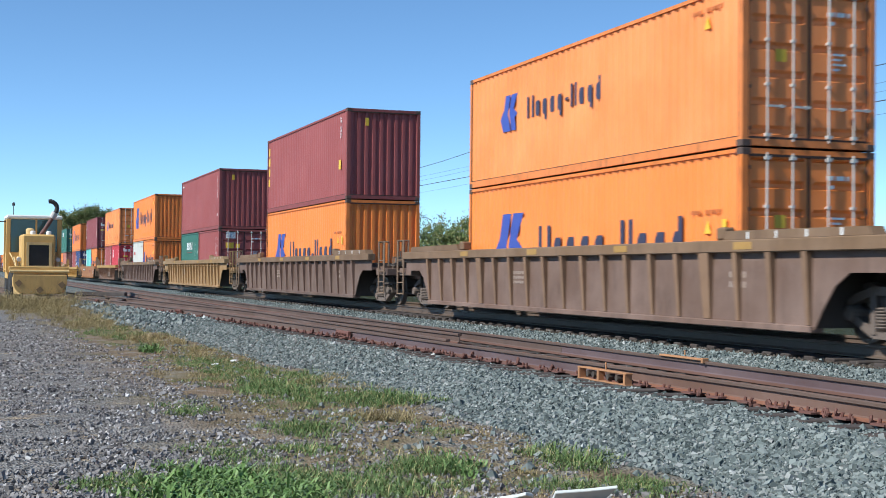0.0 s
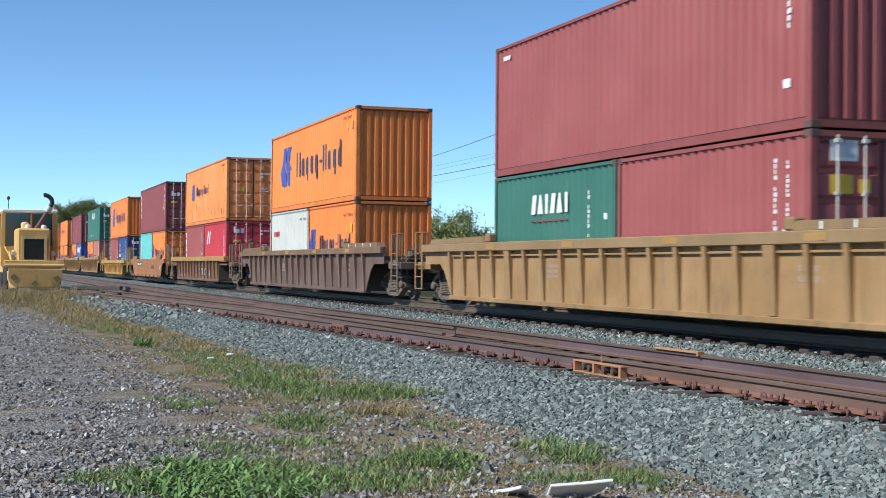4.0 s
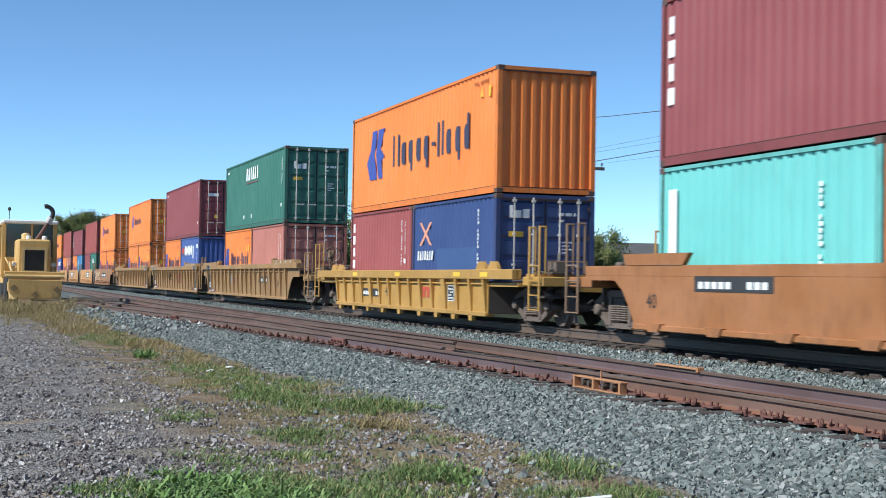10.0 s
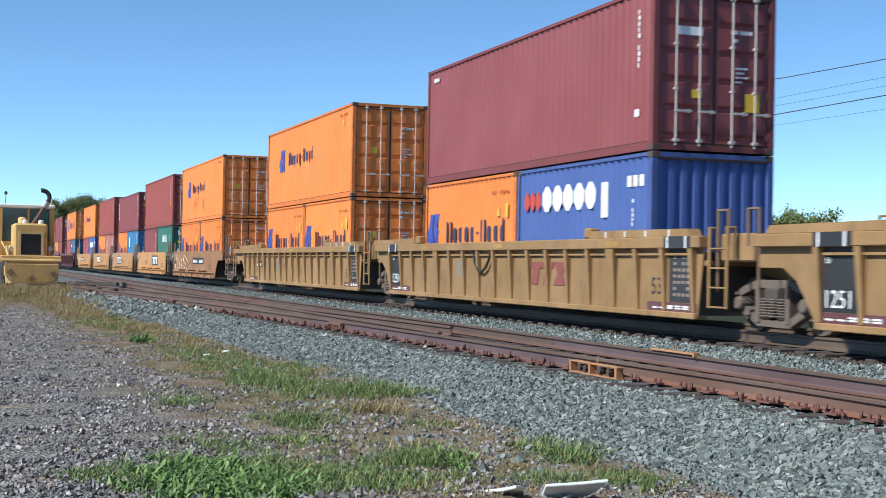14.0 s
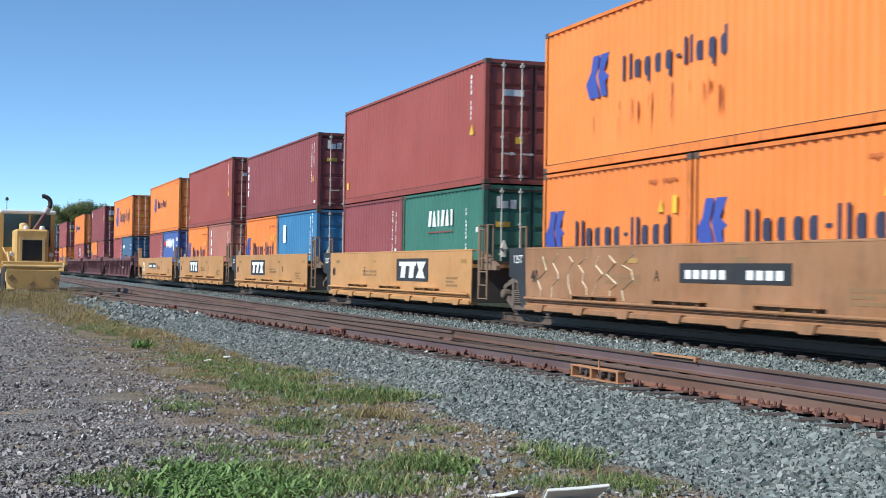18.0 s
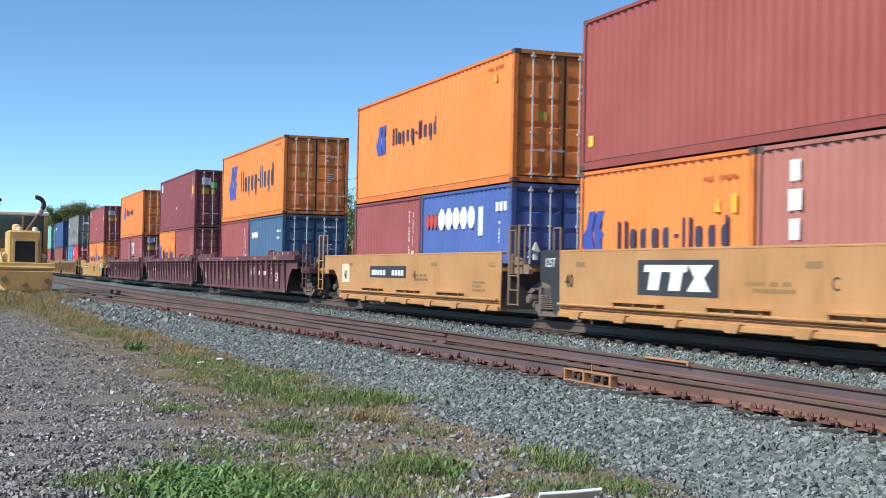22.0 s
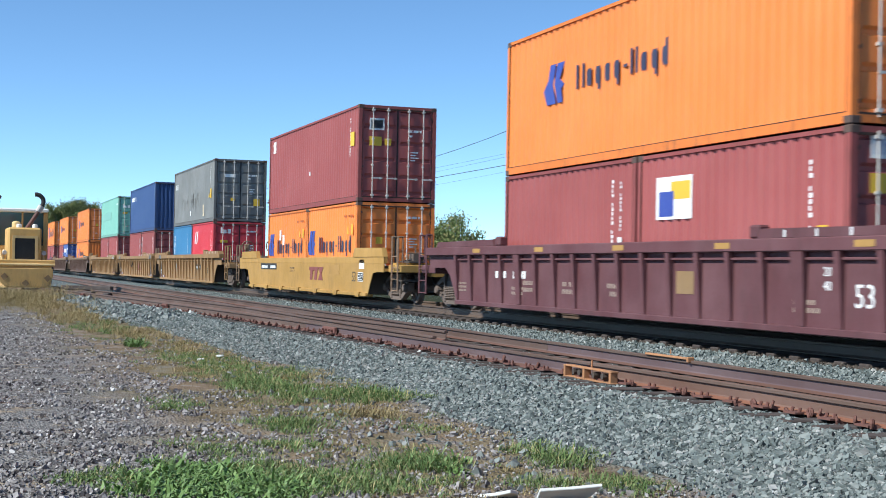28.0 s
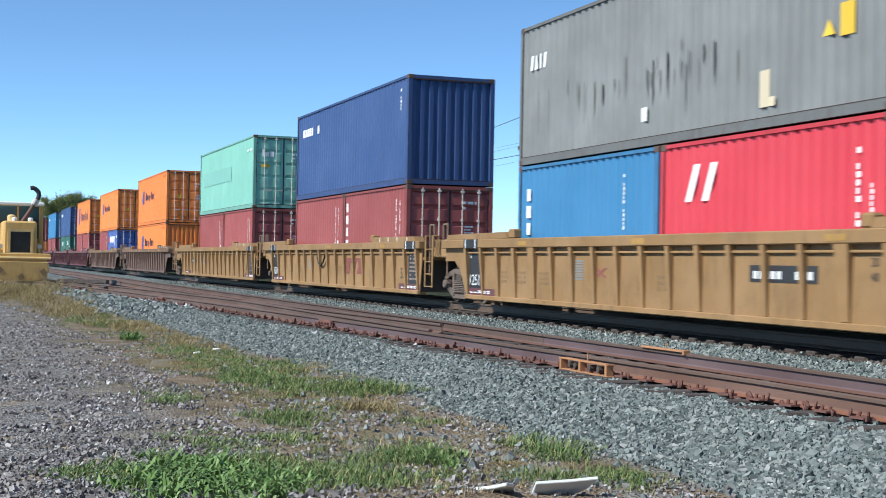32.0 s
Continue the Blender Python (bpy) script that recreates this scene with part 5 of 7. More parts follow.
GOLD40 = tall_letters(LEN40, M_YELLOW, HIGH) + [("block", -1.05, 1.0, 0.25, 0.3, M_YELLOW), ("column", -0.85, 2.0, 0.13, 0.7, M_WHITE)]
TEX40 = tall_letters(LEN40, M_WHITE, HIGH) + [("warn", -1.25, 1.5, 0.24, 0.22, M_YELLOW), ("block", -1.32, 1.28, 0.34, 0.16, M_YELLOW), ("column", -0.5, 0.95, 0.12, 1.1, M_WHITE), ("column", -0.75, 1.2, 0.14, 1.5, M_WHITE), ("block", -5.0, 1.7, 0.15, 0.15, M_PATCH)]
TEX20 = [("tall", -LEN40 + 0.25, 0.95, 0.26, 1.35, M_WHITE), ("column", -0.95, 0.95, 0.13, 1.35, M_WHITE), ("column", -0.62, 1.5, 0.12, 0.8, M_WHITE), ("warn", -0.78, 0.98, 0.2, 0.2, M_YELLOW), ("block", -0.55, 0.22, 0.2, 0.10, M_WHITE)]
GREY40 = [("caps", -11.7, 1.95, 0.85, 0.3, M_WHITE), ("block", -3.1, 0.32, 0.26, 0.55, M_CHALK), ("block", -2.84, 0.32, 0.14, 0.14, M_CHALK), ("block", -6.8, 0.45, 0.2, 0.24, M_WHITE), ("streak", -11.8, 0.25, 8.5, 1.5, STAIN), ("warn", -1.55, 1.15, 0.28, 0.22, M_YELLOW), ("block", -1.15, 1.1, 0.32, 0.45, M_YELLOW),
          ("column", -1.1, 1.8, 0.12, 0.8, M_WHITE)]
BLUE40 = [("bars", -11.4, 2.1, 2.2, 0.36, M_WHITE), ("column", -0.7, 2.0, 0.14, 0.6, M_WHITE)]
MINT40 = [("block", -11.2, 1.3, 6.6, 0.62, MINT), ("bars", -1.4, 2.3, 1.0, 0.12, M_WHITE)]
RED40 = [("block", -11.9, 0.45, 0.2, 0.2, M_YELLOW), ("column", -1.0, 1.55, 0.15, 1.1, M_WHITE), ("warn", -1.05, 1.2, 0.3, 0.25, M_YELLOW)]
STICK40 = [("block", -11.6, 2.25, 0.42, 0.42, M_WHITE), ("column", -1.0, 1.4, 0.12, 1.2, M_WHITE), ("block", -0.95, 1.7, 0.42, 0.42, M_YELLOW), ("block", -6.0, 1.1, 0.15, 0.13, M_WHITE)]

O, OO_, MA, MD, RB, SA, RE, GR, TU, MI, NA, BL, RO, SL, GY, WH = (
    (ORANGE, "orange"), (ORANGE_OLD, "rust-stained faded orange"), (MAROON, "maroon"), (MAROON_DARK, "dark maroon"), (REDBROWN, "red-brown"), (SALMON, "faded salmon"), (RED, "red"),
    (GREEN, "dark green"), (TURQUOISE, "turquoise"), (MINT, "mint green"), (NAVY, "navy blue"), (BLUE, "blue"), (ROYAL, "royal blue"), (SLATE, "slate blue"), (GREY, "weathered grey"), (WHITE_BOX, "off-white"))
L, S4 = HIGH, STD
# x of the upper container's front end when the clip starts; car; upper box; lower boxes from the rear forwards
STREAKS = [("streak", -11.6, 0.10, 5.5, 1.1, STREAK), ("streak", -5.5, 0.12, 4.8, 0.7, STREAK)]
DB = (DEEP_BLUE, "deep blue")
UNITS = [
    (-18.45, "brown53", (OO_, S4, "D", line_small(S4), WARN_DOOR), [(O, S4, "D", line_big(S4 - 0.7), WARN_DOOR)]),
    (-41.90, "dark53", (MA, L, "C", GOLD40, SPOT_END), [(O, L, "C", line_big(L - 0.75), ())]),
    (-65.15, "tan53", (MA, L, "C", codes(L), SPOT_END), [(GR, S4, "D", CAP20, ()), (MA, S4, "D", MAR20, MAP_DOOR)]),
    (-88.90, "dark53", (O, L, "C", line_big(L), ()), [(WH, S4, "C", OO20, ()), (O, S4, "C", line_20(S4), ())]),
    (-110.60, "chord48", (OO_, L, "D", line_small(L) + STREAKS, WARN_DOOR), [(MA, S4, "D", tall_letters(LEN20) + MAR20 + [("bars", -4.3, 0.75, 1.7, 0.3, M_WHITE)], ()), (RE, S4, "D", CAI20, NAME_DOOR)]),
    (-130.35, "rust40", (MD, L, "D", TEX40, NAME_DOOR), [(TU, S4, "C", TURQ20, ()), (O, S4, "D", line_20(S4), WARN_DOOR)]),
    (-150.30, "yellow40", (O, L, "C", line_big(L), ()), [(MA, S4, "D", tall_letters(LEN20) + MAR20, ()), (NA, S4, "D", NAVY20, NAME_DOOR)]),
    (-171.90, "tan_front", (GR, L, "D", CAP40, NAME_DOOR), [(O, S4, "D", line_20(S4), ()), (SA, S4, "D", MAR20, DOOR_CODES)]),
    (-191.50, "tan_mid", (MD, L, "D", codes(L), STICKER_DOOR), [(O, S4, "D", line_20(S4), ()), (RO, S4, "C", SEA20, ())]),
    (-210.70, "tan_rear", (O, L, "D", line_small(L), WARN_DOOR), [(O, S4, "D", line_20(S4), ()), (O, S4, "D", line_20(S4), WARN_DOOR)]),
    (-232.60, "ttx_front", (O, L, "D", line_small(L) + [("streak", -10.0, 0.35, 5.0, 0.9, STREAK)], WARN_DOOR), [(O, S4, "D", line_20(S4), ()), (O, S4, "D", line_20(S4), WARN_DOOR)]),
    (-248.30, "ttx_mid", (RB, L, "D", RED40, STICKER_DOOR), [(MD, S4, "D", MAR20, ()), (GR, S4, "D", CAP20, NAME_DOOR)]),
    (-263.90, "ttx_mid", (MD, S4, "D", TEX20, NAME_DOOR), [(O, S4, "D", line_20(S4), ()), (BL, S4, "D", BLUE20, DOOR_CODES)]),
    (-279.40, "ttx_mid", (RB, L, "D", RED40, STICKER_DOOR), [(O, S4, "D", line_20(S4), ()), (SA, S4, "D", [("tall", -5.25, 0.75, 0.36, 1.7, M_WHITE)] + MAR20, DOOR_CODES)]),
    (-294.90, "ttx_rear", (O, L, "D", line_small(L), WARN_DOOR), [(MA, S4, "D", MAR20, ()), (RO, S4, "D", SEA20, DOOR_CODES)]),
    (-316.80, "cn_front", (O, L, "D", line_big(L), WARN_DOOR), [(MA, S4, "D", MAR20, ()), (SL, S4, "D", SLATE20, DOOR_CODES)]),
    (-336.40, "cn_mid", (MD, L, "D", STICK40, MAP_DOOR + [(M_LIME, [(-0.42, -0.12, 2.0, 2.3)])]), [(O, S4, "D", line_20(S4), ()), (MA, S4, "D", MAR20, DOOR_CODES)]),
    (-356.30, "cn_rear", (O, L, "D", line_small(L), WARN_DOOR), [(MA, S4, "D", MAR20, ()), (MA, S4, "D", BEACON20, MAP_DOOR)]),
    (-379.80, "yellow53", (MA, L, "D", STICK40, MAP_DOOR), [(O, S4, "D", line_20(S4) + [("block", -4.15, 1.58, 0.26, 0.36, M_WHITE), ("block", -3.65, 1.40, 0.26, 0.36, M_WHITE)], ()), (O, S4, "D", line_20(S4), WARN_DOOR)]),
    (-404.00, "tan_front", (GY, L, "D", GREY40, STICKER_DOOR), [(BL, S4, "D", GEN20, ()), (RE, S4, "D", CAI20, NAME_DOOR)]),
    (-423.70, "tan_mid", (DB, L, "C", BLUE40, ()), [(MA, S4, "D", MAR20, ()), (MA, S4, "D", tall_letters(LEN20) + MAR20, DOOR_CODES)]),
    (-443.10, "tan_rear", (MI, L, "D", MINT40, NAME_DOOR), [(MA, S4, "D", MAR20, ()), (MA, S4, "D", MAR20, DOOR_CODES)]),
    (-466.00, "dark53", (O, L, "D", line_small(L), WARN_DOOR), [(O, S4, "C", line_small(S4), ())]),
    (-489.30, "dark53", (O, L, "D", line_small(L), WARN_DOOR), [(MA, S4, "D", MAR20, ()), (RO, S4, "D", SEA20, DOOR_CODES)]),
    (-510.00, "cn_front", (O, L, "D", line_big(L), WARN_DOOR), [(MA, S4, "D", MAR20, ()), (MA, S4, "D", MAR20, DOOR_CODES)]),
    (-529.70, "cn_mid", (DB, L, "D", BLUE40, DOOR_CODES), [(GR, S4, "D", CAP20, ()), (GR, S4, "D", CAP20, DOOR_CODES)]),
    (-549.40, "cn_rear", (BL, L, "D", BLUE40, DOOR_CODES), [(MA, S4, "D", MAR20, ()), (MA, S4, "D", MAR20, DOOR_CODES)]),
    (-573.00, "dark53", (MA, L, "D", codes(L), DOOR_CODES), [(O, S4, "D", line_20(S4), ()), (O, S4, "D", line_20(S4), DOOR_CODES)]),
    (-596.50, "dark53", (GR, L, "D", CAP40, DOOR_CODES), [(NA, S4, "D", MAR20, ()), (MA, S4, "D", MAR20, DOOR_CODES)]),
]

# ---- the train: well cars and their trucks ----
CAR_W = 1.58                       # half the width over the side sheets


def truck_side():
    """One cast side frame of a freight truck, in the xz plane round the middle of the truck."""
    bm = bmesh.new()
    low = [(-1.02, 0.34), (-0.84, 0.29), (-0.42, 0.10), (0.42, 0.10), (0.84, 0.29), (1.02, 0.34), (1.02, 0.45), (0.80, 0.41), (0.38, 0.20), (-0.38, 0.20), (-0.80, 0.41), (-1.02, 0.45)]
    top = [(-1.08, 0.46), (-0.80, 0.58), (-0.42, 0.68), (0.42, 0.68), (0.80, 0.58), (1.08, 0.46), (1.08, 0.57), (0.80, 0.70), (0.42, 0.80), (-0.42, 0.80), (-0.80, 0.70), (-1.08, 0.57)]
    slab(bm, low, -0.08, 0.08)
    slab(bm, top, -0.08, 0.08)
    for s in (-1, 1):
        x0, x1 = sorted((s * 0.34, s * 0.45))
        slab(bm, [(x0, 0.16), (x1, 0.16), (x1, 0.72), (x0, 0.72)], -0.10, 0.10)
        x0, x1 = sorted((s * 0.96, s * 1.08))
        slab(bm, [(x0, 0.34), (x1, 0.36), (x1, 0.56), (x0, 0.56)], -0.08, 0.08)
        lathe(bm, [(-0.17, 0.03), (-0.17, 0.085), (-0.14, 0.11), (0.05, 0.12)], (s * 0.864, 0, 0.43), "y", 12)
    return bm


def springs():
    bm = bmesh.new()
    for x in (-0.22, 0.0, 0.22):
        for i in range(7):
            ring(bm, (x, -0.05, 0.255 + i * 0.042), (0, 0, 1), 0.085, 0.017, 10, 5)
    return bm


def wheelset():
    bm = bmesh.new()
    for s in (-1, 1):
        lathe(bm, [(s * (0.665), 0.10), (s * 0.675, 0.36), (s * 0.675, 0.445), (s * 0.705, 0.45), (s * 0.715, 0.425), (s * 0.81, 0.418), (s * 0.815, 0.36), (s * 0.775, 0.33), (s * 0.765, 0.17),
                   (s * 0.815, 0.12), (s * 0.82, 0.10)], (0, 0, 0), "y", 28)
    rod(bm, (0, -0.98, 0), (0, 0.98, 0), 0.075, 10)
    for i in range(2):                       # wear plates that show the turning
        a = math.pi * i
        box(bm, 0.23 * math.cos(a) - 0.04, 0.23 * math.cos(a) + 0.04, -0.80, -0.77, 0.23 * math.sin(a) - 0.03, 0.23 * math.sin(a) + 0.03)
    return bm


WHEELS = []                       # (wheelset, its place on the truck)


def truck(car, x):
    t = part("truck", cached("bolster", lambda: bolster_mesh()), None, car, "dusty cast steel freight truck", at=pose(x, 0, 0))
    side = cached("truck_side", lambda: mesh_of("side_frame", truck_side(), TRUCK_STEEL))
    spr = cached("springs", lambda: mesh_of("spring_nest", springs(), TRUCK_STEEL))
    for y in (-0.99, 0.99):
        part("side_frame", side, None, t, at=pose(0, y, 0))
        tagged(part("spring_nest", spr, None, t, at=pose(0, y, 0)), kind="stuff")
    ws = cached("wheelset", lambda: mesh_of("wheelset", wheelset(), WHEEL_STEEL))
    for d in (-0.864, 0.864):
        w = part("wheelset", ws, None, t, "worn steel wheels on an axle", at=pose(d, 0, 0.43))
        WHEELS.append((w, d))


def bolster_mesh():
    bm = bmesh.new()
    soft_box(bm, -0.22, 0.22, -1.1, 1.1, 0.44, 0.68, 0.03)
    rod(bm, (0, 0, 0.68), (0, 0, 0.80), 0.3, 14)
    for s in (-1, 1):                          # brake beams and shoes
        box(bm, s * 0.36 - 0.03, s * 0.36 + 0.03, -0.8, 0.8, 0.34, 0.42)
        for y in (-0.74, 0.74):
            box(bm, s * 0.40 - 0.03, s * 0.40 + 0.03, y - 0.05, y + 0.05, 0.25, 0.55)
    return mesh_of("truck", bm, STEEL_DARK)


def side_outline(c):
    """Outline of a car's side sheet: down at the well, cut away over the trucks."""
    b0, b1, u0, u1, zb, zt = c["b0"], c["b1"], c["u0"], c["u1"], c["zb"], c["zt"]
    pts = [(b0, zb), (b1, zb)]
    if c["square"]:
        return [(b0, zb), (b1, zb), (b1, zt - c["zc"]), (u1, zt - c["zc"]), (u1, zt - 0.02), (u0, zt - 0.02), (u0, zt - c["zc"]), (b0, zt - c["zc"])]
    if u1 - b1 > 0.6:
        pts += [(b1 + 0.22, 0.50), (b1 + 0.48, 0.80), (b1 + 0.80, c["za"]), (u1, c["za"])]
    pts += [(u1, zt), (u0, zt)]
    if b0 - u0 > 0.6:
        pts += [(u0, c["za"]), (b0 - 0.80, c["za"]), (b0 - 0.48, 0.80), (b0 - 0.22, 0.50)]
    return pts


def ladder(car, mat, m, top=1.58):
    """Two stiles with grab loops and five rungs."""
    def stile():
        bm = bmesh.new()
        tube(bm, [(0, 0, 0.34), (0, 0, top), (0, 0.13, top), (0, 0.13, 1.1)], 0.024)
        return mesh_of("stile", bm, mat)

    def rung():
        bm = bmesh.new()
        rod(bm, (-0.26, 0, 0), (0.26, 0, 0), 0.015, 6)
        return mesh_of("rung", bm, mat)
    st, ru = cached(("stile", mat.name, top), stile), cached(("rung", mat.name), rung)
    first = part("ladder", st, None, car, at=m @ pose(-0.26, 0, 0))
    part("stile", st, None, first, at=pose(0.52, 0, 0))
    for i in range(4):
        part("rung", ru, None, first, at=pose(0.26, 0, 0.36 + i * 0.30))


def stripe_mesh():
    bm = bmesh.new()
    box(bm, -0.02, 0.02, -0.108, -0.101, 0.012, 0.112)
    return mesh_of("white_stripe", bm, M_WHITE)


def clutter(car, m, kind):
    """Valves, pipes and hoses at a car's end; m stands at the end of the body, facing out along x."""
    rng = random.Random(kind)

    def valve():
        bm = bmesh.new()
        soft_box(bm, -0.16, 0.16, -0.12, 0.12, -0.14, 0.14, 0.03)
        lathe(bm, [(0.12, 0.09), (0.22, 0.09), (0.26, 0.05)], (0, 0, 0), "y", 10)
        rod(bm, (0.05, 0, 0.1), (0.05, 0, 0.30), 0.02, 6)
        return mesh_of("brake_valve", bm, TRUCK_STEEL)

    def pipe_run():
        bm = bmesh.new()
        tube(bm, [(-0.2, -1.1, 0.0), (0.35, -1.12, 0.02), (0.42, -0.9, 0.10), (0.42, 0.5, 0.10), (0.55, 0.7, -0.05)], 0.022)
        return mesh_of("air_pipe", bm, STEEL_DARK)

    def hose():
        bm = bmesh.new()
        tube(bm, [(0.2, -0.35, 0.0), (0.40, -0.38, -0.12), (0.62, -0.40, -0.30), (0.85, -0.40, -0.36), (1.05, -0.38, -0.28)], 0.026, 8)
        return mesh_of("brake_hose", bm, RUBBER)

    def step():
        bm = bmesh.new()
        soft_box(bm, -0.1, 0.42, -0.22, 0.22, -0.02, 0.02, 0.006)
        for u in (-0.04, 0.08, 0.20, 0.32):
            box(bm, u, u + 0.03, -0.22, 0.22, 0.02, 0.035)
        return mesh_of("step", bm, STEEL_DARK)

    def rail():
        bm = bmesh.new()
        tube(bm, [(0.55, -1.15, 0.9), (0.55, -1.15, 1.36), (0.55, -0.3, 1.36), (0.55, -0.3, 0.95)], 0.018)
        return mesh_of("end_rail", bm, GRIP_STEEL)
    part("brake_valve", cached("valve", valve), None, car, at=m @ pose(0.15 + rng.uniform(0, 0.2), -0.85, 1.24))
    part("brake_valve", cached("valve", valve), None, car, at=m @ pose(0.3, 0.3 + rng.uniform(0, 0.4), 1.24, 0, 0, 90))
    part("air_pipe", cached("pipe_run", pipe_run), None, car, at=m @ pose(0, 0, 1.13))
    part("air_pipe", cached("pipe_run", pipe_run), None, car, at=m @ pose(0.1, 0.1, 0.80))
    part("brake_hose", cached("hose", hose), None, car, at=m @ pose(0, 0, 0.86))
    part("step", cached("step", step), None, car, at=m @ pose(0.45, -1.15, 0.62))
    part("step", cached("step", step), None, car, at=m @ pose(0.35, -0.95, 1.12))
    part("end_rail", cached("rail", rail), None, car, at=m)


def brake_wheel_mesh():
    bm = bmesh.new()
    ring(bm, (0, 0, 0), (1, 0, 0), 0.27, 0.02, 18, 6)
    for i in range(5):
        a = 2 * math.pi * i / 5
        rod(bm, (0, 0, 0), (0, 0.27 * math.cos(a), 0.27 * math.sin(a)), 0.014, 5)
    rod(bm, (-0.12, 0, 0), (0.02, 0, 0), 0.05, 8)
    return mesh_of("brake_wheel", bm, GRIP_STEEL)


def coupler_mesh():
    bm = bmesh.new()
    box(bm, 0, 0.75, -0.07, 0.07, 0.72, 0.92)
    soft_box(bm, 0.7, 1.0, -0.17, 0.15, 0.66, 0.98, 0.04)
    tube(bm, [(0.3, 0.3, 0.8), (0.55, 0.3, 0.5), (0.85, 0.28, 0.42), (1.1, 0.25, 0.55)], 0.025)
    return mesh_of("coupler", bm, STEEL_DARK)


CARS = {
    "brown53": dict(mat=CAR_BROWN, chord=CHORD_BROWN, rib=RIB_BROWN, word="weathered brown", style="rib"),
    "dark53": dict(mat=CAR_DARK, chord=CHORD_BROWN, rib=CAR_BROWN, word="dark brown", style="rib"),
    "tan53": dict(mat=CAR_TAN, chord=CHORD_OCHRE, word="faded tan", style="rib"),
    "chord48": dict(mat=CAR_RUSTY, chord=CHORD_YELLOW, word="rusty brown", style="rib", t=(1.35, -13.9), b=(-12.3, 0.1), u=(-14.2, 1.9), zt=1.30, zc=0.21, brake=(1, 0), square=True, za=0.88),
    "rust40": dict(mat=CAR_RUST, chord=CAR_RUST, word="rust-orange", style="smooth", t=(1.35, -14.2), b=(-12.6, 0.55), u=(-14.6, 1.9), zt=1.24),
    "yellow40": dict(mat=CAR_BRIGHT, chord=CAR_BRIGHT, word="yellow", style="rib", t=(1.65, -14.15), b=(-12.4, 0.36), u=(-14.6, 2.0), zt=1.19, zc=0.22, square=True, za=0.80),
    "tan_front": dict(mat=CAR_TAN, chord=CAR_TAN, word="faded tan articulated", style="rib", t=(3.45, -16.2), b=(-14.35, 2.25), u=(-15.75, 4.0), ends=(1, 0), brake=(1, 0)),
    "tan_mid": dict(mat=CAR_TAN, chord=CAR_TAN, word="faded tan articulated", style="rib", t=(-15.85,), b=(-14.1, 2.1), u=(-15.3, 2.3), ends=(0, 0)),
    "tan_rear": dict(mat=CAR_TAN, chord=CAR_TAN, word="faded tan articulated", style="rib", t=(-16.5,), b=(-14.7, 2.1), u=(-16.6, 2.3), ends=(0, 1)),
    "ttx_front": dict(mat=CAR_DIRTY, chord=CAR_DIRTY, word="grimy yellow-brown articulated", style="smooth", zc=0.05, t=(1.1, -13.95), b=(-12.4, 0.15), u=(-12.5, 2.0), zt=1.42, ends=(1, 0), brake=(1, 0)),
    "ttx_mid": dict(mat=CAR_YELLOW, chord=CAR_YELLOW, word="yellow articulated", style="smooth", zc=0.05, t=(-14.1,), b=(-12.4, 0.07), u=(-12.45, 0.12), zt=1.42, ends=(0, 0)),
    "ttx_rear": dict(mat=CAR_YELLOW, chord=CAR_YELLOW, word="yellow articulated", style="smooth", zc=0.05, t=(-14.15,), b=(-12.6, 0.07), u=(-14.5, 0.12), zt=1.42, ends=(0, 1), brake=(0, 1)),
    "cn_front": dict(mat=CAR_MAROON, chord=CAR_MAROON, word="maroon articulated", style="rib", t=(3.35, -15.95), b=(-14.3, 2.2), u=(-15.5, 3.75), ends=(1, 0)),
    "cn_mid": dict(mat=CAR_MAROON, chord=CAR_MAROON, word="maroon articulated", style="rib", t=(-16.05,), b=(-14.1, 2.1), u=(-15.3, 2.3), ends=(0, 0)),
    "cn_rear": dict(mat=CAR_MAROON, chord=CAR_MAROON, word="maroon articulated", style="rib", t=(-16.15,), b=(-14.3, 2.1), u=(-16.2, 2.3), ends=(0, 1)),
    "yellow53": dict(mat=CAR_BRIGHT, chord=CAR_BRIGHT, word="bright yellow", style="smooth", t=(3.0, -15.85), b=(-14.05, 2.0), u=(-16.15, 3.5), zt=1.26, za=0.84, brake=(0, 1)),
}


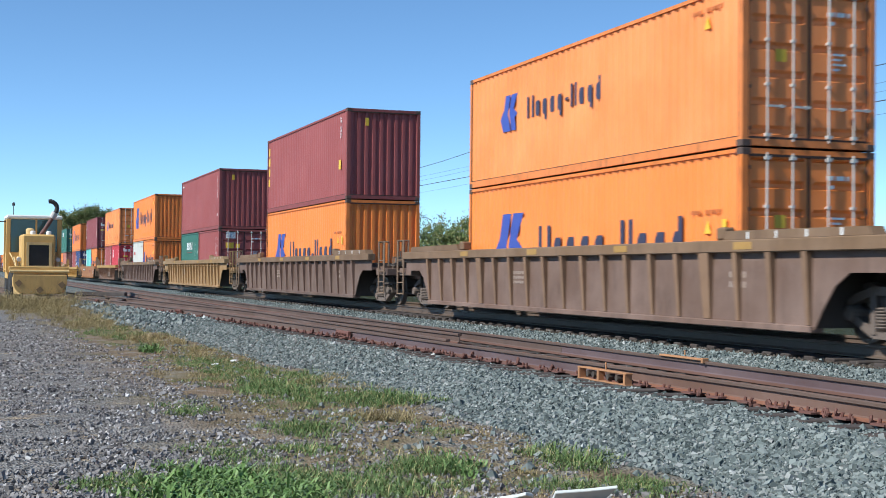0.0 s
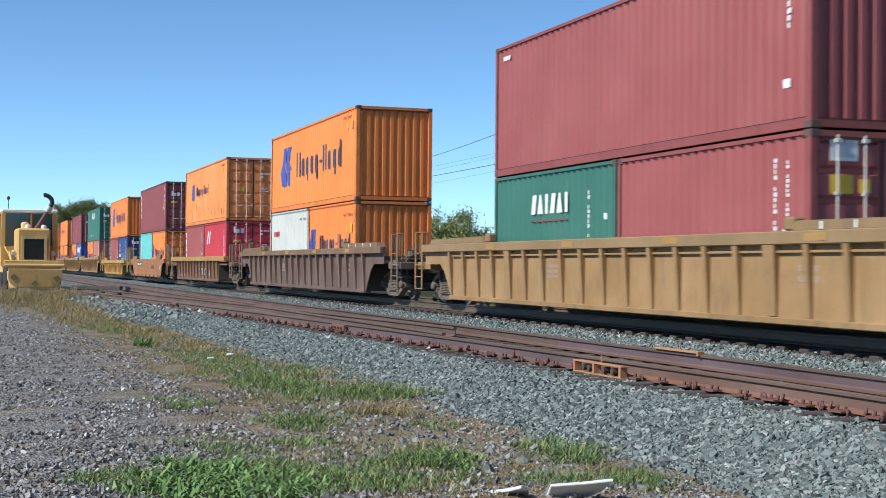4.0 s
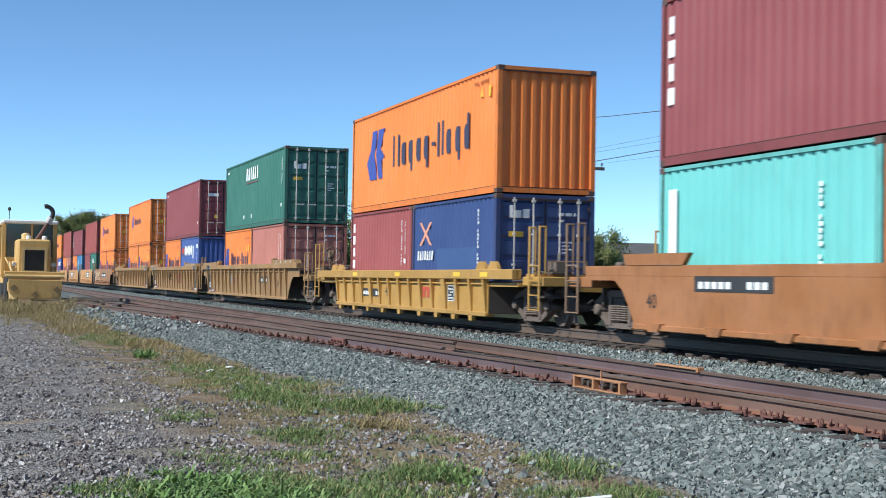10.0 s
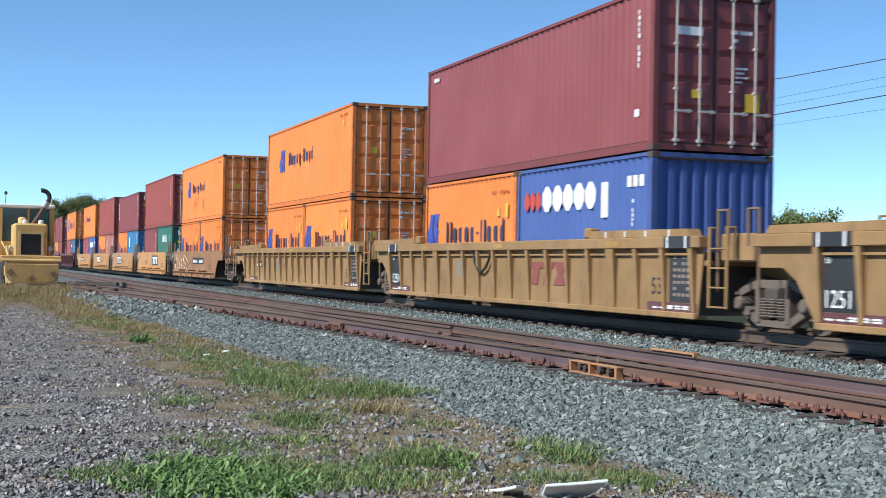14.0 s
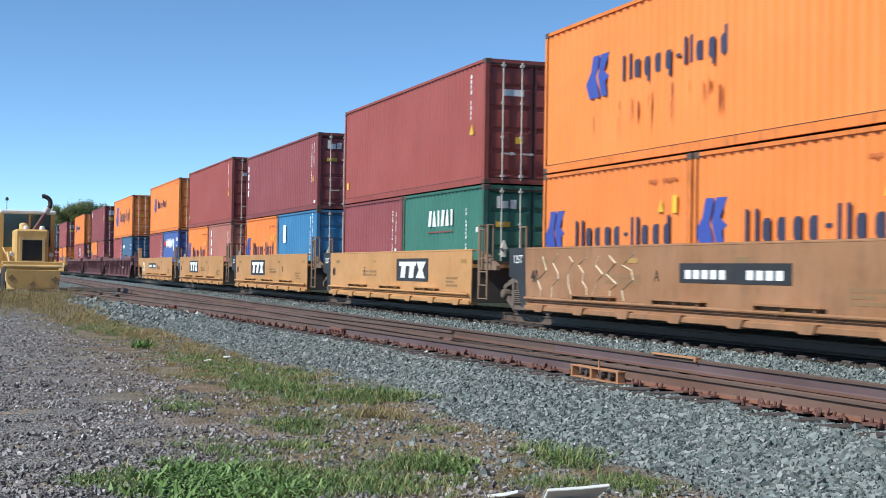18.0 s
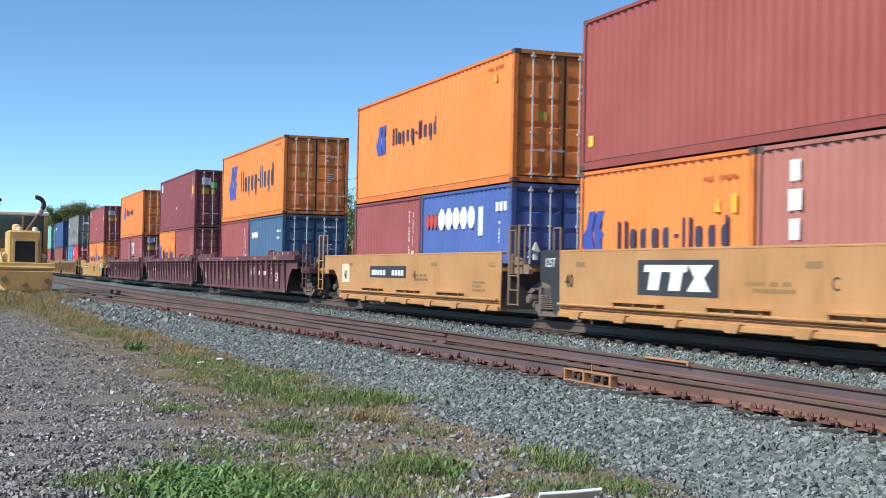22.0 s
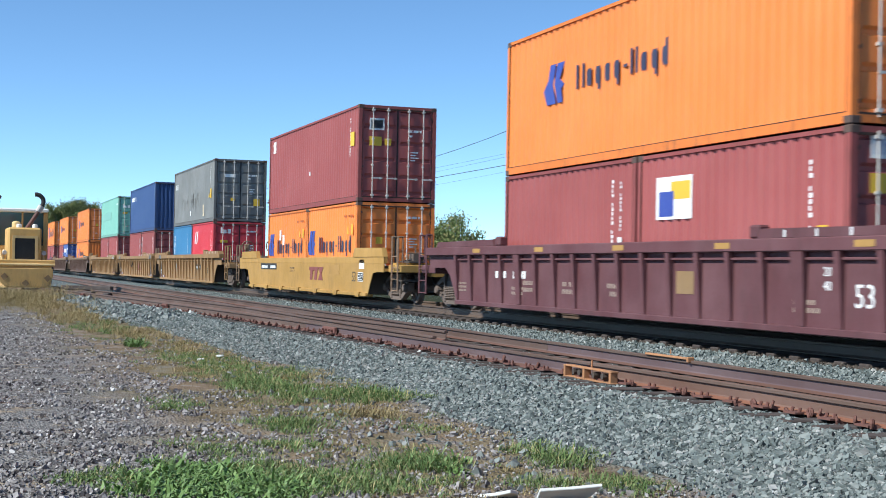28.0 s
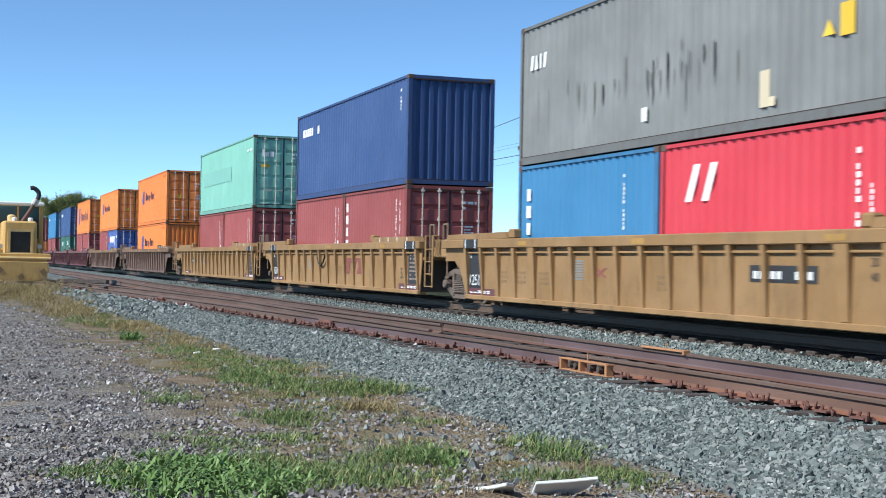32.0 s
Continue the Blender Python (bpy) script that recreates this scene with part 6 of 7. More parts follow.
def well_car(kind, x_front):
    c = dict(zb=0.19, zt=1.46, za=0.98, zc=0.19, b=(-14.2, 2.3), u=(-16.1, 4.05), t=(3.3, -16.0), ends=(1, 1), brake=(0, 0), square=False)
    c.update(CARS[kind])
    c["b0"], c["b1"] = c["b"]
    c["u0"], c["u1"] = c["u"]
    mat, zt = c["mat"], c["zt"]
    car = thing("well_car", pose(x_front, YC, 0), f"{c['word']} double-stack well car " + ("with ribbed sides" if c["style"] == "rib" else "with smooth sides"), "rail car", "well cars of the train")
    MOVING.append((car, x_front, YC, 0))

    def sheet():
        bm = bmesh.new()
        slab(bm, side_outline(c), -0.012, 0.012)
        return mesh_of("side_sheet", bm, mat)

    def chord():
        bm = bmesh.new()
        out = 0.13 if c["style"] == "rib" else 0.018
        soft_box(bm, c["u0"], c["u1"], -out, 0.1, zt - c["zc"], zt, 0.015)
        return mesh_of("top_chord", bm, c["chord"])

    def sill():
        bm = bmesh.new()
        soft_box(bm, c["b0"] + 0.02, c["b1"] - 0.02, -0.07, 0.16, c["zb"] - 0.04, c["zb"] + 0.06, 0.012)
        return mesh_of("side_sill", bm, mat)

    def rib(w=0.042):
        bm = bmesh.new()
        zl, zh = c["zb"] + 0.07, zt - c["zc"]
        v = [bm.verts.new(p) for p in ((-w, -0.045, zl), (w, -0.045, zl), (w, 0, zl), (-w, 0, zl), (-w * 1.5, -0.125, zh), (w * 1.5, -0.125, zh), (w * 1.5, 0, zh), (-w * 1.5, 0, zh))]
        for f in ((0, 3, 2, 1), (4, 5, 6, 7), (0, 1, 5, 4), (1, 2, 6, 5), (2, 3, 7, 6), (3, 0, 4, 7)):
            bm.faces.new([v[i] for i in f])
        return mesh_of("rib", bm, c.get("rib", mat))

    def pipe():
        bm = bmesh.new()
        rod(bm, (c["b0"] + 0.2, -0.05, zt - c["zc"] - 0.10), (c["b1"] - 0.2, -0.05, zt - c["zc"] - 0.10), 0.022, 6)
        return mesh_of("air_pipe", bm, mat)
    for s in (-1, 1):
        turn = pose(0, -CAR_W, 0) if s < 0 else pose(0, CAR_W, 0) @ Matrix.Diagonal((1, -1, 1, 1))
        part("side_sheet", cached(("sheet", kind), sheet), None, car, at=turn)
        part("top_chord", cached(("chord", kind), chord), None, car, at=turn)
        part("side_sill", cached(("sill", kind), sill), None, car, at=turn)
        if c["style"] == "rib":
            n = round((c["b1"] - c["b0"]) / 0.93)
            for i in range(n + 1):
                x = c["b0"] + 0.1 + (c["b1"] - c["b0"] - 0.2) * i / n
                post = i in (4, n - 3)
                part("rib", cached(("rib", kind, post), lambda: rib(0.10 if post else 0.042)), None, car, at=turn @ pose(x, 0, 0))
            if s < 0 and kind[:3] in ("tan", "cn_", "yel"):
                part("air_pipe", cached(("pipe", kind), pipe), None, car, at=turn)
        else:
            def foot():
                bm = bmesh.new()
                slab(bm, [(-0.16, 0.0), (0.16, 0.0), (0.26, 0.14), (-0.26, 0.14)], -0.10, 0.02)
                return mesh_of("foot_bracket", bm, mat)
            n = 7
            for i in range(n):
                part("foot_bracket", cached(("foot", kind), foot), None, car, at=turn @ pose(c["b0"] + 0.8 + (c["b1"] - c["b0"] - 1.6) * i / (n - 1), 0, 0.13))

    def bearer():
        bm = bmesh.new()
        box(bm, -0.2, 0.2, -CAR_W + 0.02, CAR_W - 0.02, 0.20, 0.30)
        return mesh_of("floor_bearer", bm, STEEL_DARK)

    def bulkhead():
        bm = bmesh.new()
        box(bm, -0.05, 0.05, -CAR_W + 0.02, CAR_W - 0.02, 0.22, zt - 0.25)
        return mesh_of("well_bulkhead", bm, STEEL_DARK)
    for i in range(6):
        part("floor_bearer", cached("bearer", bearer), None, car, at=pose(c["b0"] + 0.6 + (c["b1"] - c["b0"] - 1.2) * i / 5, 0, 0))
    for x in (c["b0"] + 0.05, c["b1"] - 0.05):
        part("well_bulkhead", cached(("bulk", zt), bulkhead), None, car, at=pose(x, 0, 0))

    for end, (e, b, u) in enumerate(((c["ends"][0], c["b1"], c["u1"]), (c["ends"][1], c["b0"], c["u0"]))):
        d = 1 if end == 0 else -1

        def deck():
            bm = bmesh.new()
            reach = u + d * 0.9 if e else b + d * 1.75
            lo, hi = sorted((b - d * 0.02, reach))
            slab(bm, [(lo, 0.74 if d < 0 else 0.86), (hi, 0.86 if d < 0 else 0.74), (hi, 1.06 if d < 0 else 0.98), (lo, 0.98 if d < 0 else 1.06)], -0.55, 0.55)
            lo, hi = sorted((b, u))
            box(bm, lo, hi, -CAR_W + 0.02, CAR_W - 0.02, c["za"] + 0.02, c["za"] + 0.10)
            if e:                                # end platform with a cross beam
                lo, hi = sorted((u - d * 0.12, u + d * 0.30))
                box(bm, lo, hi, -CAR_W + 0.25, CAR_W - 0.25, 0.95, 1.10)
                lo, hi = sorted((u, u + d * 1.05))
                for s in (-1, 1):                # side platforms where the ladders stand
                    y0, y1 = sorted((s * (CAR_W - 0.12), s * (CAR_W - 0.75)))
                    soft_box(bm, lo, hi, y0, y1, 0.84, 1.04, 0.02)
            return mesh_of("end_deck", bm, mat)
        part("end_deck", cached(("deck", kind, end), deck), None, car)
        if e:
            part("coupler", cached("coupler", coupler_mesh), None, car, at=pose(u + d * 0.72, 0, 0, 0, 0, 0 if d > 0 else 180))
            high = 2.05 if kind in ("rust40", "yellow40", "ttx_front", "ttx_rear") else 1.78
            grey = mat if kind in ("ttx_rear", "yellow40") or kind.startswith(("cn_", "tan")) else GRIP_STEEL
            ladder(car, grey, pose(u + d * 0.75, -CAR_W + 0.06, 0), high)
            ladder(car, grey, pose(u + d * 0.75, CAR_W - 0.2, 0), high)
            clutter(car, pose(u + d * 0.1, 0, 0, 0, 0, 0 if d > 0 else 180), kind)
            if not c["brake"][end]:
                continue
            v = u + 1.75 if kind == "yellow53" else u
            part("brake_wheel", cached("brake_wheel", brake_wheel_mesh), None, car, "dark steel hand brake wheel", at=pose(v + d * 0.42, -0.55, 1.75, 0, 0, 0 if d > 0 else 180))

            def stand():
                bm = bmesh.new()
                box(bm, -0.05, 0.05, -0.07, 0.07, 1.0, 1.85)
                soft_box(bm, -0.07, 0.07, -0.11, 0.11, 1.62, 1.9, 0.03)
                return mesh_of("brake_stand", bm, GRIP_STEEL)

            def tank():
                bm = bmesh.new()
                lathe(bm, [(-0.42, 0.05), (-0.38, 0.17), (-0.28, 0.21), (0.28, 0.21), (0.38, 0.17), (0.42, 0.05)], (0, 0, 0), "y", 14)
                return mesh_of("air_reservoir", bm, c["chord"] if kind == "chord48" else GRIP_STEEL)
            if kind in ("chord48", "ttx_front"):
                part("air_reservoir", cached(("tank", kind == "chord48"), tank), None, car, at=pose(u - d * 0.35, 0.35, 1.5))
            part("brake_stand", cached("stand", stand), None, car, at=pose(v + d * 0.3, -0.55, 0))
        else:
            def pair():
                bm = bmesh.new()
                tube(bm, [(0, 0, 0.6), (0, 0, 1.85), (d * 0.3, 0, 1.85), (d * 0.3, 0, 1.3)], 0.02)
                return mesh_of("handrail", bm, GRIP_STEEL)
            for y in (-CAR_W + 0.1, CAR_W - 0.1):
                part("handrail", cached(("pair", end), pair), None, car, at=pose(u + d * 0.2, y, 0))
            if c["style"] == "rib" and end == 0:
                ladder(car, mat, pose(u + 0.3, -CAR_W + 0.04, 0))

                def step_block():
                    bm = bmesh.new()
                    soft_box(bm, 0.0, 0.95, -CAR_W + 0.25, -CAR_W + 1.0, 1.06, 1.50, 0.03)
                    return mesh_of("end_platform", bm, mat)
                part("end_platform", cached(("platform", mat.name), step_block), None, car, at=pose(u, 0, 0))
    if c["style"] == "rib" and zt > 1.4:
        def guide():
            bm = bmesh.new()
            slab(bm, [(-0.40, 0.004), (3.25, 0.004), (3.15, 0.12), (-0.30, 0.14)], -0.10, 0.14)
            for x in (-0.2, 1.4, 2.95):
                box(bm, x - 0.06, x + 0.06, -0.06, 0.08, 0.0, 0.06)
            soft_box(bm, -0.62, -0.36, -0.10, 0.10, 0.0, 0.20, 0.03)
            return mesh_of("guide_plate", bm, c["chord"])
        g = part("guide_plate", cached(("guide", kind), guide), None, car, at=pose(c["u1"] - 3.6, -CAR_W, zt))
        for x in (0.3, 1.05, 1.8, 2.6):
            part("white_stripe", cached("stripe", stripe_mesh), None, g, "white reflective stripe", at=pose(x, 0, 0))
        part("guide_plate", cached(("guide", kind), guide), None, car, at=pose(-12.2, -CAR_W, zt, 0, 0, 0) @ pose(0, 0.02, 0, 0, 0, 180))
    if kind == "rust40":
        def lip():
            bm = bmesh.new()
            slab(bm, [(-1.25, 0.004), (0.75, 0.004), (0.85, 0.20), (-1.45, 0.20)], -0.06, 0.03)
            return mesh_of("coaming", bm, mat)
        part("coaming", cached("lip", lip), None, car, at=pose(0, -CAR_W, zt))
        part("coaming", cached("lip", lip), None, car, at=pose(-12.2, -CAR_W, zt, 0, 0, 180))
    if zt < 1.28 and kind == "yellow53":
        def coaming():
            bm = bmesh.new()
            slab(bm, [(0.5, 0.0), (3.5, 0.0), (3.35, 0.24), (0.7, 0.26)], -0.04, 0.10)
            return mesh_of("coaming", bm, mat)
        part("coaming", cached("coaming", coaming), None, car, at=pose(0, -CAR_W, zt))
        part("coaming", cached("coaming", coaming), None, car, at=pose(-12.2, -CAR_W + 0.06, zt, 0, 0, 180))
    for e, (b, u) in enumerate(((c["b1"], c["u1"]), (c["b0"], c["u0"]))):
        d = 1 if e == 0 else -1

        def under():
            bm = bmesh.new()
            lo, hi = sorted((b - d * 0.1, max(u * d, b * d + 1.3) * d))
            box(bm, lo, hi, -0.34, 0.34, 0.50, 0.92)
            return mesh_of("centre_sill", bm, STEEL_DARK)
        part("centre_sill", cached(("under", kind, e), under), None, car)
        if c["ends"][e]:
            def gear():
                bm = bmesh.new()
                box(bm, 0.0, 0.05, -1.15, 1.15, 0.52, 0.98)
                tube(bm, [(0.1, -1.0, 0.95), (0.25, -1.0, 0.45), (0.5, -0.6, 0.32), (0.9, -0.2, 0.40)], 0.03)
                box(bm, -0.5, -0.05, -0.95, -0.45, 0.62, 0.94)
                return mesh_of("brake_rigging", bm, STEEL_DARK)
            part("brake_rigging", cached("rigging", gear), None, car, at=pose(u + d * 0.15, 0, 0, 0, 0, 0 if d > 0 else 180))
    for x in c["t"]:
        truck(car, x)
    car_marks(car, kind, c)
    return car


def plate(car, x, z, w, h, back, front, cols):
    """A number plate: a dark panel and pale bars."""
    bm = bmesh.new()
    box(bm, x, x + w, -CAR_W - 0.020, -CAR_W - 0.013, z, z + h)
    p = part("number_panel", bm, back, car) if back else car
    bm = bmesh.new()
    bars(bm, x + 0.06 * w, x + 0.96 * w, z + 0.2 * h, z + 0.85 * h, cols, -CAR_W - 0.021, 1, 0.3)
    tagged(part("number_mark", bm, front, p), kind="stuff")


def blazon(car, x, z, w, h, back, front):
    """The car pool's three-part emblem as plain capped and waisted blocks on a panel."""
    host = car
    if back:
        bm = bmesh.new()
        box(bm, x, x + w, -CAR_W - 0.020, -CAR_W - 0.013, z, z + h)
        host = part("emblem_panel", bm, back, car)
    bm = bmesh.new()
    u = w * 0.26
    for i in range(2):
        a = x + (0.10 + 0.27 * i) * w
        slab(bm, [(a + 0.15 * u, z + 0.14 * h), (a + 0.70 * u, z + 0.14 * h), (a + 0.84 * u, z + 0.66 * h), (a + 1.02 * u, z + 0.66 * h), (a + 1.06 * u, z + 0.86 * h), (a, z + 0.86 * h), (a - 0.04 * u, z + 0.66 * h), (a + 0.28 * u, z + 0.66 * h)],
             -CAR_W - 0.026, -CAR_W - 0.022)
    a = x + 0.64 * w
    slab(bm, [(a, z + 0.14 * h), (a + 1.05 * u, z + 0.14 * h), (a + 0.76 * u, z + 0.5 * h), (a + 1.15 * u, z + 0.86 * h), (a + 0.07 * u, z + 0.86 * h), (a + 0.34 * u, z + 0.5 * h)], -CAR_W - 0.026, -CAR_W - 0.022)
    tagged(part("emblem", bm, front, host), kind="stuff")


def data_lines(plate_ob):
    """White frame and rows of small writing, as bars, on a black data plate."""
    vs = [v.co for v in plate_ob.data.vertices]
    x0, x1, z0, z1 = min(v.x for v in vs), max(v.x for v in vs), min(v.z for v in vs), max(v.z for v in vs)
    y = -CAR_W - 0.018
    bm = bmesh.new()
    for a, b, c, d in ((x0, x1, z1 - 0.02, z1), (x0, x1, z0, z0 + 0.02), (x0, x0 + 0.02, z0 + 0.02, z1 - 0.02), (x1 - 0.02, x1, z0 + 0.02, z1 - 0.02)):
        box(bm, a, b, y - 0.004, y, c, d)
    bars(bm, x0 + 0.05, x1 - 0.04, z0 + 0.05, z1 - 0.03, 3, y, 4, 0.45)
    tagged(part("data_print", bm, M_WHITE, plate_ob), kind="stuff")


def small_print(car, x, z, w, h, rows, mat):
    bm = bmesh.new()
    bars(bm, x, x + w, z, z + h, max(3, round(w / 0.11)), -CAR_W - 0.014, rows, 0.4, random.Random(int(abs(x) * 100)))
    tagged(part("small_print", bm, mat, car), kind="stuff")


def mark_at(x, z, y=-0.016):
    return pose(x, -CAR_W + y, z)


UNIT_LETTERS = []


def car_marks(car, kind, c):
    if kind in ("ttx_mid", "ttx_front", "ttx_rear"):
        unit = len(UNIT_LETTERS) % 5
        UNIT_LETTERS.append(car)
        if kind == "ttx_mid":
            blazon(car, -5.55 if unit == 1 else -9.25, 0.64, 2.6, 0.58, BLACK_PAINT, M_WHITE)
        elif kind == "ttx_front":
            plate(car, -6.08, 0.79, 3.16, 0.31, BLACK_PAINT, M_WHITE, 11)
        else:
            plate(car, -9.56, 0.79, 3.2, 0.31, BLACK_PAINT, M_WHITE, 11)
        if kind == "ttx_rear":
            bm = bmesh.new()
            box(bm, -12.45, -11.65, -CAR_W - 0.018, -CAR_W - 0.013, 0.62, 1.16)
            part("painted_panel", bm, M_CHALK, car)
        lettering("40", 0.36, M_BLACK, car, mark_at(-11.98 if kind != "ttx_rear" else -12.05, 0.72, -0.022))
        lettering("AEDCB"[unit], 0.27, M_BLACK, car, mark_at((-6.85, -8.6, -3.6, -3.72, -5.65)[unit], 0.80))
        for x0, x1 in ((-10.14, -8.32), (-6.99, -5.22), (-3.9, -2.1)):
            bm = bmesh.new()
            slab(bm, [(x0, 0.485), (x1, 0.485), (x1 - 0.03, 0.515), (x0 + 0.03, 0.515)], -CAR_W - 0.14, -CAR_W - 0.0125)
            for u in (x0 + 0.15, (x0 + x1) / 2, x1 - 0.15):
                box(bm, u - 0.015, u + 0.015, -CAR_W - 0.11, -CAR_W - 0.0125, 0.40, 0.485)
            part("side_shelf", bm, c["mat"], car)
        for x in (-11.7, -7.9, -4.4, -0.6):
            bm = bmesh.new()
            box(bm, x, x + 0.36, -CAR_W - 0.018, -CAR_W - 0.0125, 1.10, 1.19)
            part("reflector", bm, CHORD_YELLOW if x in (-0.6, -7.9) else CHORD_OCHRE, car)
        bm = bmesh.new()
        rod(bm, (c["b0"] + 0.05, -CAR_W - 0.075, 0.395), (c["b1"] - 0.05, -CAR_W - 0.075, 0.395), 0.028, 8)
        soft_box(bm, c["b0"] + 0.05, c["b1"] - 0.05, -CAR_W - 0.05, -CAR_W - 0.0125, 0.325, 0.35, 0.006)
        for i in range(9):
            u = c["b0"] + 0.4 + (c["b1"] - c["b0"] - 0.8) * i / 8
            box(bm, u - 0.03, u + 0.03, -CAR_W - 0.085, -CAR_W - 0.0125, 0.36, 0.43)
        part("side_ledge", bm, c["mat"], car)
        # pale guide cones on stems at the ends of the well
        for x in (c["b0"] - 0.35, c["b1"] + 0.35):
            bm = bmesh.new()
            rod(bm, (0, 0, 0.18), (0, 0, 0.38), 0.10, 4, 0.02)
            rod(bm, (0, 0, 0), (0, 0, 0.22), 0.06, 6)
            part("guide_cone", bm, CONE_PALE, car, "pale steel guide cone", at=pose(x, -0.95, 1.25, 0, 0, 45))
        if kind == "ttx_front":
            rng = random.Random(4)
            bm = bmesh.new()
            for k in range(7):
                u = -11.6 + k * 0.62
                pts = [(u + rng.uniform(-0.25, 0.25), -CAR_W - 0.014, 0.45 + 0.8 * j / 5 + rng.uniform(-0.05, 0.05)) for j in range(6)]
                tube(bm, pts, 0.012, 4)
            tagged(part("scrawl", bm, M_CHALK, car, "pale scrawled paint lines"), kind="stuff")
        small_print(car, -8.8 if unit < 2 else -5.9, 0.74, 1.4, 0.20, 2, CHORD_OCHRE)
        small_print(car, -1.6, 0.55, 0.8, 0.26, 3, CHORD_OCHRE)
        for e, x in ((0, c["b1"]), (1, c["b0"])):
            if c["ends"][e]:
                continue
            if e == 1:
                bm = bmesh.new()
                slab(bm, [(x - 0.98, 1.42), (x - 0.02, 1.42), (x - 0.02, 0.20), (x - 0.30, 0.20), (x - 0.50, 0.74), (x - 0.98, 0.82)], -CAR_W + 0.0, -CAR_W + 0.08)
                p = part("end_panel", bm, BLACK_PAINT, car, "black painted end panel")
                lettering("125T", 0.24, M_WHITE, p, pose(x - 0.5, -CAR_W - 0.004, 1.10))
            else:
                ladder(car, GRIP_STEEL, pose(x + 0.45, -CAR_W + 0.10, -0.05), 2.0)
                bm = bmesh.new()
                slab(bm, [(x, 0.95), (x + 1.0, 0.95), (x + 1.0, 1.05), (x + 0.35, 1.30), (x, 1.38)], -CAR_W + 0.2, -CAR_W + 0.3)
                part("end_bracket", bm, GRIP_STEEL, car)
    elif kind.startswith("tan_"):
        if kind != "tan_mid":
            plate(car, -2.85 if kind == "tan_front" else -12.40, 0.74, 1.65, 0.24, BLACK_PAINT, M_WHITE, 10)
        if kind == "tan_rear":
            bm = bmesh.new()
            box(bm, -13.84, -12.28, -CAR_W - 0.0165, -CAR_W - 0.0125, 0.25, 0.38)
            q = part("reflector_panel", bm, CAR_MAROON, car, "maroon reflector panel")
            bm = bmesh.new()
            bars(bm, -13.7, -12.8, 0.28, 0.35, 3, -CAR_W - 0.017, 2)
            tagged(part("reflector_strip", bm, M_WHITE, q), kind="stuff")
            lettering("53", 0.34, M_BLACK, car, mark_at(-14.0, 0.55))
        for x in (-12.6, -11.6, -10.4, -5.6):
            small_print(car, x, 0.55, 0.6, 0.28, 3, CHORD_OCHRE)
        bm = bmesh.new()
        for i in range(8):
            box(bm, -8.95, -8.38, -CAR_W - 0.018, -CAR_W - 0.013, 0.67 + i * 0.047, 0.70 + i * 0.047)
        tagged(part("painted_panel", bm, GREY, car), kind="stuff")
        lettering("20", 0.17, M_BLACK, car, mark_at(0.0, 0.98))
        lettering("40", 0.17, M_BLACK, car, mark_at(0.0, 0.79))
        for x in (-11.2, -6.3, -0.9):
            bm = bmesh.new()
            box(bm, x, x + 0.45, -CAR_W - 0.136, -CAR_W - 0.131, 1.31, 1.40)
            part("reflector", bm, CHORD_YELLOW, car)
        if kind == "tan_front":
            lettering("53", 0.34, M_BLACK, car, mark_at(0.6, 0.6))
        if kind == "tan_mid":
            blazon(car, -4.8, 0.50, 2.15, 0.62, None, M_FADED_RED)
            bm = bmesh.new()
            tube(bm, [(-7.75, -CAR_W - 0.06, 1.30), (-7.6, -CAR_W - 0.08, 1.02), (-7.36, -CAR_W - 0.09, 0.84), (-7.15, -CAR_W - 0.09, 0.80), (-6.9, -CAR_W - 0.09, 0.90), (-6.75, -CAR_W - 0.08, 1.06), (-6.62, -CAR_W - 0.06, 1.30)], 0.03, 8)
            part("hanging_hose", bm, RUBBER, car, "black hose hanging from the top chord")
        else:
            bm = bmesh.new()
            slab(bm, [(-7.94, 0.72), (-7.82, 0.72), (-7.42, 0.90), (-7.54, 0.90)], -CAR_W - 0.018, -CAR_W - 0.013)
            slab(bm, [(-7.54, 0.72), (-7.42, 0.72), (-7.82, 0.90), (-7.94, 0.90)], -CAR_W - 0.0175, -CAR_W - 0.013)
            part("emblem", bm, M_FADED_RED, car)
        for e, x in ((0, c["b1"]), (1, c["b0"])):
            if not c["ends"][e]:
                d = 1 if e == 0 else -1
                lo, hi = sorted((x - d * 0.92, x - d * 0.06))
                bm = bmesh.new()
                box(bm, lo, hi, -CAR_W - 0.016, -CAR_W - 0.0125, 0.40, 1.26)
                p = part("end_panel", bm, BLACK_PAINT, car, "black painted end panel")
                bm = bmesh.new()
                box(bm, lo, hi, -CAR_W - 0.134, -CAR_W - 0.1305, 1.27, 1.46)
                part("end_band", bm, BLACK_PAINT, p)
                bm = bmesh.new()
                for k in (0.12, 0.80):
                    box(bm, lo + k * 0.86, lo + k * 0.86 + 0.045, -CAR_W - 0.138, -CAR_W - 0.134, 1.27, 1.46)
                tagged(part("white_stripe", bm, M_WHITE, p), kind="stuff")
                if d < 0:
                    lettering("1251", 0.34, M_WHITE, p, pose((lo + hi) / 2, -CAR_W - 0.019, 0.46))
                    lettering("53", 0.12, M_WHITE, p, pose(lo + 0.2, -CAR_W - 0.019, 1.05))
                else:
                    bm = bmesh.new()
                    bars(bm, lo + 0.15, hi - 0.15, 0.5, 1.2, 4, -CAR_W - 0.0165, 7, 0.5)
                    tagged(part("small_print", bm, M_PATCH, p), kind="stuff")
                    lettering("53", 0.40, M_BLACK, car, mark_at(lo - 0.42, 0.52))
                bm = bmesh.new()
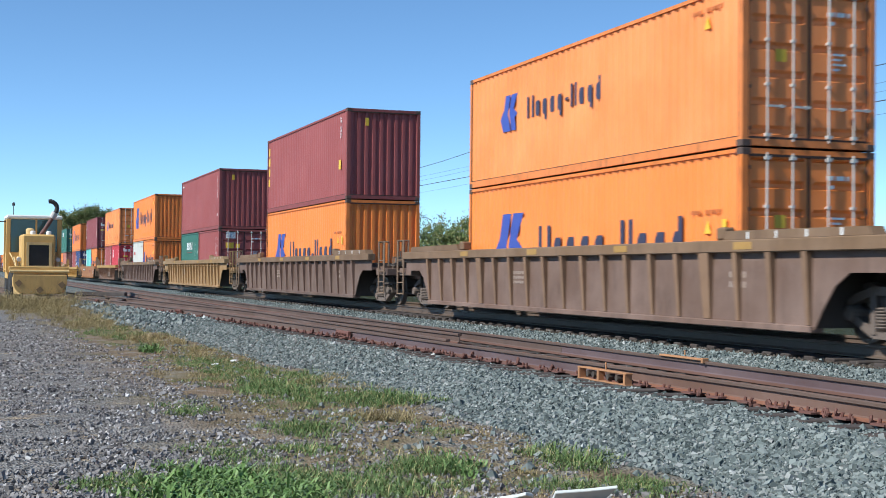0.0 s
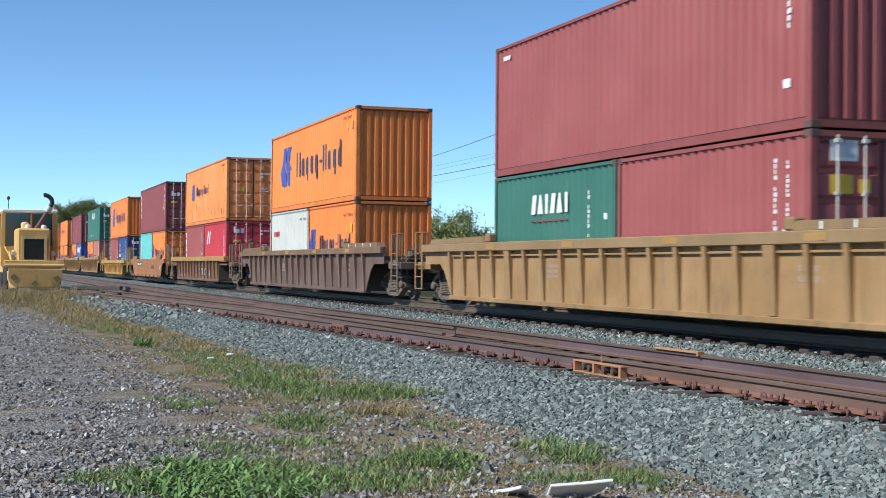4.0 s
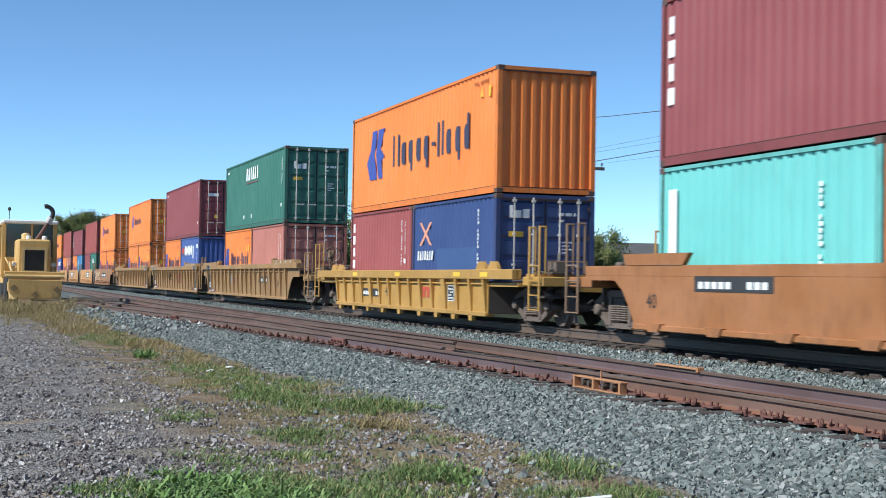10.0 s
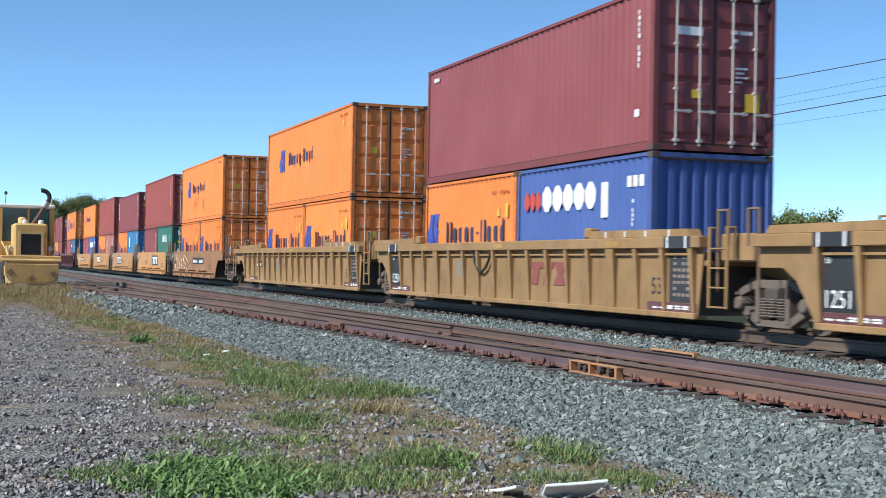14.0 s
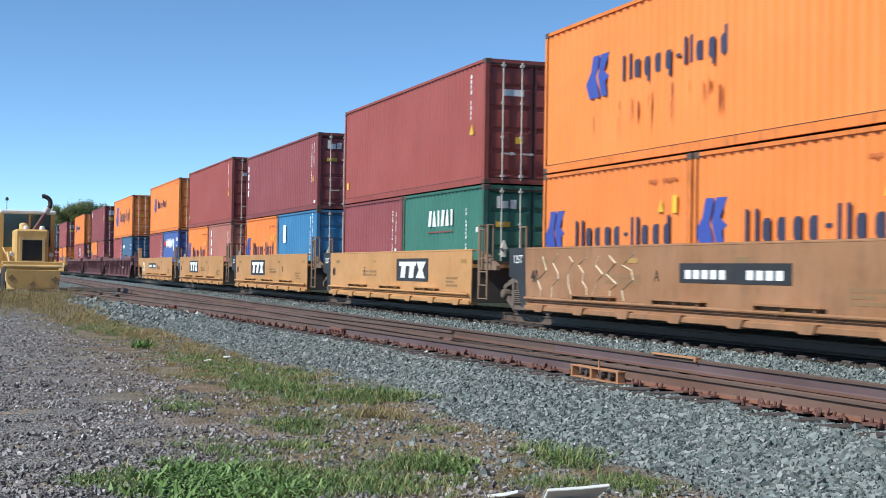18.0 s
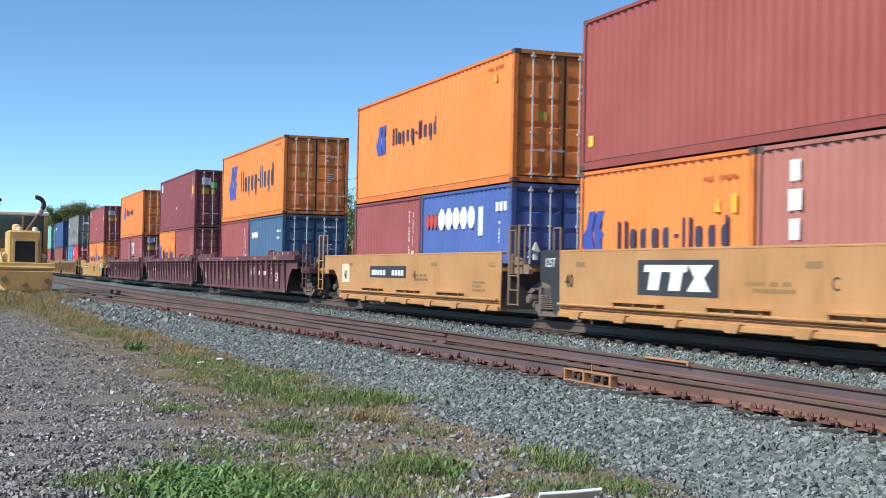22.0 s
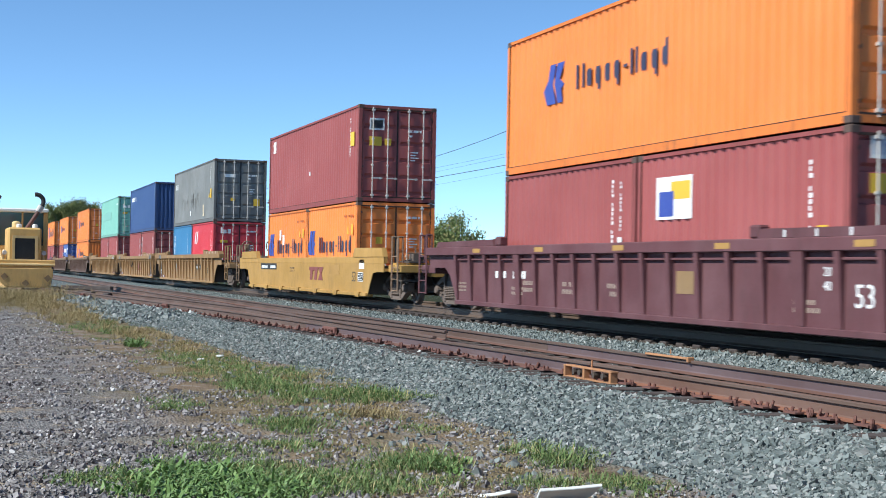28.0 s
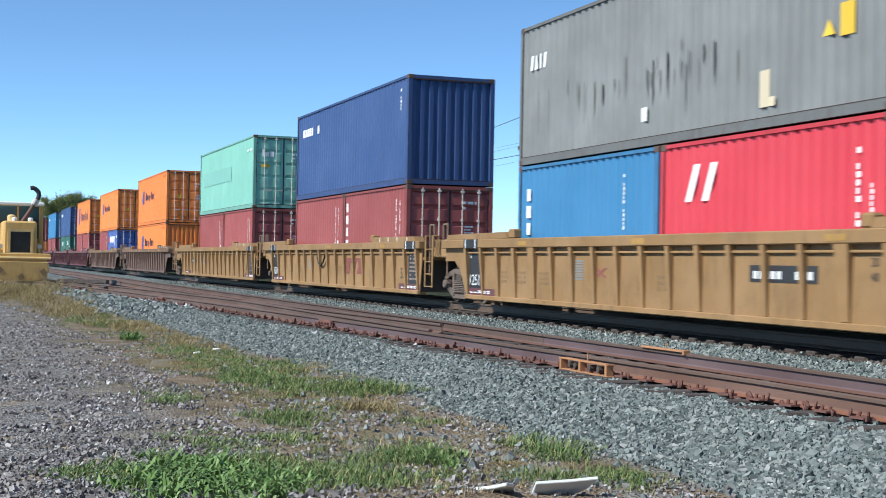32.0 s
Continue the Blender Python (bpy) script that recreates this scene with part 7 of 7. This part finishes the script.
                a0, a1 = (lo - 0.75, hi + 0.05) if d > 0 else (lo - 0.05, hi + 0.75)
                box(bm, a0, a1, -CAR_W - 0.0165, -CAR_W - 0.0125, 0.25, 0.395)
                q = part("reflector_panel", bm, CAR_MAROON, car, "maroon reflector panel")
                bm = bmesh.new()
                bars(bm, a0 + 0.2, a1 - 0.2, 0.29, 0.36, 5, -CAR_W - 0.017, 2)
                tagged(part("reflector_strip", bm, M_WHITE, q), kind="stuff")
    elif kind.startswith("cn_"):
        lettering("53", 0.44, M_WHITE, car, mark_at(0.68, 0.54))
        lettering("20", 0.18, M_WHITE, car, mark_at(-0.12, 0.94))
        lettering("40", 0.18, M_WHITE, car, mark_at(-0.12, 0.75))
        small_print(car, -0.9, 0.44, 0.65, 0.22, 2, M_PATCH)
        if kind == "cn_front":
            plate(car, -2.75, 0.68, 0.70, 0.32, None, M_WHITE, 3)
            plate(car, -1.85, 0.68, 0.85, 0.32, None, M_WHITE, 5)
            bm = bmesh.new()
            for x0, x1, z0, z1 in ((-3.83, -3.2, 0.97, 1.02), (-3.83, -3.2, 0.75, 0.80), (-3.83, -3.77, 0.80, 0.97), (-3.26, -3.2, 0.80, 0.97)):
                box(bm, x0, x1, -CAR_W - 0.018, -CAR_W - 0.013, z0, z1)
            part("emblem", bm, M_WHITE, car)
        else:
            plate(car, -11.95, 0.72, 0.72, 0.32, None, M_WHITE, 3)
            plate(car, -10.98, 0.72, 0.78, 0.32, None, M_WHITE, 5)
            small_print(car, -14.2, 0.46, 0.55, 0.24, 3, M_PATCH)
            small_print(car, -11.0, 0.45, 0.6, 0.2, 2, M_PATCH)
            lettering("20", 0.17, M_WHITE, car, mark_at(-12.5, 0.96))
            lettering("40", 0.17, M_WHITE, car, mark_at(-12.5, 0.78))
        if c["ends"][1] == 0:
            lettering("1251" if kind == "cn_front" else "125", 0.34, M_WHITE, car, mark_at(c["b0"] + 0.55, 0.55))
        for i in range(3):
            small_print(car, -10.4 + i * 1.9, 0.52, 0.5, 0.28, 2, M_PATCH)
        bm = bmesh.new()
        x = {"cn_front": -8.60, "cn_mid": -3.46, "cn_rear": -4.15}[kind]        # between two ribs
        box(bm, x, x + 0.55, -CAR_W - 0.018, -CAR_W - 0.013, 0.62, 0.98)
        part("painted_panel", bm, CHORD_OCHRE, car)
        bm = bmesh.new()
        for i in range(5):
            x = -13.0 + i * 3.4
            box(bm, x, x + 0.42, -CAR_W - 0.136, -CAR_W - 0.131, 1.32, 1.41)
        tagged(part("reflector", bm, CHORD_YELLOW, car), kind="stuff")
    elif kind == "yellow53":
        plate(car, -12.06, 0.84, 2.6, 0.22, BLACK_PAINT, M_WHITE, 11)
        blazon(car, -4.85, 0.46, 2.15, 0.58, None, M_FADED_RED)
        lettering("53", 0.42, M_BLACK, car, mark_at(0.6, 0.55))
        bm = bmesh.new()
        box(bm, 1.02, 1.55, -CAR_W - 0.018, -CAR_W - 0.013, 0.56, 0.82)
        data_lines(part("data_plate", bm, M_BLACK, car))
        bm = bmesh.new()
        box(bm, 1.15, 1.62, -CAR_W - 0.018, -CAR_W - 0.013, 0.92, 1.18)
        part("painted_panel", bm, M_WHITE, car)
        bm = bmesh.new()
        box(bm, -2.2, -1.0, -CAR_W - 0.018, -CAR_W - 0.013, 0.74, 1.02)
        part("painted_panel", bm, CHORD_YELLOW, car)
        small_print(car, -7.4, 0.78, 0.7, 0.2, 2, CHORD_OCHRE)
    elif kind == "rust40":
        plate(car, -10.58, 0.82, 2.25, 0.24, BLACK_PAINT, M_WHITE, 10)
        bm = bmesh.new()
        box(bm, 0.08, 0.54, -CAR_W - 0.018, -CAR_W - 0.013, 0.57, 0.82)
        data_lines(part("data_plate", bm, M_BLACK, car))
        lettering("40", 0.36, M_BLACK, car, mark_at(-12.0, 0.52))
        blazon(car, -3.8, 0.58, 1.5, 0.34, None, M_FADED_RED)
    elif kind == "yellow40":
        plate(car, -9.85, 0.46, 2.05, 0.22, BLACK_PAINT, M_WHITE, 9)
        lettering("40", 0.48, M_BLACK, car, mark_at(-7.16, 0.48))
        blazon(car, -4.3, 0.46, 1.15, 0.36, None, M_RED)
        for x in (-11.9, -10.4, -8.95, -7.5, -6.0, -4.3, -3.0, -1.75, -0.6):
            bm = bmesh.new()
            slab(bm, [(x - 0.1, 0.04), (x + 0.1, 0.04), (x + 0.13, 0.17), (x - 0.13, 0.17)], -CAR_W - 0.07, -CAR_W + 0.02)
            part("foot_bracket", bm, c["mat"], car)
        for x in (-12.9, -12.2, -0.1, 0.62):
            bm = bmesh.new()
            slab(bm, [(x - 0.32, 0.0), (x + 0.32, 0.0), (x + 0.26, 0.09), (x + 0.10, 0.18), (x - 0.14, 0.18), (x - 0.26, 0.08)], -CAR_W - 0.02, -CAR_W + 0.06)
            part("corner_guide", bm, c["mat"], car, at=pose(0, 0, c["zt"]))
        for x in (-10.3, -6.2, -1.6, 0.15):
            bm = bmesh.new()
            box(bm, x, x + 0.45, -CAR_W - 0.136, -CAR_W - 0.131, 1.03, 1.13)
            part("reflector", bm, M_YELLOW, car)
        bm = bmesh.new()
        box(bm, -2.28, -1.83, -CAR_W - 0.018, -CAR_W - 0.013, 0.45, 0.82)
        data_lines(part("data_plate", bm, M_BLACK, car))
    elif kind == "chord48":
        plate(car, -11.65, 0.28, 2.4, 0.22, None, M_PATCH, 10)
        lettering("40", 0.5, M_BLACK, car, mark_at(-6.8, 0.36))
        blazon(car, -5.44, 0.36, 2.2, 0.46, STEEL_DARK, M_PATCH)
        bm = bmesh.new()
        box(bm, -2.34, -1.93, -CAR_W - 0.018, -CAR_W - 0.013, 0.43, 0.63)
        data_lines(part("data_plate", bm, M_BLACK, car))
        for x in (-13.6, -7.1, -3.4):
            bm = bmesh.new()
            box(bm, x, x + 0.55, -CAR_W - 0.136, -CAR_W - 0.131, 1.14, 1.25)
            part("reflector", bm, CAR_BRIGHT, car)
    else:
        small_print(car, -8.6, 0.72, 0.6, 0.3, 3, M_PATCH)
        small_print(car, 0.1, 0.75, 0.5, 0.3, 2, M_PATCH)
        bm = bmesh.new()
        for i in range(4):
            x = -11.6 + i * 4.0
            box(bm, x, x + 0.5, -CAR_W - 0.136, -CAR_W - 0.131, zt_mid(c) - 0.05, zt_mid(c) + 0.06)
        tagged(part("reflector", bm, CHORD_YELLOW, car), kind="stuff")


def zt_mid(c):
    return c["zt"] - c["zc"] / 2


# how far each load sits behind the mark of its car
LOAD_BACK = {-130.35: 0.28, -210.70: 0.32, -232.60: 0.28, -294.90: 0.30, -379.80: 0.48}
for x0, kind, upper, lowers in UNITS:
    far = x0 < -460
    well_car(kind, x0)
    x0 -= LOAD_BACK.get(x0, 0.18)
    (m1, n1), h1, e1, mk1, em1 = upper
    low_h = lowers[0][1]
    base = FLOOR + (0.075 if kind.startswith(("tan_", "cn_")) else 0.01)
    container(x0, base + low_h + 0.012, LEN40, h1, m1, n1, e1, mk1, em1, far)
    if len(lowers) == 1:
        (m2, n2), h2, e2, mk2, em2 = lowers[0]
        container(x0, base, LEN40, h2, m2, n2, e2, mk2, em2, far)
    else:
        for ((m2, n2), h2, e2, mk2, em2), off in zip(lowers, (-LEN40 + LEN20, 0.0)):
            container(x0 + off, base, LEN20, h2, m2, n2, e2, mk2, em2, far)


# ---- what moves ----
SLIP = {7: -0.10, 17: -0.28, 18: -0.05, 30: -0.05, 31: -0.20, 32: -0.10}    # metres by which the train lags at these seconds


def travel(t):
    """How far the train has gone, in metres."""
    a = math.floor(t)
    lag = SLIP.get(a, 0.0) + (SLIP.get(a + 1, 0.0) - SLIP.get(a, 0.0)) * (t - a)
    return 12.177 * t + 0.000517 * (t - 16) ** 2 + lag


def motions():
    times = [float(i) for i in range(33)]
    for ob, x, y, z in MOVING:
        walk(ob, [(t, pose(x + travel(t), y, z)) for t in times])
    step = 1 / 15
    spin = [(i * step, math.degrees(travel(i * step) / 0.42)) for i in range(int(32 / step) + 1)]
    for w, d in WHEELS:
        walk(w, [(t, pose(d, 0, 0.43, 0, a, 0)) for t, a in spin])


motions()
